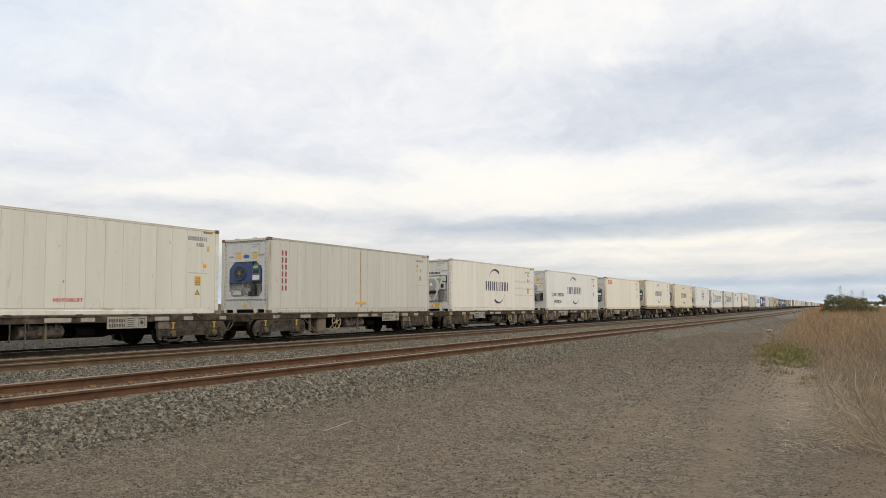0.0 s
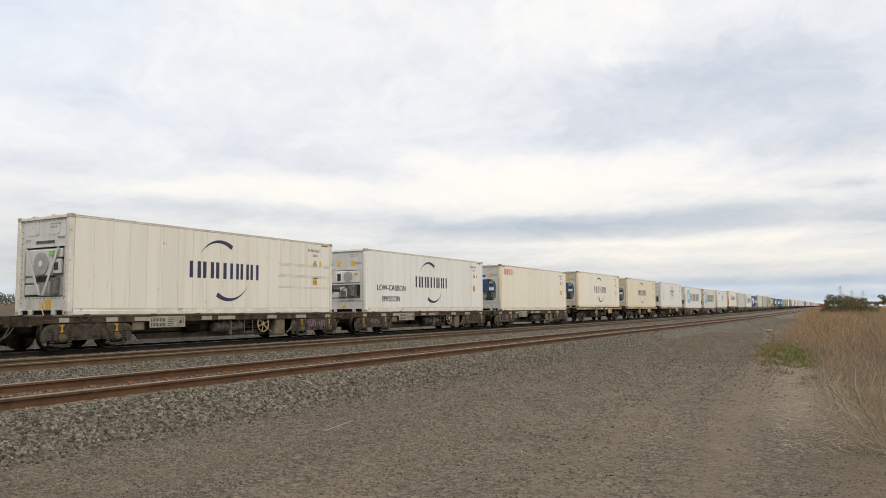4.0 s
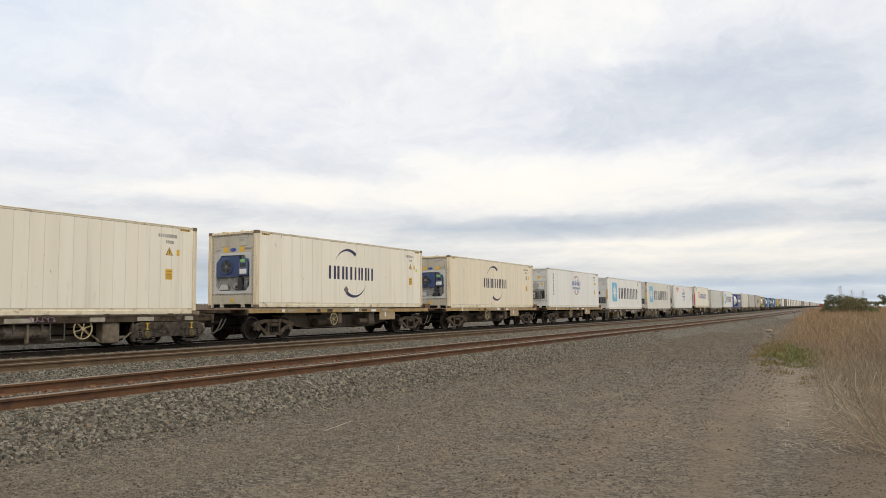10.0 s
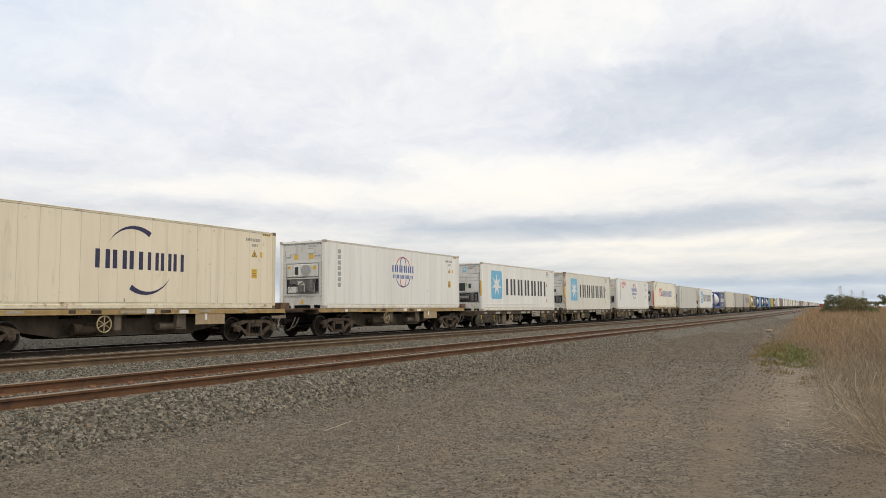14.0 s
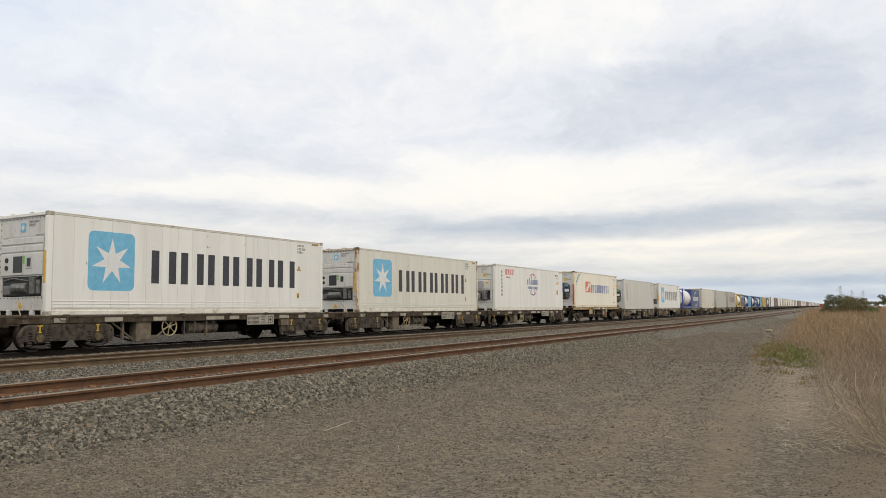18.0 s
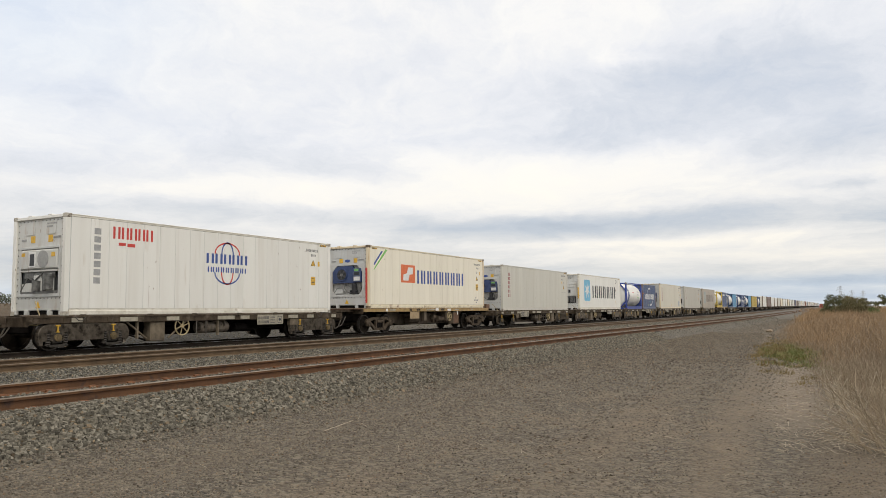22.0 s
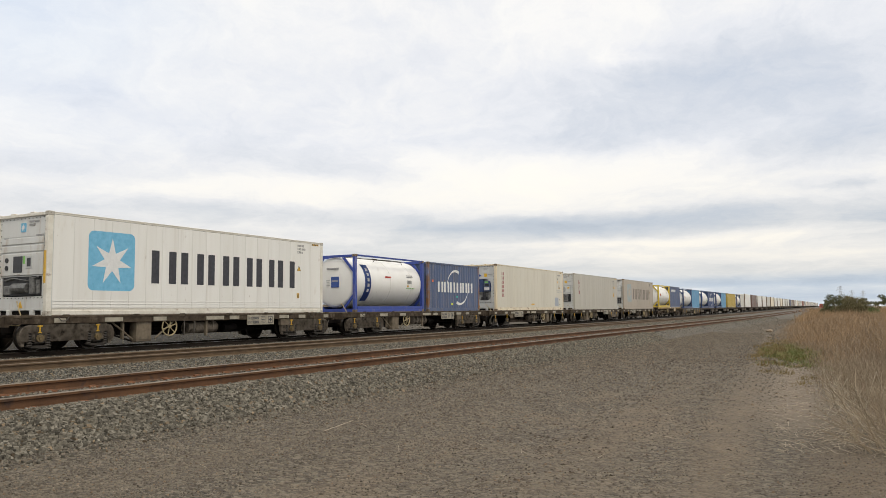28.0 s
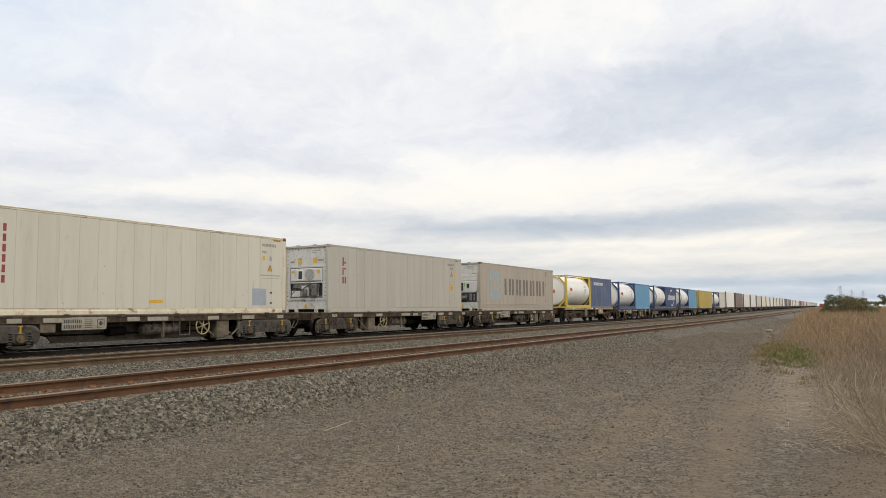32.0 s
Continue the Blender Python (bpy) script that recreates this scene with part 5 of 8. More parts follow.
    cy, cz, cw, ch = {"low": (h - 1.08, 0.95, 0.26, 0.32), "plain": (h - 1.65, 0.58, 0.14, 0.20), "usual": (h - 1.30, 1.12, 0.28, 0.34), "orange": (h - 1.12, 1.02, 0.28, 0.36), "column": (0, 0, 0, 0)}[style]
    if style != "column":
        plate = put(f"caution_plate|{style}", lambda bm: box(bm, HW - 0.02, HW - 0.008, cy, cy + cw, cz, cz + ch), DECAL_YELLOW, c)
        tagged(put(f"plate_lettering|{style}", lambda bm: [box(bm, HW - 0.02, HW - 0.006, cy + cw * 0.12, cy + cw * 0.88, cz + ch * f, cz + ch * f + 0.018) for f in (0.12, 0.30, 0.48, 0.76)], DECAL_BLACK, plate), kind="stuff")
    if style == "low":
        put("small_plate|low", lambda bm: box(bm, HW - 0.02, HW - 0.008, h - 0.56, h - 0.45, 2.12, 2.30), DECAL_YELLOW, c)
        put("orange_sticker|low", lambda bm: prism(bm, rounded(h - 0.72, h - 0.57, 1.55, 1.69, 0.06), HW - 0.02, HW - 0.008), DECAL_AMBER, c)
        tagged(put("fine_print|low", lambda bm: [box(bm, HW - 0.02, HW - 0.008, h - 1.35 + k * 0.09, h - 1.35 + k * 0.09 + 0.06, 1.36, 1.39) for k in range(9)], DECAL_GREY, c), kind="stuff")
    elif style == "column":
        put("small_plate|column", lambda bm: box(bm, HW - 0.02, HW - 0.008, h - 1.30, h - 1.17, 1.98, 2.14), DECAL_YELLOW, c)
        put("grey_plate|column", lambda bm: box(bm, HW - 0.02, HW - 0.008, h - 0.92, h - 0.81, 1.98, 2.14), DECAL_GREY, c)
        tagged(put("fine_print|column", lambda bm: [box(bm, HW - 0.02, HW - 0.008, h - 1.36 + k * 0.11, h - 1.36 + k * 0.11 + 0.075, 1.30, 1.325) for k in range(9)], DECAL_GREY, c), kind="stuff")
    elif style == "orange":
        put("small_plate|orange", lambda bm: box(bm, HW - 0.02, HW - 0.008, h - 0.66, h - 0.54, 1.92, 2.10), DECAL_YELLOW, c)
        put("grey_plate|orange", lambda bm: box(bm, HW - 0.02, HW - 0.008, h - 1.00, h - 0.90, 1.98, 2.12), DECAL_GREY, c)
        for k in (-1, 1):
            put(f"small_arc|orange{k}", lambda bm, k=k: prism(bm, crescent(h - 1.10, 0.46, 0.17, 60 if k > 0 else 240, 150 if k > 0 else 330, 0.035), HW - 0.02, HW - 0.008), DECAL_INK, c)
        tagged(put("small_word|orange", lambda bm: [box(bm, HW - 0.02, HW - 0.008, h - 1.33 + k * 0.06, h - 1.33 + k * 0.06 + 0.025, 0.42, 0.50) for k in range(9)], DECAL_INK, c), kind="stuff")
    elif style == "usual":
        put("small_plate|reefer", lambda bm: box(bm, HW - 0.02, HW - 0.008, h - 0.86, h - 0.74, 1.90, 2.10), DECAL_YELLOW, c)
    if marks:
        marks(c, -h)
    return c


def prism_x(bm, outline, y0, y1):
    """An outline of (x, z) pairs, given thickness from y0 to y1."""
    k0 = len(bm.verts)
    bm2 = bmesh.new()
    prism(bm2, outline, 0, 1)
    m = {}
    for v in bm2.verts:
        m[v] = bm.verts.new((v.co.y, y0 + (y1 - y0) * v.co.x, v.co.z))
    fs = [bm.faces.new([m[v] for v in f.verts]) for f in bm2.faces]
    bmesh.ops.recalc_face_normals(bm, faces=fs)
    bm2.free()


FX = HW - 0.010       # face of the near side panels


def m_arcs(c, o, y=4.40, z=1.22, ink=DECAL_INK):
    """Dark word between two swooshes."""
    decal("word_mark", c, ink, word_bars(o + y, o + y + 1.68, z, z + 0.56, 3) + word_bars(o + y + 1.86, o + y + 3.3, z, z + 0.56, 3), FX, "dark plain bars in place of a word mark")
    decal_outline("swoosh", c, ink, crescent(o + y + 1.40, z + 0.24, 1.10, 150, 58, 0.17), FX)
    decal_outline("swoosh", c, ink, crescent(o + y + 1.78, z + 0.32, 1.10, -30, -122, 0.17), FX)


def m_arcs_patched(c, o):
    m_arcs(c, o)
    decal_outline("diamond_placard", c, DECAL_WORN, [(o + 5.46, 0.78), (o + 5.63, 0.62), (o + 5.80, 0.78), (o + 5.63, 0.94)], FX + 0.005, "faded tan diamond placard")
    decal("green_sticker", c, DECAL_LIME, [(o + 11.53, o + 11.67, 1.78, 1.93)], FX)


def m_low_carbon(c, o):
    m_arcs(c, o)
    lettering("LOW-CARBON", 0.365, c, DECAL_BLACK, o + 0.90, 1.02, FX)
    lettering("EMISSION", 0.365, c, DECAL_BLACK, o + 1.30, 0.50, FX)


def m_star(c, o, sq=DECAL_SKY, ink=DECAL_BLACK, st=DECAL_WHITE):
    decal_outline("blue_square", c, sq, rounded(o + 1.26, o + 2.86, 0.72, 2.46, 0.18), FX, "sky blue rounded square with a white star")
    bm = bmesh.new()
    prism(bm, star(o + 2.06, 1.58, 0.70, 0.27), FX - 0.01, FX + 0.008)
    part("star", bm, st, c)
    decal("word_mark", c, ink, word_bars(o + 3.5, o + 10.4, 0.98, 2.02, 6), FX, "dark grey plain bars in place of a word mark")


def m_star_small(c, o):
    m_star(c, o)
    post_strips(c, o, DECAL_YELLOW, 0.90, 1.80)
    decal_outline_end(c, o)


def decal_outline_end(c, o):
    bm = bmesh.new()
    prism_x(bm, rounded(-0.10, 0.14, 2.36, 2.62, 0.03), -0.012, 0.004)
    ob = part("end_badge", bm, DECAL_SKY, c)
    ob.matrix_basis = pose(0, o + 0.06, 0)
    bm = bmesh.new()
    prism_x(bm, star(0.02, 2.49, 0.10, 0.04), -0.016, 0.004)
    ob = part("end_star", bm, DECAL_WHITE, c)
    ob.matrix_basis = pose(0, o + 0.06, 0)


def m_globe(c, o, column=True):
    y, z = o + 6.24, 1.72
    decal("word_mark", c, DECAL_BLUE, word_bars(y - 0.98, y + 0.98, z + 0.02, z + 0.36, 5), FX, "blue plain bars in place of a word mark")
    decal("lower_word_mark", c, DECAL_BLUE, word_bars(y - 0.92, y + 0.92, z - 0.28, z - 0.10, 8), FX)
    for nm, mat, z0, sg in (("globe_arc", DECAL_RED, z + 0.36, 1), ("globe_arc", DECAL_BLUE, z - 0.28, -1)):
        for r, hh in ((0.62, 0.42), (0.30, 0.44)):
            out, inn = [], []
            for k in range(13):
                a = math.pi * k / 12
                out.append((y + r * math.cos(a), z0 + sg * hh * math.sin(a)))
                inn.append((y + (r - 0.05) * math.cos(a), z0 + sg * (hh - 0.05) * math.sin(a)))
            decal_outline(nm, c, mat if r > 0.5 else (DECAL_BLUE if sg > 0 else DECAL_RED), out + inn[::-1], FX)
    if column:
        decal("upright_mark", c, DECAL_GREY, [(o + 0.92, o + 1.14, 2.36 - k * 0.24, 2.54 - k * 0.24) for k in range(7)], FX)


def m_red_word(c, o, y=0.57):
    decal("word_mark", c, DECAL_RED, word_bars(o + y, o + y + 1.45, 2.28, 2.64, 5), FX, "red plain bars in place of a word mark")


def m_globe_red(c, o):
    m_globe(c, o)
    m_red_word(c, o, 1.55)
    decal("small_red_mark", c, DECAL_RED, [(o + 1.75, o + 2.0, 2.08, 2.17), (o + 2.06, o + 2.34, 2.06, 2.16)], FX)


def m_column(c, o, ink=DECAL_MAROON):
    decal("upright_mark", c, ink, [r for k in range(6) for r in ((o + 0.88, o + 0.97, 2.22 - k * 0.27, 2.42 - k * 0.27), (o + 1.08, o + 1.17, 2.22 - k * 0.27, 2.42 - k * 0.27))], FX, "dark red upright column of plain bars")


def m_column_seam(c, o):
    o -= 0.15
    m_column(c, o)
    decal("rust_seam", c, OCHRE_RUST, [(o + 6.13, o + 6.20, 0.24, 2.72)], FX + 0.004)
    decal("orange_plate", c, DECAL_YELLOW, [(o + 5.78, o + 6.56, 0.36, 0.46)], FX + 0.006)


def m_column_patch(c, o):
    m_column(c, o)
    decal("orange_plate", c, DECAL_YELLOW, [(o + 5.75, o + 6.30, 0.36, 0.46)], FX)
    decal("blue_grey_patch", c, DECAL_PATCH, [(o + 10.35, o + 11.10, 0.30, 0.92)], FX)
    decal("small_mark", c, DECAL_BLACK, [(o + 11.30, o + 11.42, 0.74, 0.80), (o + 11.30, o + 11.42, 0.36, 0.42)], FX)
    decal("notice_line", c, DECAL_GREY, [(o + 10.75, o + 11.85, 1.40, 1.44)], FX)


def m_short_column(c, o):
    decal("upright_mark", c, DECAL_MAROON, [(o + 1.0, o + 1.10, 2.02, 2.38), (o + 1.14, o + 1.24, 2.1, 2.2), (o + 1.0, o + 1.24, 1.86, 1.92), (o + 1.0, o + 1.08, 1.62, 1.84), (o + 1.0, o + 1.10, 1.25, 1.54),
                                             (o + 1.16, o + 1.26, 1.25, 1.54)], FX)


def m_orange(c, o):
    post_strips(c, o, DECAL_RED, 0.25, 1.85)
    decal_outline("orange_square", c, DECAL_ORANGE, rounded(o + 2.82, o + 4.16, 1.26, 2.14, 0.02), FX, "orange square with a white stripe")
    bm = bmesh.new()
    prism(bm, [(o + 3.0, 1.36), (o + 3.5, 1.36), (o + 3.62, 1.66), (o + 3.92, 1.70), (o + 3.98, 2.02), (o + 3.5, 2.02), (o + 3.36, 1.72), (o + 3.06, 1.66)], FX - 0.01, FX + 0.008)
    part("stripe", bm, DECAL_WHITE, c)
    decal("word_mark", c, DECAL_BLUE, word_bars(o + 4.38, o + 9.45, 1.24, 1.92, 8), FX, "blue plain bars in place of a word mark")
    bm = bmesh.new()
    prism(bm, [(o + 0.36, 1.72), (o + 0.50, 1.78), (o + 1.62, 2.76), (o + 1.44, 2.78)], FX - 0.01, FX + 0.003)
    part("green_band", bm, DECAL_GREEN, c)
    bm = bmesh.new()
    prism(bm, [(o + 0.40, 2.0), (o + 0.52, 2.0), (o + 1.22, 2.66), (o + 1.08, 2.68)], FX - 0.01, FX + 0.003)
    part("blue_band", bm, DECAL_BLUE, c)


def m_no_forklift(c, o):
    lettering("NO FORKLIFT", 0.142, c, DECAL_RED, o + 6.05, 0.39, FX)


def m_grey_bands(c, o):
    m_arcs(c, o)
    for z in (0.98, 1.02, 1.40, 1.44, 1.48, 1.84, 1.88, 1.92):
        decal("grey_line", c, DECAL_FAINT, [(o + 8.8, o + 12.0, z, z + 0.017)], FX - 0.001)
    lettering("CAUTION", 0.066, c, DECAL_BLACK, o + 10.90, 1.385, FX + 0.004)


def sheet(bm, line, z0, z1):
    """A folded steel sheet standing on a zigzag line of (x, y)."""
    a = [bm.verts.new((x, y, z0)) for x, y in line]
    b_ = [bm.verts.new((x, y, z1)) for x, y in line]
    for k in range(len(line) - 1):
        bm.faces.new((a[k], a[k + 1], b_[k + 1], b_[k]))


def corrugated(L, H, col, post, label, marks=None):
    """A dry-freight steel box with upright corrugations."""
    c = thing("shipping_container", label, "shipping container", "containers on the freight train")
    h = L / 2
    box_frame(c, L, H, post, col, CASTING if post is not YELLOW else col)
    def side(bm, sx):
        n = int((L - 0.36) / 0.28)
        p = (L - 0.36) / n
        pts = []
        for k in range(n):
            y = -h + 0.18 + k * p
            pts += [(y, 0.0), (y + 0.08, 0.0), (y + 0.14, -0.030), (y + 0.22, -0.030)]
        pts.append((h - 0.18, 0.0))
        sheet(bm, [(sx * (HW - 0.016 + d), y) for y, d in pts], 0.16, H - 0.08)
    for sx in (1, -1):
        put(f"corrugated_side|{L}{H}{sx}", lambda bm, sx=sx: side(bm, sx), col, c)
    put(f"roof|{L}{H}", lambda bm: box(bm, -HW + 0.06, HW - 0.06, -h + 0.1, h - 0.1, H - 0.07, H - 0.03, 0.01), col, c)
    put(f"floor|{L}", lambda bm: box(bm, -HW + 0.06, HW - 0.06, -h + 0.1, h - 0.1, 0.03, 0.15), STEEL_DARK, c)
    def end(bm, sy):
        n = 9
        p = (2 * HW - 0.3) / n
        pts = []
        for k in range(n):
            x = -HW + 0.15 + k * p
            pts += [(x, 0.0), (x + 0.08, 0.0), (x + 0.13, -0.035), (x + 0.21, -0.035)]
        pts.append((HW - 0.15, 0.0))
        sheet(bm, [(x, sy * (h - 0.02 + d)) for x, d in pts], 0.14, H - 0.1)
    for sy in (-1, 1):
        put(f"end_wall|{L}{H}{sy}", lambda bm, sy=sy: end(bm, sy), col, c)
        put(f"end_header|{L}{H}{sy}", lambda bm, sy=sy: (box(bm, -HW + 0.16, HW - 0.16, *sorted((sy * h, sy * (h - 0.1))), H - 0.12, H - 0.02, 0.008), box(bm, -HW + 0.16, HW - 0.16, *sorted((sy * h, sy * (h - 0.1))), 0.02, 0.14, 0.008)), col, c)
    if marks:
        marks(c, -h)
    return c


def m_white_arcs(c, o):
    decal("word_mark", c, DECAL_WHITE, word_bars(o + 1.05, o + 3.0, 1.02, 1.58, 3) + word_bars(o + 3.2, o + 5.15, 1.02, 1.58, 3), HW - 0.012, "white plain bars in place of a word mark")
    decal_outline("swoosh", c, DECAL_WHITE, crescent(o + 3.1, 1.22, 1.05, 165, 68, 0.17), HW - 0.012)
    decal_outline("swoosh", c, DECAL_WHITE, crescent(o + 3.55, 1.38, 1.05, -15, -112, 0.17), HW - 0.012)


def m_white_stickers(c, o):
    m_white_arcs(c, o)
    for nm, mt, y, z in (("yellow_sticker", DECAL_LIME, 2.55, 0.34), ("teal_sticker", DECAL_TEAL, 3.15, 0.74), ("orange_sticker", DECAL_ORANGE, 0.42, 1.55)):
        decal(nm, c, mt, [(o + y, o + y + 0.16, z, z + 0.11)], HW - 0.010)


def m_white_word(c, o):
    decal("word_mark", c, DECAL_WHITE, word_bars(o + 0.8, o + 3.4, 1.95, 2.2, 7), HW - 0.012)


def tank_container(frame, label, badge):
    """A white tank in a 20-foot open frame."""
    c = thing("tank_container", label, "tank container", "containers on the freight train")
    L, H = 6.058, 2.591
    h = L / 2
    box_frame(c, L, H, frame, frame, CASTING if frame is FRAME_BLUE else frame)
    r, cz = 1.16, 1.36
    def shell(bm):
        half = [(h - 0.36, r), (h - 0.24, r - 0.006), (h - 0.14, 1.125), (h - 0.095, 1.07), (h - 0.075, 0.96), (h - 0.045, 0.70), (h - 0.025, 0.40), (h - 0.018, 0.05)]
        prof = [(-y_, q) for y_, q in half[::-1]] + half
        lathe(bm, prof, 40, "y")
        for v in bm.verts:
            v.co.z += cz
    put("tank|tank", shell, TANKSKIN, c, smooth=True)
    def bands(bm):
        lathe(bm, [(-0.03, r - 0.01), (-0.03, r + 0.008), (0.03, r + 0.008), (0.03, r - 0.01)], 40, "y")
        for v in bm.verts:
            v.co.z += cz
    for y in (-1.9, 0.0, 1.9):
        put("cladding_band|tank", bands, TANKSKIN, c, pose(0, y, 0))
    for sy in (-1, 1):
        def end(bm, sy=sy):
            y0, y1 = sorted((sy * h, sy * (h - 0.09)))
            box(bm, -HW + 0.16, HW - 0.16, y0, y1, H - 0.13, H - 0.02, 0.008)
            box(bm, -HW + 0.16, HW - 0.16, y0, y1, 0.02, 0.15, 0.008)
        put(f"end_frame|{sy}", end, frame, c)
        for ex in (-1, 1):
            for ez in (0, 1):
                def brace(bm, ex=ex, ez=ez, sy=sy):
                    z0 = 0.14 if ez == 0 else H - 0.14
                    d = 1 if ez == 0 else -1
                    y0, y1 = sorted((sy * (h - 0.01), sy * (h - 0.06)))
                    prism_x(bm, [(ex * (HW - 0.14), z0 + d * 0.50), (ex * (HW - 0.14), z0 + d * 0.66), (ex * (HW - 0.74), z0), (ex * (HW - 0.58), z0)], y0, y1)
                put(f"corner_brace|{sy}{ex}{ez}", brace, frame, c)
    put("side_beam|tank", lambda bm: [box(bm, *sorted((e * (HW - 0.075), e * (HW - 0.003))), -h + 0.178, h - 0.178, 0.15, 0.27, 0.008) for e in (-1, 1)], frame, c)
    put("spill_box|tank", lambda bm: [bars(bm, [(x, -0.75, 2.34), (x, -0.62, 2.47), (x, 0.4, 2.50), (x, 1.35, 2.50), (x, 1.75, 2.47), (x, 1.85, 2.30)], 0.016, 6) for x in (-0.62, 0.62)], STEEL, c)
    put("walkway|tank", lambda bm: [box(bm, x - 0.22, x + 0.22, -h + 0.3, h - 0.3, H - 0.06, H - 0.03) for x in (0.0,)], END_GREY, c)
    put("manhole|tank", lambda bm: lathe(bm, [(cz + r - 0.05, 0.3), (cz + r + 0.04, 0.3), (cz + r + 0.05, 0.26)], 16, "z"), STEEL, c)
    # a curved badge strip on the shell, and plain label bars
    def strip(bm, y0, y1, a0, a1, out=0.010):
        n = 10
        rows = []
        for k in range(n + 1):
            a = radians(a0 + (a1 - a0) * k / n)
            rows.append([bm.verts.new(((r + o_) * math.cos(a), y, cz + (r + o_) * math.sin(a))) for y in (y0, y1) for o_ in (out,)])
        fs = [bm.faces.new((rows[k][0], rows[k][1], rows[k + 1][1], rows[k + 1][0])) for k in range(n)]
        bmesh.ops.solidify(bm, geom=fs, thickness=0.004)
    if badge:
        b_ = put("badge_strip|tank", lambda bm: strip(bm, -h + 0.86, -h + 1.34, -46, 44), DECAL_BLUE, c, label="dark blue curved strip with plain white bars")
        for a_ in (-22, -10, 2, 14, 26):
            put(f"badge_bar|tank{a_}", lambda bm, a_=a_: strip(bm, -h + 1.04, -h + 1.20, a_, a_ + 7, 0.016), DECAL_WHITE, b_)
        put("end_badge|tank", lambda bm: prism_x(bm, [(-0.10, 1.12), (0.32, 1.12), (0.32, 1.60), (-0.10, 1.60)], -0.012, 0.01), DECAL_BLUE, c, pose(0, -h + 0.012, 0))
        put("end_bar|tank", lambda bm: (box(bm, -0.06, 0.28, -0.018, 0.0, 1.38, 1.44), [box(bm, -0.36 + k * 0.075, -0.31 + k * 0.075, -0.004, 0.04, 1.92, 2.0) for k in range(9)], [box(bm, -0.38, -0.16, -0.002, 0.04, z, z + 0.02) for z in (1.20, 1.28, 1.36, 1.44)]), DECAL_GREY, c, pose(0, -h + 0.012, 0))
        lettering("FOODSTUFF ONLY", 0.085, c, DECAL_GREEN, h - 1.62, cz - 0.24, r - 0.012)
        put("red_label|tank", lambda bm: strip(bm, -h + 2.55, -h + 3.05, 12, 16), DECAL_RED, c)
    else:
        put("orange_plate|tank", lambda bm: strip(bm, -h + 1.0, -h + 1.5, 0, 12), DECAL_ORANGE, c)
        put("end_plate|tank", lambda bm: prism_x(bm, [(-0.25, 1.20), (0.25, 1.20), (0.25, 1.46), (-0.25, 1.46)], -0.012, 0.01), DECAL_ORANGE, c, pose(0, -h + 0.024, 0))
    put("label_text|tank", lambda bm: [strip(bm, h - 1.55, h - (0.95 if a > 10 else 1.12), a, a + 1.8) for a in (1, 4, 7, 16, 20)], DECAL_GREY, c)
    put("yellow_label|tank", lambda bm: strip(bm, h - 1.55, h - 1.40, -7, -3), DECAL_YELLOW, c)
    return c


# ---------------------------------------------------------------- wagons
R_WHEEL = 0.42


def ring(bm, x0, x1, r0, r1, n=32):
    """A flat-sided ring round the x axis."""
    loops = [[bm.verts.new((x, r * math.cos(2 * math.pi * k / n), r * math.sin(2 * math.pi * k / n))) for k in range(n)] for x, r in ((x0, r0), (x0, r1), (x1, r1), (x1, r0))]
    for i in range(4):
        a, b_ = loops[i], loops[(i + 1) % 4]
        for k in range(n):
            bm.faces.new((a[k], a[(k + 1) % n], b_[(k + 1) % n], b_[k]))
    bmesh.ops.recalc_face_normals(bm, faces=bm.faces)


def wheelset(parent, y, key):
    def axle(bm):
        tube(bm, (-1.02, 0, 0), (1.02, 0, 0), 0.075, n=12)
        for e in (-1, 1):
            tube(bm, (e * 1.0, 0, 0), (e * 1.06, 0, 0), 0.10, 0.09, n=10)
    ws = put("wheelset|axle", axle, WHEEL, parent, pose(0, y, R_WHEEL))
    for e in (-1, 1):
        def wheel(bm, e=e):
            t0 = e * 0.685
            prof = [(t0, 0.12), (t0 + e * 0.03, 0.35), (t0 - e * 0.0, 0.36), (t0 - e * 0.0, 0.448), (t0 + e * 0.030, 0.448), (t0 + e * 0.038, 0.425), (t0 + e * 0.13, 0.418), (t0 + e * 0.135, 0.40),
                    (t0 + e * 0.125, 0.35), (t0 + e * 0.075, 0.32), (t0 + e * 0.085, 0.16), (t0 + e * 0.14, 0.12)]
            lathe(bm, prof, 28, "x")
            # two chalk-grey handling holes show that it turns
            for k in range(2):
                a = math.pi * k
                tube(bm, (t0 + e * 0.078, 0.24 * math.cos(a), 0.24 * math.sin(a)), (t0 + e * 0.088, 0.24 * math.cos(a), 0.24 * math.sin(a)), 0.035, n=8)
        put(f"wheel|{e}", wheel, WHEEL, ws)
        put(f"wheel_rim|{e}", lambda bm, e=e: ring(bm, e * 0.728, e * 0.826, 0.392, 0.4265), RIM, ws)
    return ws


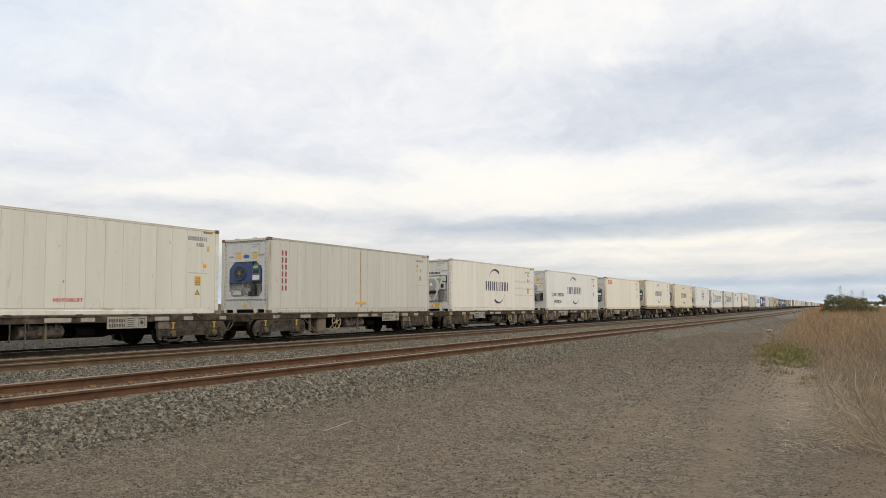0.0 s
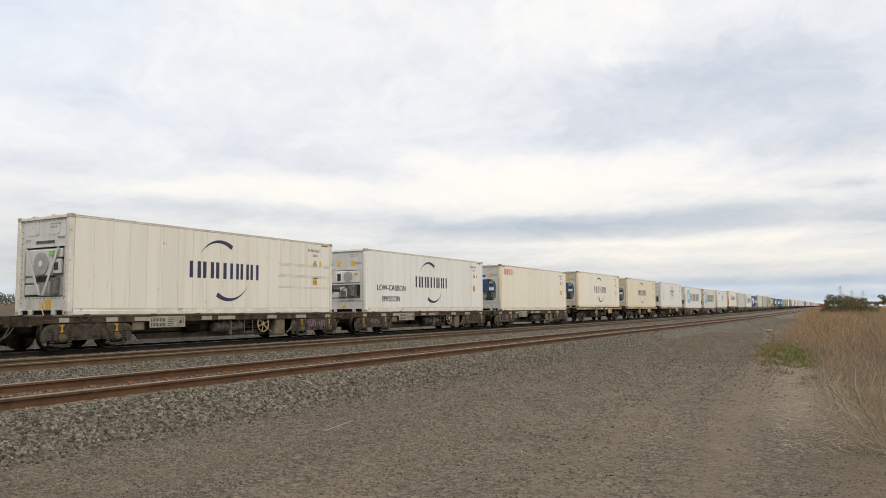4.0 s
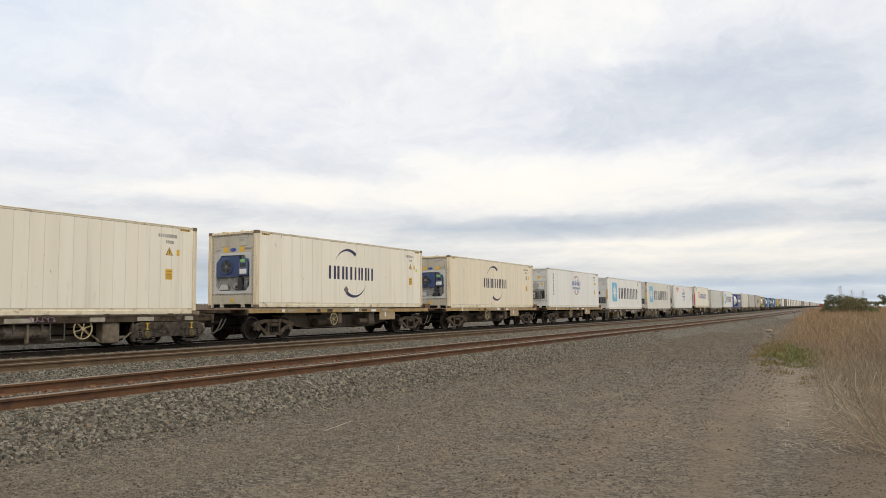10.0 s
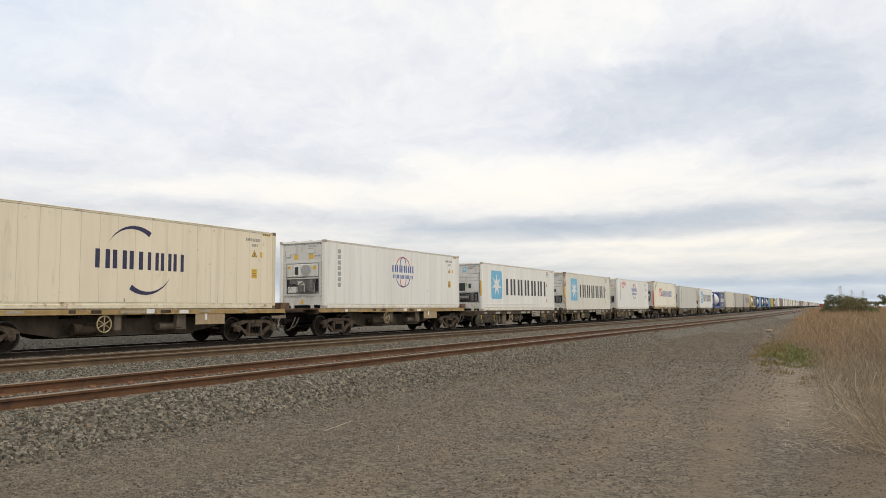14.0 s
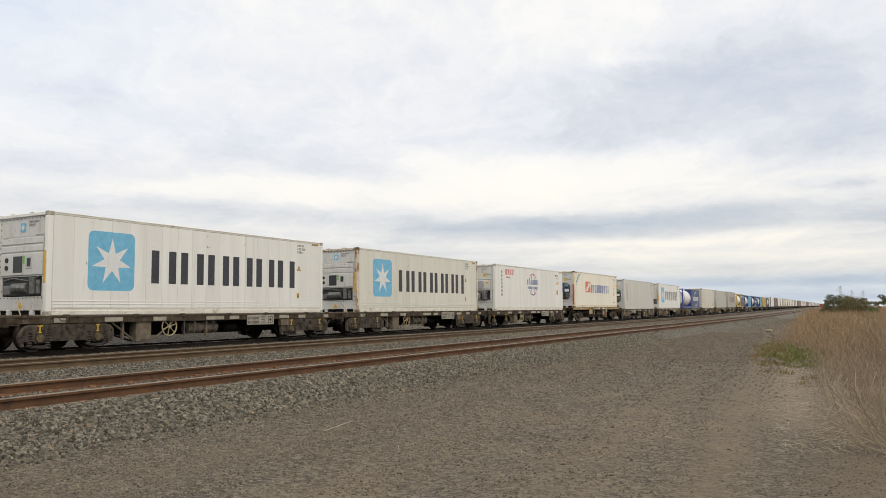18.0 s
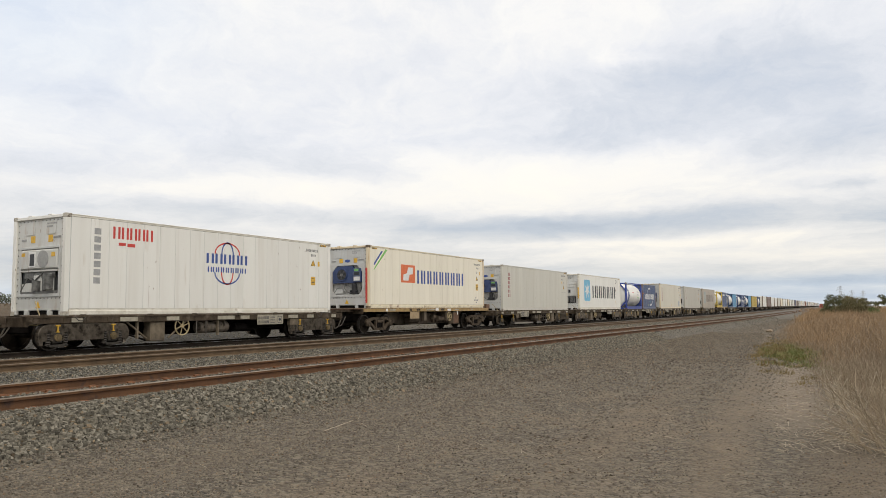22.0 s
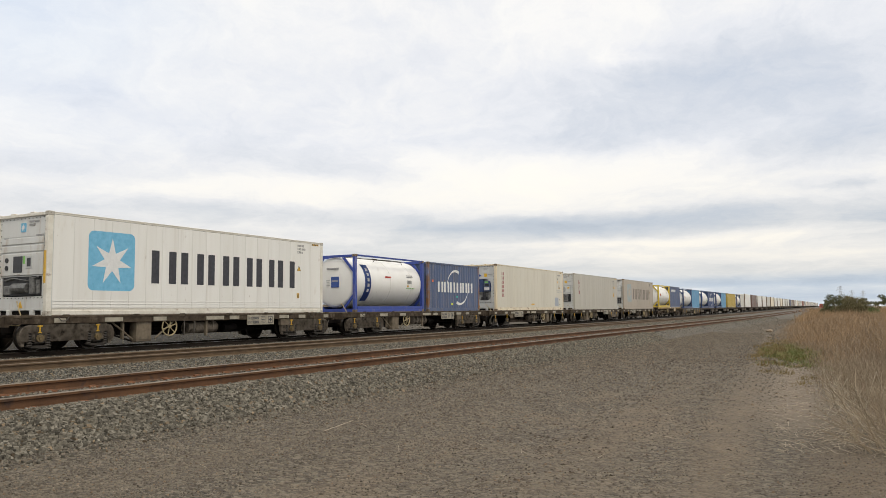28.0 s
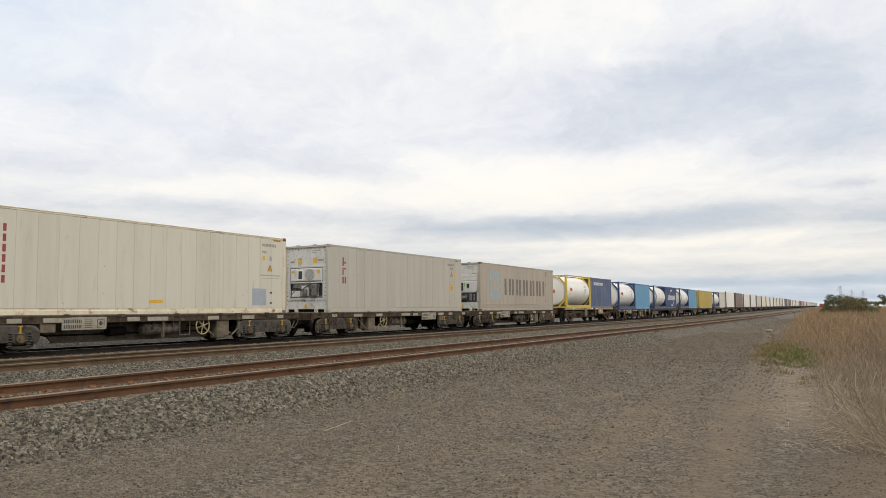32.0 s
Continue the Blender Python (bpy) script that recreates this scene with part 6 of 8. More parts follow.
def bogie_a(w, yc, tone=BOGIE):
    """Plate-sided bogie with a long dropped frame, axle boxes and yellow levers."""
    # the outer black plates are added to stand for shade behind the axle boxes
    b_ = put("bogie|a", lambda bm: (box(bm, -0.95, 0.95, -0.22, 0.22, 0.30, 0.62, 0.02), [box(bm, *sorted((e * 0.93, e * 1.05)), -0.3, 0.3, 0.40, 0.60, 0.02) for e in (-1, 1)], [box(bm, *sorted((e * 0.99, e * 1.02)), q * 0.90 - 0.42, q * 0.90 + 0.42, 0.16, 0.66) for e in (-1, 1) for q in (-1, 1)]), STEEL_DARK, w, pose(0, yc, 0))
    for e in (-1, 1):
        def side(bm, e=e):
            half = [(1.29, 0.14), (1.38, 0.16), (1.43, 0.32), (1.45, 0.48), (1.41, 0.60), (1.32, 0.69), (1.16, 0.73), (0.6, 0.735)]
            inner = [(0.24, 0.33), (0.38, 0.37), (0.52, 0.53), (0.64, 0.595), (1.10, 0.60), (1.22, 0.53), (1.27, 0.38)]
            out = [(-y, z) for y, z in half] + half[::-1] + inner[::-1] + [(-y, z) for y, z in inner]
            prism(bm, out, *sorted((e * 1.03, e * 1.12)))
            # rolled flange along the top, and a raised rim round the middle
            crest = out[2:14]
            prism(bm, crest + [(y, z - 0.05) for y, z in crest[::-1]], *sorted((e * 1.03, e * 1.165)))
            for y in (-0.18, 0.18):
                tube(bm, (e * 1.10, y, 0.46), (e * 1.14, y, 0.46), 0.05, n=8)
        put(f"side_frame|a{e}{tone.name}", side, tone, b_)
        put(f"frame_rim|a{e}", lambda bm, e=e: prism(bm, [(-0.64, 0.585), (-0.50, 0.50), (-0.37, 0.355), (-0.24, 0.315), (0.24, 0.315), (0.37, 0.355), (0.50, 0.50), (0.64, 0.585), (0.60, 0.61), (0.46, 0.54), (0.34, 0.40), (0.22, 0.36), (-0.22, 0.36), (-0.34, 0.40), (-0.46, 0.54), (-0.60, 0.61)], *sorted((e * 1.03, e * 1.155))), BOGIE_GREY, b_)
        for y in (-0.89, 0.89):
            def abox(bm, e=e):
                x0, x1 = sorted((e * 1.02, e * 1.17))
                box(bm, x0, x1, -0.15, 0.15, 0.20, 0.52, 0.03)
                prism(bm, [(-0.36, 0.15), (-0.20, 0.10), (0.20, 0.10), (0.36, 0.15), (0.30, 0.17), (-0.30, 0.17)], x0, x1)
            ab = put(f"axle_box|a{e}", abox, BOX_SHADE, b_, pose(0, y, 0))
            put(f"axle_cap|a{e}", lambda bm, e=e: (tube(bm, (e * 1.15, 0, 0.36), (e * 1.22, 0, 0.36), 0.105, n=16), tube(bm, (e * 1.22, 0, 0.36), (e * 1.24, 0, 0.36), 0.055, n=10)), CAP_BRASS, ab)
            for k in (-1, 1):
                put(f"coil_spring|a{e}{k}", lambda bm, e=e, k=k: (lathe(bm, [(0.13 + 0.034 * q, 0.090 if q % 2 else 0.060) for q in range(12)], 12, "z"), bmesh.ops.translate(bm, verts=bm.verts[:], vec=(e * 1.11, k * 0.26, 0))), BOX_SHADE, ab)
            def lever(bm, e=e):
                x0, x1 = sorted((e * 1.15, e * 1.19))
                box(bm, x0, x1, -0.022, 0.022, 0.50, 0.70, 0.006)
                box(bm, x0, x1, -0.07, 0.07, 0.67, 0.71, 0.006)
                box(bm, x0, x1, -0.05, 0.05, 0.50, 0.53, 0.006)
            put(f"yellow_lever|a{e}", lever, SPRING_YELLOW, b_, pose(0, y, 0))
    return b_


def bogie_b(w, yc):
    """Three-piece cast bogie: truss side frames with openings and a spring nest."""
    b_ = put("bogie|b", lambda bm: box(bm, -1.05, 1.05, -0.18, 0.18, 0.42, 0.72, 0.03), STEEL_DARK, w, pose(0, yc, 0))
    for e in (-1, 1):
        def side(bm, e=e):
            x0, x1 = sorted((e * 0.98, e * 1.10))
            top = [(-1.12, 0.50), (-1.10, 0.60), (-0.92, 0.66), (-0.55, 0.735), (0.55, 0.735), (0.92, 0.66), (1.10, 0.60), (1.12, 0.50), (0.80, 0.53), (0.50, 0.62), (-0.50, 0.62), (-0.80, 0.53)]
            prism(bm, top, x0, x1)
            for k in (-1, 1):
                prism(bm, [(k * 0.98, 0.58), (k * 0.78, 0.54), (k * 0.30, 0.20), (k * 0.46, 0.17)], x0, x1)
                prism(bm, [(k * 0.26, 0.20), (k * 0.36, 0.20), (k * 0.36, 0.66), (k * 0.26, 0.66)], x0, x1)
                box(bm, x0, x1 + 0.02 * e, k * 0.90 - 0.15, k * 0.90 + 0.15, 0.32, 0.56, 0.03)
                tube(bm, (e * 1.08, k * 0.90, 0.42), (e * 1.15, k * 0.90, 0.42), 0.115, n=14)
            prism(bm, [(-0.48, 0.14), (0.48, 0.14), (0.40, 0.25), (-0.40, 0.25)], x0, x1)
        put(f"side_frame|b{e}", side, BOGIE_CAST, b_)
        for k in (-1, 0, 1):
            put("spring|b", lambda bm: lathe(bm, [(0.24 + 0.021 * z, 0.066 if z % 2 else 0.048) for z in range(11)], 12, "z"), STEEL_DARK, b_, pose(e * 1.06, k * 0.16, 0))
        put(f"bolster_end|b{e}", lambda bm, e=e: box(bm, *sorted((e * 0.96, e * 1.14)), -0.24, 0.24, 0.47, 0.60, 0.02), BOGIE_CAST, b_)
    return b_


def coupler(w, y, d):
    def knuckle(bm):
        tube(bm, (0, y - d * 0.7, 0.62), (0, y - d * 0.12, 0.62), 0.08, n=10)
        box(bm, -0.14, 0.14, *sorted((y - d * 0.18, y + d * 0.02)), 0.48, 0.76, 0.04)
    put(f"coupler|{y}", knuckle, STEEL_DARK, w)
    for n_, (x, droop, r) in enumerate(((0.32, 0.50, 0.026), (0.52, 0.40, 0.020), (-0.30, 0.46, 0.026))):
        def hose(bm, x=x, droop=droop, r=r):
            pts = [Vector((x, y - d * 0.42, 0.78))]
            for k in range(1, 11):
                f = k / 10
                pts.append(Vector((x - 0.10 * f, y - d * 0.42 + d * 0.42 * f, 0.78 - droop * math.sin(math.pi * 0.5 * f) - 0.06 * math.sin(math.pi * f))))
            sweep(bm, pts, r, 7)
        put(f"brake_hose|{y}{n_}", hose, HOSE, w)


def board_marks(d, b0, bd):
    """Two rows of plain bars, a column of small print and a framed diamond."""
    def marks(bm):
        for z in (0.60, 0.75):
            for k in range(5):
                for q in (0.0, 0.055):
                    box(bm, 1.215, 1.226, b0 + 0.05 + k * 0.115 + q, b0 + 0.08 + k * 0.115 + q, z, z + 0.10)
        for z in (0.61, 0.67, 0.73, 0.79, 0.85):
            box(bm, 1.215, 1.225, b0 + 0.70, b0 + 0.94, z, z + 0.016)
        for u0, u1, z0, z1 in ((0, 0.24, 0.61, 0.625), (0, 0.24, 0.84, 0.855), (0, 0.016, 0.61, 0.855), (0.224, 0.24, 0.61, 0.855)):
            box(bm, 1.215, 1.226, b0 + 1.10 + u0, b0 + 1.10 + u1, z0, z1)
        prism(bm, [(b0 + 1.22 + 0.075 * math.cos(q), 0.732 + 0.075 * math.sin(q)) for q in (0, math.pi / 2, math.pi, 1.5 * math.pi)], 1.215, 1.226)
    tagged(put(f"board_lettering|a{d}", marks, DECAL_BLACK, bd), kind="stuff")


def wagon_a(flip, label, tone=BOGIE):
    """Skeletal container flat with plain steel sills. flip: -1 turns the fittings end for end."""
    d = flip
    w = thing("container_wagon", label, "freight wagon", "wagons of the freight train")
    deck = 0.965
    half = 7.06
    for e in (-1, 1):
        def sill(bm, e=e):
            x0, x1 = sorted((e * 1.10, e * 1.20))
            box(bm, x0, x1, -half, half, deck - 0.22, deck - 0.012, 0.01)
            box(bm, *sorted((e * 1.04, e * 1.215)), -half, half, deck - 0.055, deck - 0.006, 0.006)
            for y in (-6.6, -5.9, -5.2, -4.5, 4.5, 5.2, 5.9, 6.6):
                box(bm, *sorted((e * 1.19, e * 1.212)), y - 0.035, y + 0.035, deck - 0.16, deck - 0.05)
        put(f"side_sill|a{e}", sill, STEEL, w)
        for y in (-5.6, 5.3):
            put(f"step_grab|a{e}{y}", lambda bm, e=e, y=y: bars(bm, [(e * 1.225, y, deck - 0.03), (e * 1.235, y + 0.1, deck - 0.14), (e * 1.235, y + 0.24, deck - 0.14), (e * 1.225, y + 0.34, deck - 0.03)], 0.012, 6), HOSE, w)
    def spine(bm):
        box(bm, -0.28, 0.28, -half, half, 0.48, deck - 0.05, 0.02)
        prism(bm, [(-3.4, 0.50), (3.4, 0.50), (2.4, 0.30), (-2.4, 0.30)], -0.26, 0.26)
        for y in (-6.4, -5.2, -3.4, -1.7, 0, 1.7, 3.4, 5.2, 6.4):
            box(bm, -1.1, 1.1, y - 0.06, y + 0.06, deck - 0.20, deck - 0.04)
    put("centre_sill|a", spine, STEEL_DARK, w)
    for s_ in (-1, 1):
        put(f"headstock|a{s_}", lambda bm, s_=s_: (box(bm, -1.2, 1.2, *sorted((s_ * half, s_ * (half - 0.12))), deck - 0.30, deck - 0.02, 0.015), [box(bm, *sorted((e * 1.21, e * 1.225)), *sorted((s_ * (half - 0.03), s_ * (half - 0.20))), deck - 0.17, deck - 0.05) for e in (-1, 1)]), STEEL, w)
        coupler(w, s_ * 7.40, s_)
        bogie_a(w, s_ * 5.19, tone)
        for a in (-0.89, 0.89):
            wheelset(w, s_ * 5.19 + a, "a")
        for e in (-1, 1):
            put(f"container_lock|{s_}{e}", lambda bm, s_=s_, e=e: box(bm, *sorted((e * 0.98, e * 1.20)), s_ * 6.0 - 0.45, s_ * 6.0 + 0.1, deck - 0.008, deck - 0.002), STEEL, w)
    put("power_cable|a", lambda bm: bars(bm, [(0.72, -6.47, deck + 0.40), (0.90, -6.55, deck + 0.28), (1.06, -6.60, deck + 0.12), (1.16, -6.60, deck - 0.04), (1.17, -6.58, deck - 0.16), (1.08, -6.62, deck - 0.25), (0.9, -6.8, deck - 0.24)], 0.017, 6), HANDWHEEL, w, label="pale yellow power cable hanging at the end")
    X = 1.16
    def hand(bm):
        n = 20
        pts = [(X, d * -1.87 + 0.29 * math.cos(2 * math.pi * k / n), 0.58 + 0.29 * math.sin(2 * math.pi * k / n)) for k in range(n + 1)]
        bars(bm, pts, 0.022, 6)
        for k in range(3):
            a = math.pi * k / 3 + 0.3
            tube(bm, (X, d * -1.87 - 0.29 * math.cos(a), 0.58 - 0.29 * math.sin(a)), (X, d * -1.87 + 0.29 * math.cos(a), 0.58 + 0.29 * math.sin(a)), 0.016, n=6)
        tube(bm, (X - 0.03, d * -1.87, 0.58), (X + 0.03, d * -1.87, 0.58), 0.06, n=10)
    put(f"handbrake_wheel|a{d}", hand, HANDWHEEL, w, pose(0, 0.2, 0))
    put(f"handbrake_shaft|a{d}", lambda bm: tube(bm, (0.2, d * -1.87, 0.58), (X, d * -1.87, 0.58), 0.03, n=8), STEEL_DARK, w, pose(0, 0.2, 0))
    put(f"equipment_box|a{d}", lambda bm: (box(bm, 0.80, 1.14, *sorted((d * -3.12, d * -2.55)), 0.14, deck - 0.17, 0.02), box(bm, 1.14, 1.155, *sorted((d * -3.08, d * -2.60)), 0.2, deck - 0.24, 0.006)), BOX_GREY, w, pose(0, 0.2, 0))
    put(f"air_reservoir|a{d}", lambda bm: (tube(bm, (0.86, d * -0.95, 0.52), (0.86, d * 0.35, 0.52), 0.20, n=16), tube(bm, (0.86, d * 0.35, 0.52), (0.86, d * 0.43, 0.52), 0.20, 0.10, n=16),
                                           [box(bm, 0.64, 1.08, d * y - 0.03, d * y + 0.03, 0.50, deck - 0.1) for y in (-0.7, 0.1)]), BOGIE, w, pose(0, 0.2, 0), label="dusty brown air reservoir", smooth=False)
    put(f"step|a{d}", lambda bm: (bars(bm, [(1.18, d * -1.28, deck - 0.05), (1.18, d * -1.28, 0.30), (1.18, d * -0.86, 0.30), (1.18, d * -0.86, deck - 0.05)], 0.018, 6), box(bm, 1.0, 1.2, *sorted((d * -1.28, d * -0.86)), 0.28, 0.31)), HOSE, w, pose(0, 0.2, 0))
    b0 = 1.62 if d > 0 else -3.34
    bd = put(f"data_board|a{d}", lambda bm: box(bm, 1.19, 1.222, b0, b0 + 1.42, 0.555, deck - 0.05, 0.006), BOARD, w, pose(0, 0.2, 0), "grimy painted data board with plain dark bars")
    board_marks(d, b0, bd)
    if d < 0:
        put("belly_web|a", lambda bm: (prism(bm, [(-3.5, 0.74), (3.5, 0.74), (2.9, 0.20), (-2.9, 0.20)], 0.40, 0.46), box(bm, 0.36, 0.56, -2.9, 2.9, 0.18, 0.215)), STEEL_BELLY, w, label="grimy brown fishbelly web")
    put(f"valve_box|a{d}", lambda bm: box(bm, 1.02, 1.18, *sorted((d * 3.5, d * 3.95)), 0.50, deck - 0.17, 0.01), BOX_GREY, w, pose(0, 0.2, 0))
    for y, l in ((-5.9, 0.34), (-4.3, 0.62), (-2.55, 0.50), (-0.35, 0.80), (0.75, 0.45), (3.35, 0.55), (4.5, 0.40), (6.1, 0.30)):
        put(f"side_plate|a{d}{y}", lambda bm, y=y, l=l: box(bm, 1.195, 1.222, *sorted((d * y, d * (y + l))), deck - 0.19, deck - 0.065), BOARD, w, pose(0, 0.2, 0))
    for q in (-1, 1):
        put(f"strut|a{d}{q}", lambda bm, q=q: tube(bm, (1.12, d * (-2.83 + q * 0.42), 0.22), (1.12, d * (-2.83 + q * 1.15), deck - 0.22), 0.028, n=6), BOX_GREY, w, pose(0, 0.2, 0))
    for y in (-3.6, -0.25):
        put(f"hanger|a{d}{y}", lambda bm, y=y: box(bm, 1.05, 1.14, d * y - 0.03, d * y + 0.03, 0.24, deck - 0.2), BOX_GREY, w, pose(0, 0.2, 0))
    for y in (-6.55, -5.35, -3.0, -1.2, 0.9, 2.8, 5.15, 6.5):
        put("lashing_bracket|a", lambda bm: prism(bm, [(-0.16, deck - 0.05), (0.16, deck - 0.05), (0.09, deck + 0.035), (-0.09, deck + 0.035)], 1.205, 1.235), STEEL, w, pose(0, y, 0))
    put(f"brake_rigging|a{d}", lambda bm: (tube(bm, (0.5, -3.4, 0.40), (0.5, 3.4, 0.40), 0.025, n=6), tube(bm, (1.0, d * -4.0, 0.42), (0.9, d * -3.1, 0.16), 0.03, n=6), tube(bm, (0.7, d * 0.9, 0.48), (0.7, d * 1.5, 0.48), 0.14, n=12)), STEEL_DARK, w, pose(0, 0.2, 0))
    return w


def wagon_b(label, turned=False):
    """Container flat with a deep tan sill and cast bogies. turned: the brake gear is at the other end."""
    yb = 1.60 if turned else -1.43
    w = thing("container_wagon", label, "freight wagon", "wagons of the freight train")
    deck = 1.135
    half = 6.55
    for e in (-1, 1):
        def sill(bm, e=e):
            x0, x1 = sorted((e * 1.12, e * 1.22))
            box(bm, x0, x1, -half, half, deck - 0.15, deck - 0.008, 0.012)
            box(bm, *sorted((e * 1.06, e * 1.235)), -half, half, deck - 0.16, deck - 0.135, 0.004)
        put(f"side_sill|b{e}", sill, STEEL_TAN, w)
        for y, l in ((-4.4, 0.5), (-0.9, 0.9), (2.2, 0.5), (4.2, 0.3)):
            put(f"sill_mark|b{e}{y}", lambda bm, e=e, y=y, l=l: box(bm, *sorted((e * 1.21, e * 1.226)), y, y + l, deck - 0.11, deck - 0.04), BOARD, w)
        for y, l in ((-2.6, 0.22), (-1.9, 0.35), (0.6, 0.4)):
            put(f"grey_patch|b{e}{y}", lambda bm, e=e, y=y, l=l: box(bm, *sorted((e * 1.21, e * 1.2255)), y, y + l, deck - 0.125, deck - 0.02), STEEL, w)
    def spine(bm):
        box(bm, -0.30, 0.30, -half - 0.3, half + 0.3, 0.56, deck - 0.06, 0.02)
        prism(bm, [(-3.6, 0.56), (3.6, 0.56), (2.7, 0.30), (-2.7, 0.30)], -0.28, 0.28)
        for y in (-6.3, -4.6, -2.3, 0, 2.3, 4.6, 6.3):
            box(bm, -1.14, 1.14, y - 0.06, y + 0.06, deck - 0.26, deck - 0.05)
    put("centre_sill|b", spine, STEEL_DARK, w)
    put("fishbelly_web|b", lambda bm: (prism(bm, [(-4.5, deck - 0.18), (4.5, deck - 0.18), (4.2, 0.62), (2.6, 0.36), (-2.6, 0.36), (-4.2, 0.62)], 0.40, 0.46), box(bm, 0.36, 0.56, -2.6, 2.6, 0.34, 0.37)), STEEL_BELLY, w, label="grimy brown fishbelly web")
    for s_ in (-1, 1):
        put(f"end_platform|b{s_}", lambda bm, s_=s_: (box(bm, -1.12, 1.12, *sorted((s_ * (half - 0.12), s_ * (half + 0.40))), deck - 0.05, deck + (0.24 if s_ > 0 else 0.0), 0.02),), STEEL_RUST, w, label="rusty brown end platform")
    put("hanging_gear|b", lambda bm: (box(bm, 0.86, 1.12, 1.35, 1.75, 0.46, deck - 0.16, 0.02), tube(bm, (0.90, 0.75, 0.58), (0.90, 1.35, 0.58), 0.13, n=12)), STEEL_BELLY, w)
    put("hanging_bracket|b", lambda bm: box(bm, 0.98, 1.16, -1.05, -0.80, 0.50, deck - 0.16, 0.01), STEEL_BELLY, w)
    put("tag_plate|b", lambda bm: [box(bm, 1.222, 1.230, y, y + l, z0, z1) for y, l, z0, z1 in ((0.05, 0.30, deck - 0.13, deck + 0.0), (1.35, 0.38, deck - 0.15, deck - 0.03), (-4.75, 0.16, deck - 0.14, deck - 0.02), (2.45, 0.10, deck - 0.36, deck - 0.16))], DECAL_WHITE, w)
    for s_ in (-1, 1):
        put(f"headstock|b{s_}", lambda bm, s_=s_: (box(bm, -1.2, 1.2, *sorted((s_ * half, s_ * (half + 0.08))), deck - 0.24, deck - 0.02, 0.015), box(bm, -0.7, 0.7, *sorted((s_ * (half + 0.08), s_ * (half + 0.42))), deck - 0.16, deck - 0.05, 0.02)), STEEL, w)
        coupler(w, s_ * 7.40, s_)
        bogie_b(w, s_ * 5.05)
        for a in (-0.90, 0.90):
            wheelset(w, s_ * 5.05 + a, "b")
    X = 1.20
    def hand(bm):
        n = 18
        bars(bm, [(X, yb + 0.24 * math.cos(2 * math.pi * k / n), 0.70 + 0.24 * math.sin(2 * math.pi * k / n)) for k in range(n + 1)], 0.02, 6)
        for k in range(3):
            a = math.pi * k / 3 + 0.5
            tube(bm, (X, yb - 0.24 * math.cos(a), 0.70 - 0.24 * math.sin(a)), (X, yb + 0.24 * math.cos(a), 0.70 + 0.24 * math.sin(a)), 0.016, n=6)
        tube(bm, (0.3, yb, 0.70), (X, yb, 0.70), 0.03, n=8)
    put(f"handbrake_wheel|b{yb}", hand, HANDWHEEL, w)
    if turned:
        put("data_board|bt", lambda bm: box(bm, 1.19, 1.218, -2.53, -1.64, 0.62, deck - 0.17, 0.006), BOARD_TAN, w, label="pale tan data board")
        gear = put("gear_box|bt", lambda bm: box(bm, 0.86, 1.18, 2.08, 2.74, 0.28, deck - 0.17, 0.02), STEEL_BELLY, w, label="rusty brown gear box")
        put("lid|bt", lambda bm: box(bm, 1.18, 1.192, 2.12, 2.70, 0.33, deck - 0.25, 0.006), STEEL_RUST, gear)
        put("brake_valve|bt", lambda bm: (tube(bm, (1.0, 0.0, 0.68), (1.0, 0.30, 0.68), 0.14, n=14), box(bm, 0.94, 1.06, 0.08, 0.20, 0.40, 0.60, 0.01)), STEEL, w)
    else:
        put("data_board|b", lambda bm: box(bm, 1.19, 1.218, 2.05, 3.38, 0.62, deck - 0.16, 0.006), BOARD_TAN, w, label="pale tan data board")
    put("release_rod|b", lambda bm: bars(bm, [(1.18, 1.2, deck - 0.16), (1.18, 1.2, 0.55), (1.18, 1.5, 0.55)], 0.018, 6), STEEL, w)
    put("air_reservoir|b", lambda bm: tube(bm, (0.8, -2.2, 0.56), (0.8, -1.2, 0.56), 0.17, n=14), STEEL, w)
    put("brake_lever|b", lambda bm: tube(bm, (0.75, 3.2, 0.5), (0.5, 3.9, 0.42), 0.05, n=8), STEEL, w)
    return w


def wagon_far(label):
    """The same kind of flat, as far off as it stays."""
    w = thing("container_wagon", label, "freight wagon", "wagons of the freight train")
    for e in (-1, 1):
        put(f"side_sill|f{e}", lambda bm, e=e: box(bm, *sorted((e * 1.10, e * 1.20)), -6.95, 6.95, 0.76, 0.97, 0.01), STEEL, w)
    put("centre_sill|f", lambda bm: (box(bm, -0.3, 0.3, -7.35, 7.35, 0.46, 0.86), box(bm, 0.7, 1.1, -3.1, -2.5, 0.2, 0.76), box(bm, 1.16, 1.2, 1.6, 3.0, 0.45, 0.74)), STEEL_DARK, w)
    for s_ in (-1, 1):
        b_ = put("bogie|f", lambda bm: (box(bm, 1.0, 1.12, -1.35, 1.35, 0.36, 0.72, 0.03), box(bm, -1.12, -1.0, -1.35, 1.35, 0.36, 0.72, 0.03), box(bm, -1, 1, -0.2, 0.2, 0.35, 0.62)), BOGIE, w, pose(0, s_ * 5.28, 0))
        put("wheels|f", lambda bm: [tube(bm, (x0, y, 0.42), (x0 + 0.13, y, 0.42), 0.42, n=16) for x0 in (-0.82, 0.69) for y in (-0.89, 0.89)], WHEEL, b_)
    return w


# ---------------------------------------------------------------- the train
def travel(t):
    """Distance run since 16 s: the train gathers speed slowly."""
    q = t - 16.0
    return 6.8725 * q + 0.03948 * q ** 2 + 5.54e-5 * q ** 3 + 1.1e-7 * q ** 4 - 3.38e-7 * q ** 5


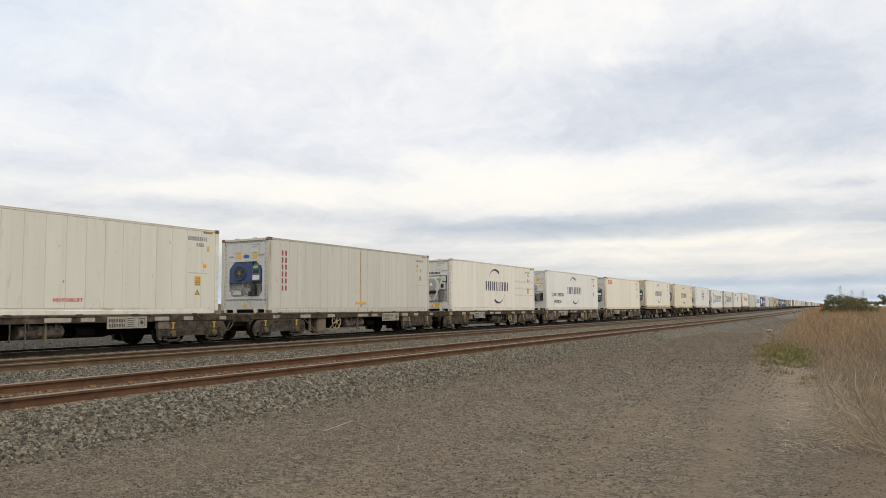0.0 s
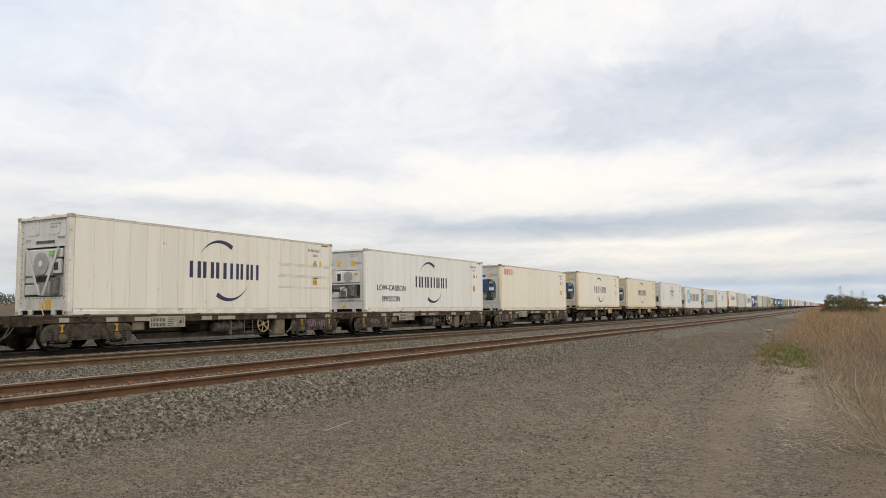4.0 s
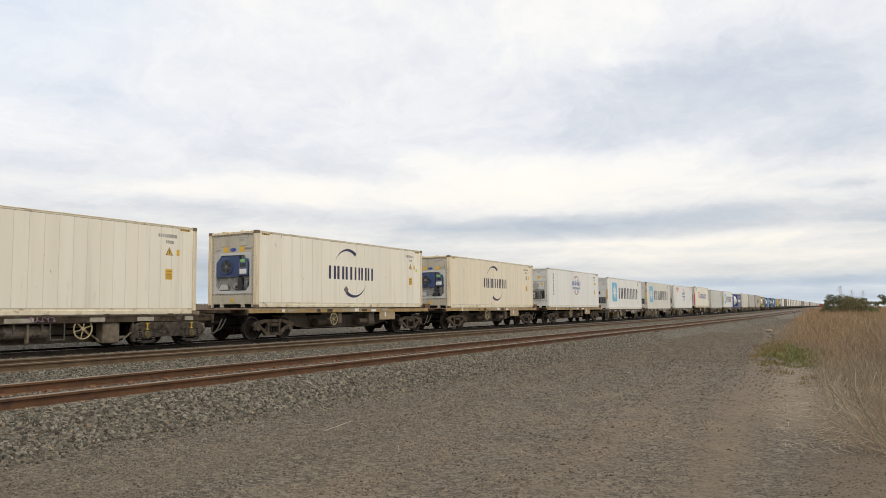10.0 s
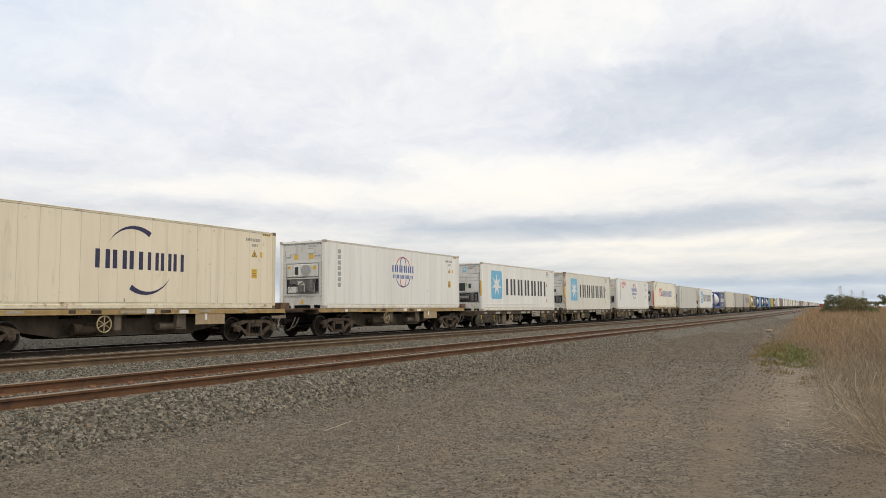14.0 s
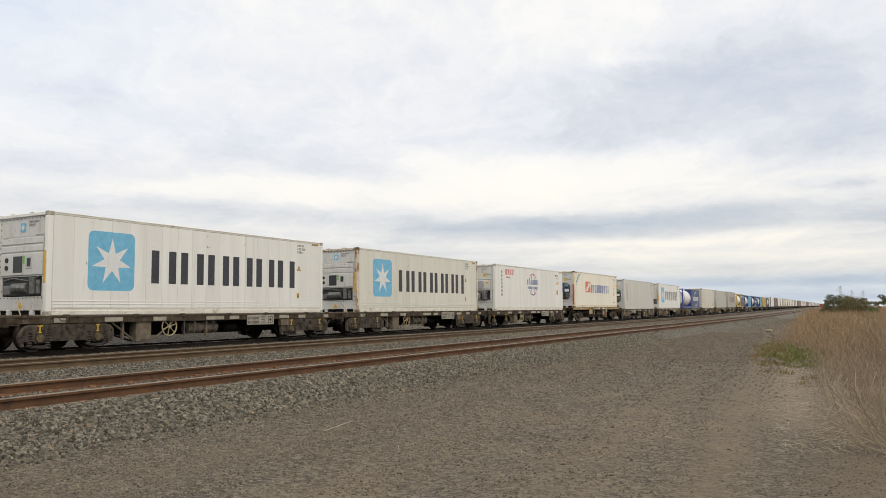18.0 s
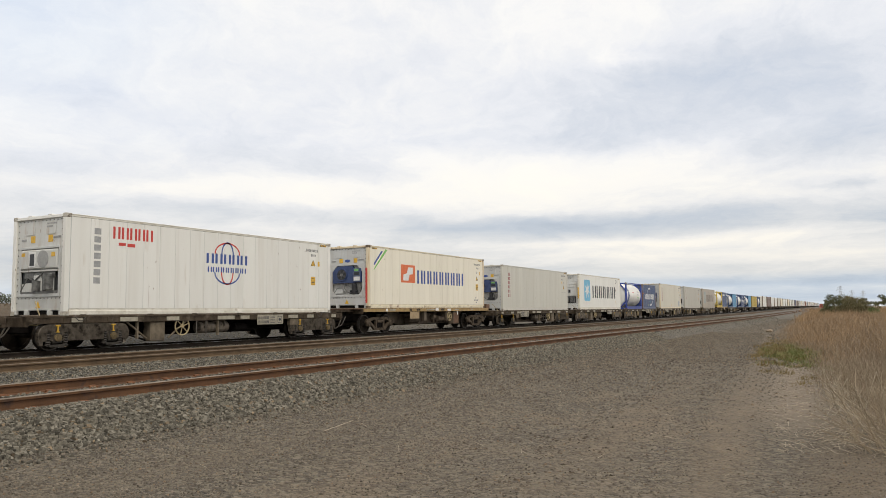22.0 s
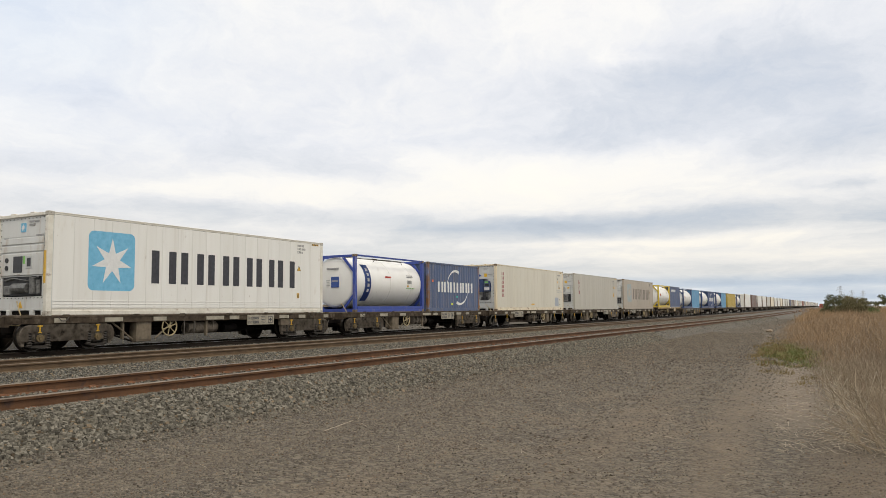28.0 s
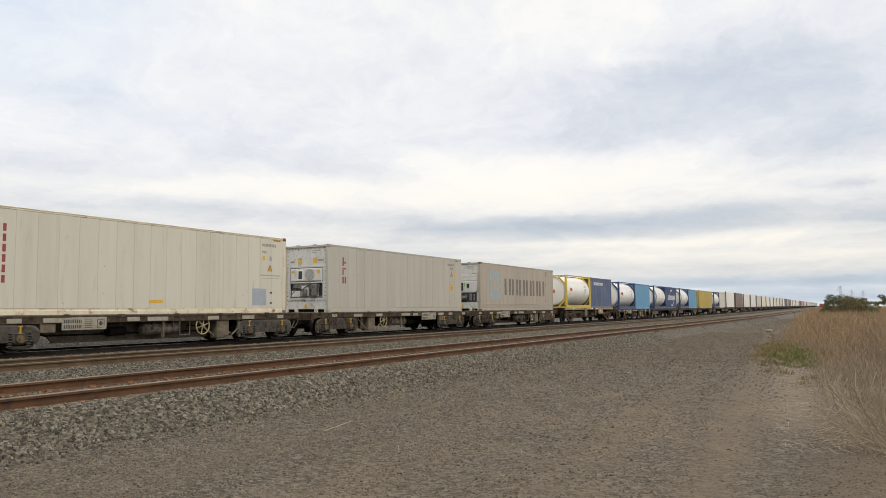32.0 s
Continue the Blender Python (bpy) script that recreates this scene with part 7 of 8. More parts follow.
def place(s16, t, up):
    """Pose on the line, at t seconds, of what stands s16 metres along it at 16 s."""
    y = s16 - travel(t) - 0.045
    b_, m = bend(y)
    return pose(C_TRAIN - b_, y, RAIL_Z + rise(y) + up, 0, 0, math.degrees(math.atan(m)))


MOVERS = []           # thing, metres along the line at 16 s, height over the rail
SPINNERS = []         # wheelsets of the wagons that come near

A_LABEL = "grimy brown steel container wagon with a pale data board"
B_LABEL = "container wagon with a tan side sill and cast bogies"
W_A = {1: wagon_a(1, A_LABEL), -1: wagon_a(-1, A_LABEL)}
W_G = wagon_a(-1, "grimy steel container wagon with pale grey bogies", BOGIE_GREY)
W_B = wagon_b(B_LABEL)
W_BT = wagon_b("container wagon with a tan side sill and a rusty gear box", True)
W_F = wagon_far("distant grimy brown container wagon")
USED = set()


TAGGED = {}
GRAFFITI = surf("faded_pink_spray_paint", (0.17, 0.10, 0.145), (0.29, 0.185, 0.25), 9, 0.8)


def spray(parent, x, y0, y1, z0, z1, seed):
    """An unreadable looping tag, sprayed on a wagon's side."""
    rs = random.Random(seed)
    pts = []
    n = 26
    for k in range(n + 1):
        f = k / n
        pts.append((x, y0 + (y1 - y0) * (f + 0.06 * math.sin(f * 31)), (z0 + z1) / 2 + (z1 - z0) / 2 * math.sin(f * 25 + rs.uniform(-0.4, 0.4))))
    bm = bmesh.new()
    sweep(bm, pts, 0.016)
    part("spray_tag", bm, GRAFFITI, parent, "faded pink sprayed scribble")


def wagon(template, s_mid, near=True):
    if template in USED:
        ob = copy_thing(template, Matrix())
    else:
        ob = template
        USED.add(template)
    MOVERS.append((ob, s_mid, 0.0))
    if near:
        SPINNERS.extend(o for o in ob.children if o.name.startswith("wheelset"))
    return ob


DECK_A, DECK_B = 0.965, 1.135
# (kind of wagon, metres along the line of the nearer end at 16 s, body, posts, machine, marks, label)
FORTY = [
    ("A", 1, -92.63, OFFWHITE, WHITE_RAIL, unit_blue, m_no_forklift, "weathered off-white refrigerated container with a small red notice"),
    ("A", 1, -77.88, BEIGE, RUST_DULL, unit_blue, m_column_seam, "dull beige refrigerated container with a dark red upright mark"),
    ("A", -1, -63.22, WARMWHITE, WHITE_RAIL, unit_round, m_grey_bands, "white refrigerated container with dark swooshes and faint grey lines"),
    ("A", -1, -48.52, WHITE, WHITE, unit_white, m_low_carbon, "white refrigerated container with swooshes and emission lettering"),
    ("A", -1, -33.74, PALECREAM, RUST_POST, unit_blue, m_red_word, "cream refrigerated container with a red word mark"),
    ("B", 1, -18.68, PALECREAM, RUST_POST, unit_blue, m_arcs_patched, "rusty cream refrigerated container with swooshes and a faded placard"),
    ("B", 1, -3.57, CREAM, RUST_POST, unit_blue, m_arcs, "rusty cream refrigerated container with dark swooshes"),
    ("B", 1, 11.66, WHITE, WHITE, unit_white, m_globe, "white refrigerated container with a blue and red globe mark"),
    ("A", 1, 26.83, WHITE, WHITE, unit_square, m_star_small, "white refrigerated container with a blue star square"),
    ("A", 1, 41.50, OFFWHITE, RUST_HEAVY, unit_square, m_star_small, "white refrigerated container with rusty posts and a star square"),
    ("A", 1, 56.12, WHITE, WHITE, unit_white, m_globe_red, "white refrigerated container with a globe and a red word mark"),
    ("B", 1, 71.13, PALECREAM, RUST_POST, unit_blue, m_orange, "cream refrigerated container with an orange square"),
    ("A", -1, 86.03, GREY, GREY, unit_blue, m_column, "pale grey refrigerated container with a red upright mark"),
    ("A", 1, 101.10, WHITE, WHITE_RAIL, unit_square, m_star_small, "white refrigerated container with a blue star square"),
    ("A", -1, 130.55, PALEBEIGE, RUST_POST, unit_blue, m_column_patch, "pale beige refrigerated container with a dark red upright mark"),
    ("A", 1, 145.45, DULL, DULL, unit_white, m_short_column, "dull grey-beige refrigerated container with a small maroon mark"),
    ("A", -1, 160.12, TAN, TAN, unit_square, lambda c, o: m_star(c, o, DECAL_FADED, DECAL_WORN, TAN), "weathered tan container with a faded blue square"),
]
for kind, flip, s0, body, post, unit, marks, lab in FORTY:
    mid = s0 + 6.096
    if kind == "A":
        w_ = wagon(W_G if s0 == 130.55 else W_A[flip], mid - 0.13)
        TAGGED[s0] = w_
    else:
        wagon(W_BT if s0 > 70 else W_B, mid + 0.1)
    MOVERS.append((reefer(body, post, unit, lab, marks), mid, DECK_A if kind == "A" else DECK_B + (0.035 if s0 == -18.68 else 0.0)))


def pair(s0, first, second, template, near, gap=0.13):
    wagon(template, s0 + 6.10, near)
    up = DECK_A if template is not W_B else 1.08
    MOVERS.append((first, s0 + 3.03, up))
    MOVERS.append((second, s0 + 6.058 + gap + 3.03, up))


BOX20 = 2.591
pair(115.60, tank_container(FRAME_BLUE, "white tank in a bright blue open frame", True), corrugated(6.058, BOX20, BLUE, RUST_BLUE, "blue corrugated container with rusty posts and white swooshes", m_white_stickers), W_A[1], True, 0.46)
pair(175.31, tank_container(YELLOW, "white tank in a yellow open frame", False), corrugated(6.058, BOX20, BLUE, BLUE, "slate blue corrugated container", m_white_word), W_B, True)
pair(190.2, tank_container(NAVY, "white tank in a navy open frame", False), corrugated(6.058, BOX20, SKYBLUE, SKYBLUE, "light blue corrugated container"), W_A[-1], True)
pair(204.8, tank_container(NAVY, "white tank in a navy open frame", True), corrugated(6.058, BOX20, NAVY, NAVY, "navy corrugated container with white marks", m_white_arcs), W_F, False)
pair(219.6, tank_container(NAVY, "white tank in a navy open frame", True), corrugated(6.058, BOX20, SKYBLUE, SKYBLUE, "light blue corrugated container"), W_F, False)
yellow40 = corrugated(12.192, 2.591, OCHRE, OCHRE, "ochre yellow corrugated container")
wagon(W_F, 234.3 + 6.3, False)
MOVERS.append((yellow40, 234.3 + 6.096, DECK_A))
pair(249.0, tank_container(NAVY, "white tank in a navy open frame", False), corrugated(6.058, BOX20, GREY, GREY, "pale grey corrugated container"), W_F, False)


def plain40(col, label):
    """A forty-foot box that stays far off."""
    c = thing("shipping_container", label, "shipping container", "containers on the freight train")
    put("body|far40", lambda bm: (box(bm, -1.19, 1.19, -6.0, 6.0, 0.05, 2.86, 0.02), [box(bm, 1.185, 1.205, -5.9 + k * 0.62, -5.33 + k * 0.62, 0.2, 2.78) for k in range(19)]), col, c)
    for sy in (-1, 1):
        for e in (-1, 1):
            put("corner_post|far40", lambda bm: box(bm, -0.08, 0.08, -0.08, 0.08, 0, 2.896, 0.01), CASTING if col is not BROWN else BROWN, c, pose(e * 1.139, sy * 6.0, 0))
    put("machinery|far40", lambda bm: box(bm, -0.8, 0.8, -6.06, -5.98, 0.5, 1.9, 0.01), UNIT_DARK if col is not BROWN else BROWN, c)
    return c


FAR = {"white": plain40(WHITE, "distant white shipping container on a wagon"), "cream": plain40(CREAM, "distant cream shipping container on a wagon"), "brown": plain40(BROWN, "distant brown shipping container on a wagon"),
       "grey": plain40(GREY, "distant grey shipping container on a wagon"), "navy": plain40(NAVY, "distant navy shipping container on a wagon"), "tan": plain40(TAN, "distant tan shipping container on a wagon"),
       "rust": plain40(surf("rust_red_paint", (0.24, 0.07, 0.045), (0.34, 0.10, 0.06), 2, 0.6), "distant rust-red shipping container on a wagon")}
ORDER = "white brown white white grey cream white white cream white grey white navy tan brown white white cream white white white rust rust white navy white cream white rust white white white grey white white cream white brown white grey white white rust white cream white white navy white rust white".split()
for k, key in enumerate(ORDER):
    s0 = 264.2 + 14.78 * k
    wagon(W_F, s0 + 6.3, False)
    ob = FAR[key]
    if ob in USED:
        ob = copy_thing(ob, Matrix())
    USED.add(ob)
    MOVERS.append((ob, s0 + 6.096, DECK_A))

spray(TAGGED[-77.88], 1.075, -0.95, 0.30, 0.42, 0.64, 3)
spray(TAGGED[-63.22], 1.17, 4.7, 5.2, 0.40, 0.66, 6)
spray(TAGGED[-63.22], 1.17, 5.4, 5.9, 0.40, 0.66, 7)
spray(TAGGED[-48.52], 1.17, -5.5, -4.8, 0.44, 0.66, 8)
spray(TAGGED[-48.52], 1.22, 0.2, 0.8, 0.80, 0.92, 9)
spray(TAGGED[-33.74], 1.17, -5.3, -4.8, 0.40, 0.68, 4)
spray(TAGGED[-33.74], 1.22, 0.4, 1.2, 0.79, 0.93, 5)

# ---------------------------------------------------------------- plants and distance


def blades(name, n, region, h, width, material, label, seed, lean=0.35, category="grass"):
    """Bent grass blades, each a tapering ribbon of three triangles."""
    rs = np.random.RandomState(seed)
    x, y, hs = region(rs, n)
    n = len(x)
    z = ground_z(x, y) - 0.02
    H = rs.uniform(h[0], h[1], n) * hs
    a = rs.uniform(0, 2 * np.pi, n)
    turn = rs.uniform(0, np.pi, n)
    w = width * rs.uniform(0.6, 1.4, n) / 2
    dx, dy = np.cos(turn) * w, np.sin(turn) * w
    l1 = H * rs.uniform(0.05, lean * 0.5, n)
    l2 = H * rs.uniform(0.10, lean * 1.6, n)
    lx, ly = np.cos(a), np.sin(a)
    P = np.stack([np.stack([x - dx, y - dy, z], 1), np.stack([x + dx, y + dy, z], 1),
                  np.stack([x + lx * l1 - dx * 0.7, y + ly * l1 - dy * 0.7, z + H * 0.55], 1), np.stack([x + lx * l1 + dx * 0.7, y + ly * l1 + dy * 0.7, z + H * 0.55], 1),
                  np.stack([x + lx * l2, y + ly * l2, z + H], 1)], 1)
    f = np.array([(0, 1, 3), (0, 3, 2), (2, 3, 4)])[None] + 5 * np.arange(n)[:, None, None]
    return tagged(new(name, soup(name, P.reshape(-1, 3), f.reshape(-1, 3), material)), label, category, kind="stuff")


def tufts(y0, y1, x_in, x_out, clumps, power=1.0, edge_h=0.35, spread=0.16):
    """Grass regions in clumps, lower at the edge of the field. x_in: how far the first clumps stray over the edge."""
    def f(rs, n):
        cy = y0 + (y1 - y0) * rs.uniform(0, 1, clumps) ** power
        e = FIELD_EDGE(cy)
        d = -x_in + (x_out + x_in) * rs.uniform(0, 1, clumps)
        tall = np.clip(edge_h + d * 0.30, 0.12, 1.0) * rs.uniform(0.7, 1.1, clumps)
        k = rs.randint(0, clumps, n)
        s_ = spread * (1 + (cy[k] - y0) / 40.0)
        return e[k] + d[k] + rs.normal(0, 1, n) * s_, cy[k] + rs.normal(0, 1, n) * s_ * 1.5, tall[k]
    return f


blades("dry_grass_near", 66000, tufts(9.9, 32, 0.05, 3.4, 620, 0.9, 0.16, 0.19), (0.35, 1.15), 0.0038, STRAW_GREY, "tall grey-brown dry grass beside the track", 21, 0.55)
blades("bleached_grass_near", 4600, tufts(9.4, 26, 0.2, 2.6, 300, 0.9, 0.20, 0.17), (0.30, 1.0), 0.0044, STALK, "bleached dry grass stems beside the track", 27, 0.8)
blades("brown_grass_middle", 34000, tufts(20, 70, 0.0, 7.0, 900, 1.1, 0.16, 0.30), (0.5, 1.25), 0.010, STRAW_GREY, "grey-brown dry grass along the line", 29, 0.5)
blades("dry_grass_middle", 46000, tufts(22, 80, 0.0, 7.0, 1500, 1.1, 0.16, 0.28), (0.6, 1.3), 0.011, STRAW, "tall dry straw-coloured grass along the line", 22, 0.45)
blades("dry_grass_far", 24000, tufts(75, 260, 0.3, 26.0, 2600, 1.2, 0.6, 0.3), (0.7, 1.4), 0.06, STRAW, "dry grass in the field further off", 23)
blades("dry_grass_fringe", 12000, tufts(6.5, 34, 0.55, 0.5, 700, 1.0, 0.14, 0.14), (0.10, 0.42), 0.007, STRAW_GREY, "short dry grass at the edge of the dirt track", 24, 1.1)


def green_patch(rs, n, off=0.0):
    k = 240
    cy = rs.normal(26.2 + off, 2.4 + off, k)
    cx = -0.085 * (cy - 26) - 1.78 - 0.16 * off + np.clip(rs.normal(0, 0.42, k), -0.8, 1.0)
    i = rs.randint(0, k, n)
    return cx[i] + rs.normal(0, 0.10, n), cy[i] + rs.normal(0, 0.2, n), rs.uniform(0.6, 1.2, k)[i]


blades("green_weeds", 4500, green_patch, (0.04, 0.17), 0.016, GREENGRASS, "low patch of green weeds beside the dirt track", 25, 0.9, "weeds")
blades("olive_weeds", 10000, lambda rs, n: green_patch(rs, n, 1.6), (0.04, 0.15), 0.014, OLIVE, "olive brown weeds round the green patch", 28, 0.9, "weeds")


def bank_grass(rs, n):
    y = rs.uniform(2, 90, n)
    return rs.uniform(-44, -29.5, n) - bend_v(y), y, 1.0


blades("bank_grass", 26000, bank_grass, (0.04, 0.15), 0.018, BANK_STRAW, "dry grass on the bank behind the train", 26)


def dead_stalks():
    """Bleached weed stems, leaning and branching, at the edge of the grass."""
    rs = random.Random(5)
    bm = bmesh.new()
    for k in range(260):
        y = 8.4 + 9.5 * rs.random() ** 1.4
        x = float(FIELD_EDGE(y)) - 0.25 + 1.2 * rs.random()
        z = float(ground_z([x], [y])[0])
        az, tilt, ln = rs.uniform(0, 6.28), rs.uniform(0.1, 1.35), rs.uniform(0.30, 1.0)
        d = Vector((math.cos(az) * math.sin(tilt), math.sin(az) * math.sin(tilt), math.cos(tilt)))
        p = Vector((x, y, z))
        q = p + d * ln * 0.6
        r = q + (d + Vector((rs.uniform(-0.3, 0.3), rs.uniform(-0.3, 0.3), rs.uniform(-0.25, 0.1)))).normalized() * ln * 0.4
        tube(bm, p, q, 0.005, 0.004, 5, False)
        tube(bm, q, r, 0.004, 0.0015, 5, False)
        for j in range(3):
            b0 = p.lerp(q, rs.uniform(0.3, 1.0))
            tube(bm, b0, b0 + Vector((rs.uniform(-0.2, 0.2), rs.uniform(-0.2, 0.2), rs.uniform(0.0, 0.25))), 0.0028, 0.001, 4, False)
    return tagged(new("dead_weed_stalks", mesh_of("dead_weed_stalks", bm, STALK)), "bleached leaning dead weed stems in the grass", "weeds", kind="stuff")


dead_stalks()


def broken_canes():
    """Thick bleached canes, broken and leaning across one another, at the near corner of the grass."""
    rs = random.Random(15)
    bm = bmesh.new()
    for k in range(96):
        y = rs.uniform(9.2, 14.5)
        x = float(FIELD_EDGE(y)) + rs.uniform(-0.10, 0.75)
        p = Vector((x, y, float(ground_z([x], [y])[0])))
        az, tilt, ln = rs.uniform(2.2, 5.2), rs.uniform(0.2, 1.35), rs.uniform(0.20, 0.60)
        d = Vector((math.cos(az) * math.sin(tilt), math.sin(az) * math.sin(tilt), math.cos(tilt)))
        q = p + d * ln
        r = rs.uniform(0.003, 0.006)
        tube(bm, p, q, r, r * 0.8, 6)
        if rs.random() < 0.6:       # snapped over
            e = Vector((rs.uniform(-0.6, 0.2), rs.uniform(-0.5, 0.3), rs.uniform(-1.0, -0.2))).normalized()
            tube(bm, q, q + e * min(rs.uniform(0.2, 0.5), max(q.z - p.z, 0.05) / abs(e.z)), r * 0.8, r * 0.5, 6)
    return tagged(new("broken_canes", mesh_of("broken_canes", bm, CANE)), "thick bleached broken canes leaning at the edge of the grass", "weeds", kind="stuff")


broken_canes()


def fallen_straw():
    rs = random.Random(8)
    bm = bmesh.new()
    for k in range(880):
        if k < 800:
            y = 8.6 + 13 * rs.random() ** 1.3
            x = float(FIELD_EDGE(y)) - 1.05 + 1.4 * rs.random()
        else:
            y, x = rs.uniform(5, 20), rs.uniform(-6, -1)
        z = float(ground_z([x], [y])[0]) + 0.012
        a, ln = rs.uniform(0, 6.28), rs.uniform(0.04, 0.17) if k < 800 else rs.uniform(0.04, 0.12)
        tube(bm, (x, y, z), (x + math.cos(a) * ln, y + math.sin(a) * ln, z + rs.uniform(0.0, 0.05)), 0.0026, 0.0014, 4, False)
    for x, y, dx, dy in ((-5.69, 7.41, -0.16, 0.84), (-5.69, 7.41, 0.03, -0.05)):
        z = float(ground_z([x], [y])[0]) + 0.015
        tube(bm, (x, y, z), (x + dx, y + dy, z + 0.01), 0.0042, 0.003, 5, False)
    return tagged(new("fallen_straw", mesh_of("fallen_straw", bm, CANE)), "bleached straws lying on the dirt", "straw", kind="stuff")


fallen_straw()
GRIT = surf("yard_grit", (0.092, 0.076, 0.057), (0.188, 0.157, 0.118), 3, 0.95)
island_tint(GRIT, 0.50, 1.44, 0.05)
CLOD = surf("dirt_clod", (0.065, 0.050, 0.036), (0.13, 0.102, 0.074), 8, 0.95)
island_tint(CLOD, 0.6, 1.3)


def off_lanes(x, y):
    r = np.random.RandomState(12).uniform(0, 1, len(x))
    litter = np.exp(-((x - FIELD_EDGE(y) + 0.66) / 0.50) ** 2) * (y > 10.5) * (y < 26)
    return r > 0.92 * np.maximum(lane_at(x, y), litter)


def thinning(x0, x1, y0, y1, power):
    """Thickest at the foot of the shoulder, thinning towards the wheel tracks."""
    def f(rs, n):
        x = x0 + (x1 - x0) * rs.uniform(0, 1, n) ** 1.7
        y = y0 + (y1 - y0) * rs.uniform(0, 1, n) ** power
        return x, y, 0.9 + 1.0 * np.clip((y - 5) / 16, 0, 1) - 0.25 * (x - x0) / (x1 - x0)
    return f


stones("coarse_gravel", 46000, thinning(-7.35, -0.9, 3.4, 46, 1.35), (0.014, 0.038), GRIT, "coarse loose gravel between the shoulder and the wheel tracks", 0.38, 16, off_lanes, small=True)
stones("yard_gravel", 64000, reg(-7.2, 0.6, 3.6, 40, 1.7), (0.010, 0.027), GRIT, "fine loose gravel on the dirt beside the line", 0.38, 6, off_lanes, small=True)


def clod_region(rs, n):
    spots = np.array([(-2.95, 7.7), (-3.05, 8.4), (-3.2, 12.5), (-2.8, 6.05), (-4.0, 7.5), (-2.2, 6.6)])
    k = 34
    c = np.concatenate([spots, np.stack([rs.uniform(-6.2, -0.6, k), 4.5 + 18 * rs.uniform(0, 1, k) ** 1.5], 1)])
    i = np.where(rs.uniform(0, 1, n) < 0.45, rs.randint(0, 6, n), rs.randint(6, k + 6, n))
    return c[i, 0] + rs.normal(0, 0.24, n), c[i, 1] + rs.normal(0, 0.14, n), rs.uniform(0.6, 1.2, n)


stones("near_grit", 30000, reg(-7.0, 0.8, 3.4, 10.5, 1.3), (0.004, 0.012), GRIT, "fine grit on the dirt before the tripod", 0.35, 19, off_lanes, small=True)
stones("yard_gravel_far", 20000, reg(-7.2, -1.0, 22, 100, 1.3), (0.020, 0.05), GRIT, "fine loose gravel along the dirt track", 0.35, 9, lambda x, y: x < FIELD_EDGE(y), small=True)
stones("dirt_clods", 420, clod_region, (0.010, 0.030), CLOD, "dark clods of dried dirt", 0.5, 7)


def pale_rock():
    bm = bmesh.new()
    bmesh.ops.create_icosphere(bm, subdivisions=3, radius=1.0)
    for v in bm.verts:
        v.co *= 1 + 0.35 * noise.noise(v.co * 1.6)
        v.co = Vector((v.co.x * 0.21, v.co.y * 0.18, v.co.z * 0.10))
    ob = new("rock", mesh_of("rock", bm, surf("pale_rock", (0.22, 0.165, 0.11), (0.34, 0.27, 0.19), 5, 0.9)))
    ob.matrix_basis = pose(-4.55, 49.0, float(ground_z([-4.55], [49.0])[0]) + 0.07)
    tagged(ob, "pale sandy rock lying on the gravel", "rock")


pale_rock()


def leaf_cloud(bm_name, lumps, n, size, material, parent, seed, label=""):
    """Many small leaves round the surfaces of uneven lumps (x, y, z, rx, ry, rz)."""
    rs = np.random.RandomState(seed)
    lumps = np.array(lumps, float)
    wgt = lumps[:, 3] * lumps[:, 5]
    i = rs.choice(len(lumps), n, p=wgt / wgt.sum())
    d = rs.normal(0, 1, (n, 3))
    d /= np.linalg.norm(d, axis=1)[:, None]
    rad = rs.uniform(0.25, 1.0, n) ** 0.45 * rs.uniform(0.82, 1.12, n)
    c = lumps[i, :3] + d * lumps[i, 3:] * rad[:, None]
    u = rs.normal(0, 1, (n, 3))
    u /= np.linalg.norm(u, axis=1)[:, None]
    v = np.cross(u, rs.normal(0, 1, (n, 3)))
    v /= np.linalg.norm(v, axis=1)[:, None]
    s_ = size * rs.uniform(0.5, 1.4, n)[:, None]
    P = np.stack([c - u * s_, c + v * s_ * 0.45, c + u * s_, c - v * s_ * 0.45], 1)
    f = np.arange(4 * n).reshape(n, 4)
    return part(bm_name, soup(bm_name, P.reshape(-1, 3), f, material), None, parent, label)


def shrub(x, y, w, h, material, label, seed, leaves=9000, size=0.065):
    t = thing("shrub", label, "shrub", "shrubs beside the line")
    z = float(ground_z([x], [y])[0])
    rs = random.Random(seed)
    bm = bmesh.new()
    lumps = []
    for k in range(9):
        a = rs.uniform(0, 6.28)
        top = Vector((math.cos(a) * w * 0.42 * rs.random(), math.sin(a) * w * 0.42 * rs.random(), h * rs.uniform(0.45, 0.8)))
        tube(bm, (top.x * 0.12, top.y * 0.12, -0.05), top * 0.55, 0.06, 0.04, 7, False)
        tube(bm, top * 0.55, top, 0.04, 0.015, 6, False)
        r = w * rs.uniform(0.16, 0.30)
        lumps.append((top.x, top.y, top.z, r, r, min(r * 0.85, h * 0.3)))
    for k in range(14):
        r = w * rs.uniform(0.14, 0.22)
        lumps.append((rs.uniform(-0.45, 0.45) * w, rs.uniform(-0.4, 0.4) * w, h * rs.uniform(0.15, 0.55), r, r, h * 0.2))
    part("stems", bm, BARK, t)
    leaf_cloud("crown", lumps, leaves, size, material, t, seed)
    t.matrix_basis = pose(x, y, z)
    return t


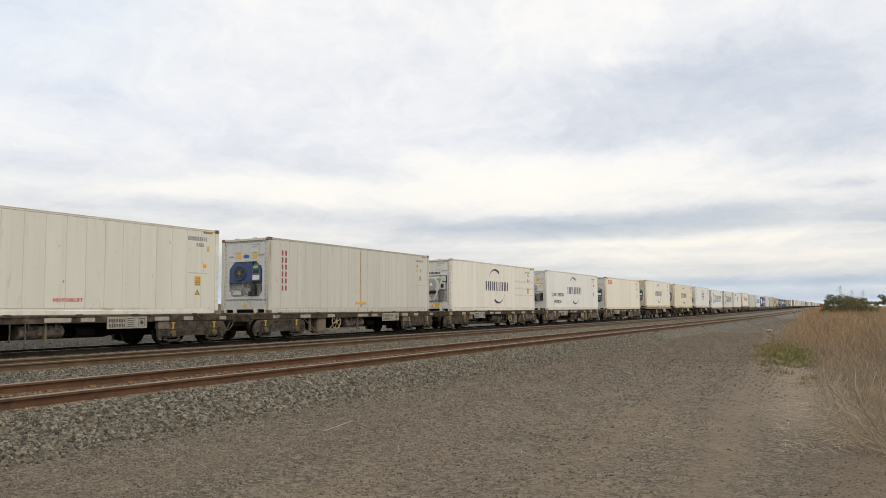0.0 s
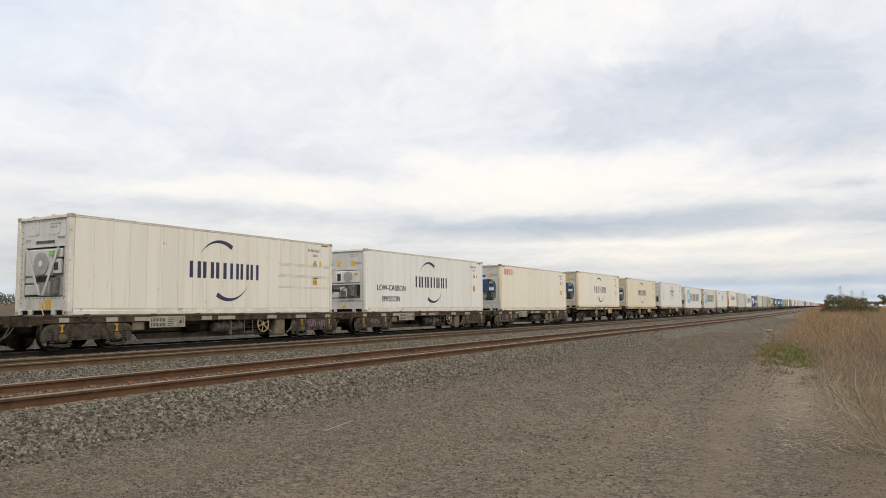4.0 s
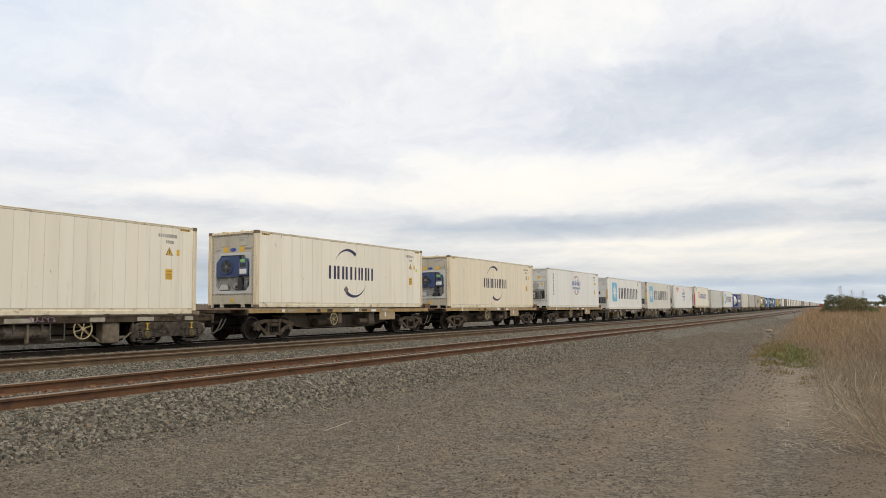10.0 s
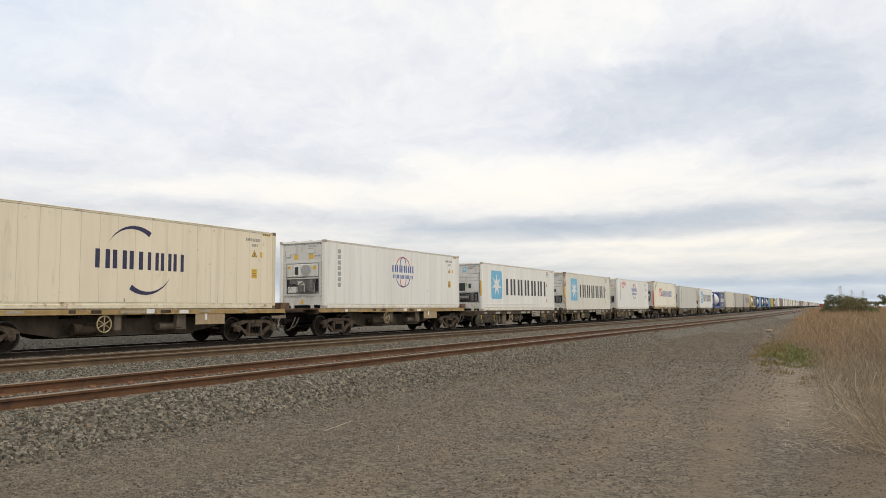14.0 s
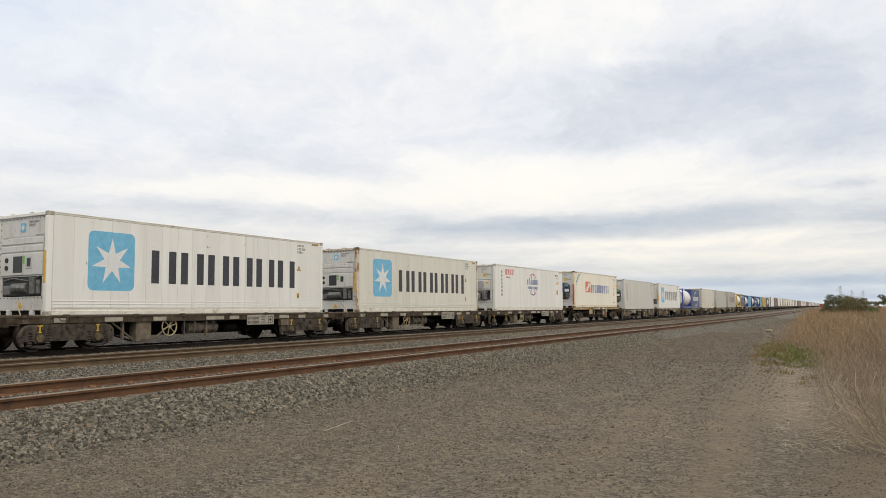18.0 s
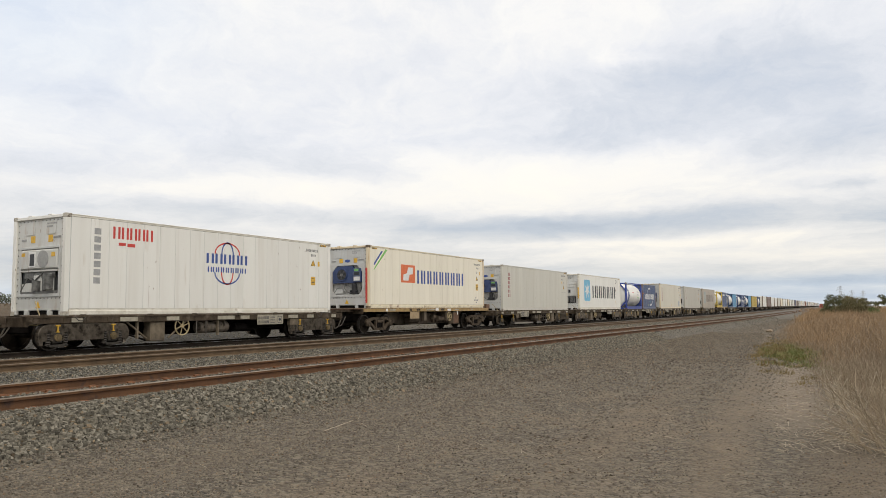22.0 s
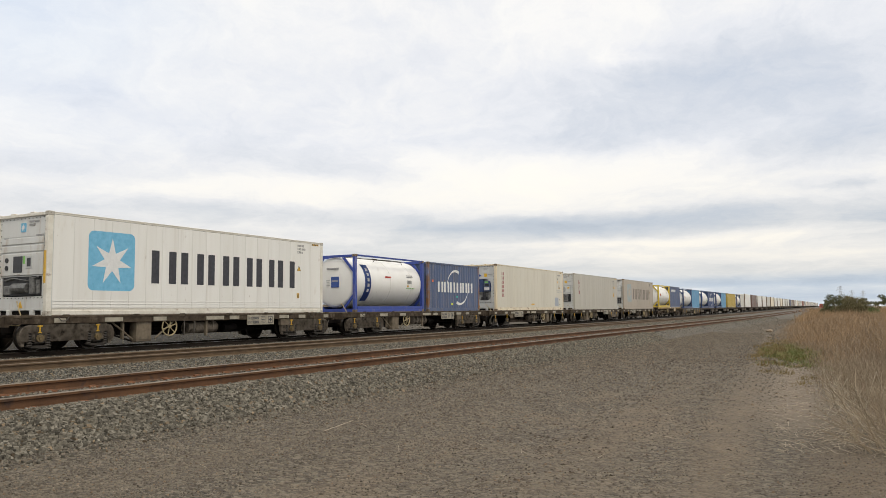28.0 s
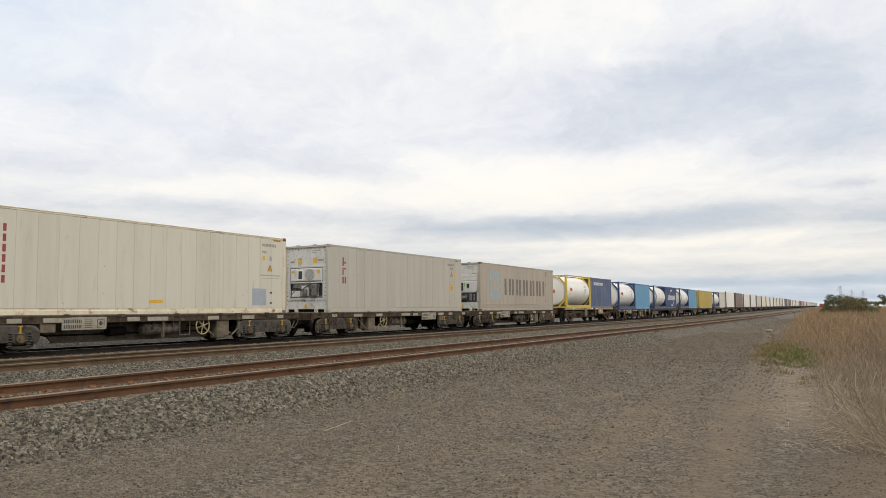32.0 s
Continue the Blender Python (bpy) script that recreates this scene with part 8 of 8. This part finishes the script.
shrub(-3.1, 100.0, 1.6, 2.1, LEAF, "dark green scrubby bush in dry grass", 31, 6000, 0.05)
shrub(-1.9, 108.0, 2.5, 3.5, LEAF, "taller dark green bush behind the scrub", 35, 9000, 0.055)
shrub(-0.7, 96.0, 2.7, 2.85, LEAF_DRY, "large olive-brown scrub bush in dry grass", 32, 14000, 0.05)
shrub(0.4, 95.5, 2.8, 2.5, LEAF_DRY, "olive-brown scrub bush in dry grass", 36, 14000, 0.05)
shrub(1.35, 95.0, 2.2, 1.95, LEAF_DRY, "low olive-brown scrub bush in dry grass", 33, 9000, 0.05)
shrub(1.85, 94.0, 1.4, 1.35, LEAF_FRESH, "low bright green bush at the end of the scrub", 34, 6000, 0.05)


def tree(x, y, h, spread, seed, label="small dark green tree far off", leaves=1500, leaf=None, size=0.035):
    t = thing("tree", label, "tree", "distant trees")
    z = float(ground_z([x], [y])[0])
    rs = random.Random(seed)
    bm = bmesh.new()
    tube(bm, (0, 0, -0.3), (0.1, 0, h * 0.45), 0.03 * h, 0.02 * h, 8, False)
    lumps = []
    for k in range(14):
        a = rs.uniform(0, 6.28)
        out = spread * rs.uniform(0.06, 0.42)
        e = Vector((math.cos(a) * out, math.sin(a) * out, h * rs.uniform(0.42, 0.90)))
        tube(bm, (0.1, 0, h * rs.uniform(0.3, 0.45)), e, 0.012 * h, 0.005 * h, 6, False)
        r = spread * rs.uniform(0.11, 0.20)
        lumps.append((e.x, e.y, e.z, r, r, r * 0.62))
    part("trunk", bm, BARK, t)
    leaf_cloud("crown", lumps, leaves, size * spread, leaf or LEAF, t, seed)
    t.matrix_basis = pose(x, y, z, 0, 0, rs.uniform(0, 360))
    return t


rs_ = random.Random(77)
for k in range(9):                      # behind the bank, seen between the wagons
    yy = 52 + k * 9 + rs_.uniform(-3, 3)
    tree(-yy * 1.02 - 48 + rs_.uniform(-8, 8), yy, rs_.uniform(2.4, 3.8), rs_.uniform(4, 7), 100 + k, "grey-green gum tree behind the dry bank", 2600, LEAF_GUM, 0.024)
for k in range(16):                     # row across the field
    yy = 520 + rs_.uniform(-25, 25)
    tree(17.0 + k * 9 + rs_.uniform(-1, 2), yy, rs_.uniform(4.5, 6.0) + (3.0 if k % 5 == 0 else 0.0), rs_.uniform(9, 12), 130 + k, "dark tree in a far row across the field", 1500)
for k in range(10):                     # far end of the line
    tree(-19 + k * 7 + rs_.uniform(-3, 3), 700 + rs_.uniform(-30, 30), rs_.uniform(4, 7.5), rs_.uniform(8, 13), 160 + k, "dark tree at the far end of the line", 1000)


def pylon(x, y, h, label):
    p = thing("transmission_tower", label, "pylon", "transmission towers")
    bm = bmesh.new()
    def at(f):
        w = h * (0.085 * (1 - f) ** 1.3 + 0.018)
        return [Vector((sx * w, sy * w, h * f)) for sx, sy in ((-1, -1), (1, -1), (1, 1), (-1, 1))]
    lv = [0, 0.16, 0.32, 0.46, 0.58, 0.68, 0.78, 0.88, 0.97]
    for a, b_ in zip(lv, lv[1:]):
        A, B = at(a), at(b_)
        for k in range(4):
            tube(bm, A[k], B[k], 0.07, n=4, caps=False)
            tube(bm, A[k], B[(k + 1) % 4], 0.04, n=4, caps=False)
            tube(bm, A[(k + 1) % 4], B[k], 0.04, n=4, caps=False)
            tube(bm, B[k], B[(k + 1) % 4], 0.04, n=4, caps=False)
    part("lattice_mast", bm, GALV, p)
    for f, w in ((0.68, 0.13), (0.79, 0.155), (0.90, 0.115)):
        bm = bmesh.new()
        for e in (-1, 1):
            tip = Vector((e * h * w, 0, h * (f + 0.01)))
            for q in at(f):
                tube(bm, q, tip, 0.045, n=4, caps=False)
            for q in at(f + 0.05):
                tube(bm, q, tip, 0.045, n=4, caps=False)
            tube(bm, tip, tip - Vector((0, 0, h * 0.05)), 0.10, n=5)
        part("crossarm", bm, GALV, p)
    p.matrix_basis = pose(x, y, 0.6, 0, 0, 12)


pylon(-12.9, 900, 23.5, "grey steel lattice transmission tower on the horizon")
pylon(-3.0, 1080, 22.5, "grey steel lattice transmission tower on the horizon")
pylon(10.6, 1200, 24, "grey steel lattice transmission tower on the horizon")


def red_hut():
    h_ = thing("relay_hut", "small red hut beside the far end of the line", "hut")
    bm = bmesh.new()
    box(bm, -1.1, 1.1, -1.0, 1.0, 0, 2.5, 0.03)
    part("walls", bm, surf("red_cladding", (0.42, 0.07, 0.05), (0.55, 0.10, 0.07), 4, 0.6), h_)
    bm = bmesh.new()
    prism_x(bm, [(-1.3, 2.5), (1.3, 2.5), (0.0, 3.1)], -1.15, 1.15)
    part("roof", bm, BROWN, h_)
    bm = bmesh.new()
    box(bm, -0.4, 0.4, -1.04, -0.99, 0, 2.0, 0.01)
    part("door", bm, BROWN, h_)
    h_.matrix_basis = pose(-14.9, 425, float(ground_z([-14.9], [425])[0])) @ Matrix.Diagonal((0.75, 0.75, 0.7, 1))


red_hut()

# ---------------------------------------------------------------- what moves


def motions():
    times = [float(k) for k in range(33)]
    for ob, s16, up in MOVERS:
        walk(ob, [(t, place(s16, t, up)) for t in times])
    steps = [k / 15 for k in range(481)]
    # wheels turn as they run: one turn per 2 pi R of travel
    for ws in SPINNERS:
        x, y, z = ws.location
        walk(ws, [(t, pose(x, y, z, math.degrees((travel(t) - travel(0.0)) / R_WHEEL) % 360.0)) for t in steps])


motions()
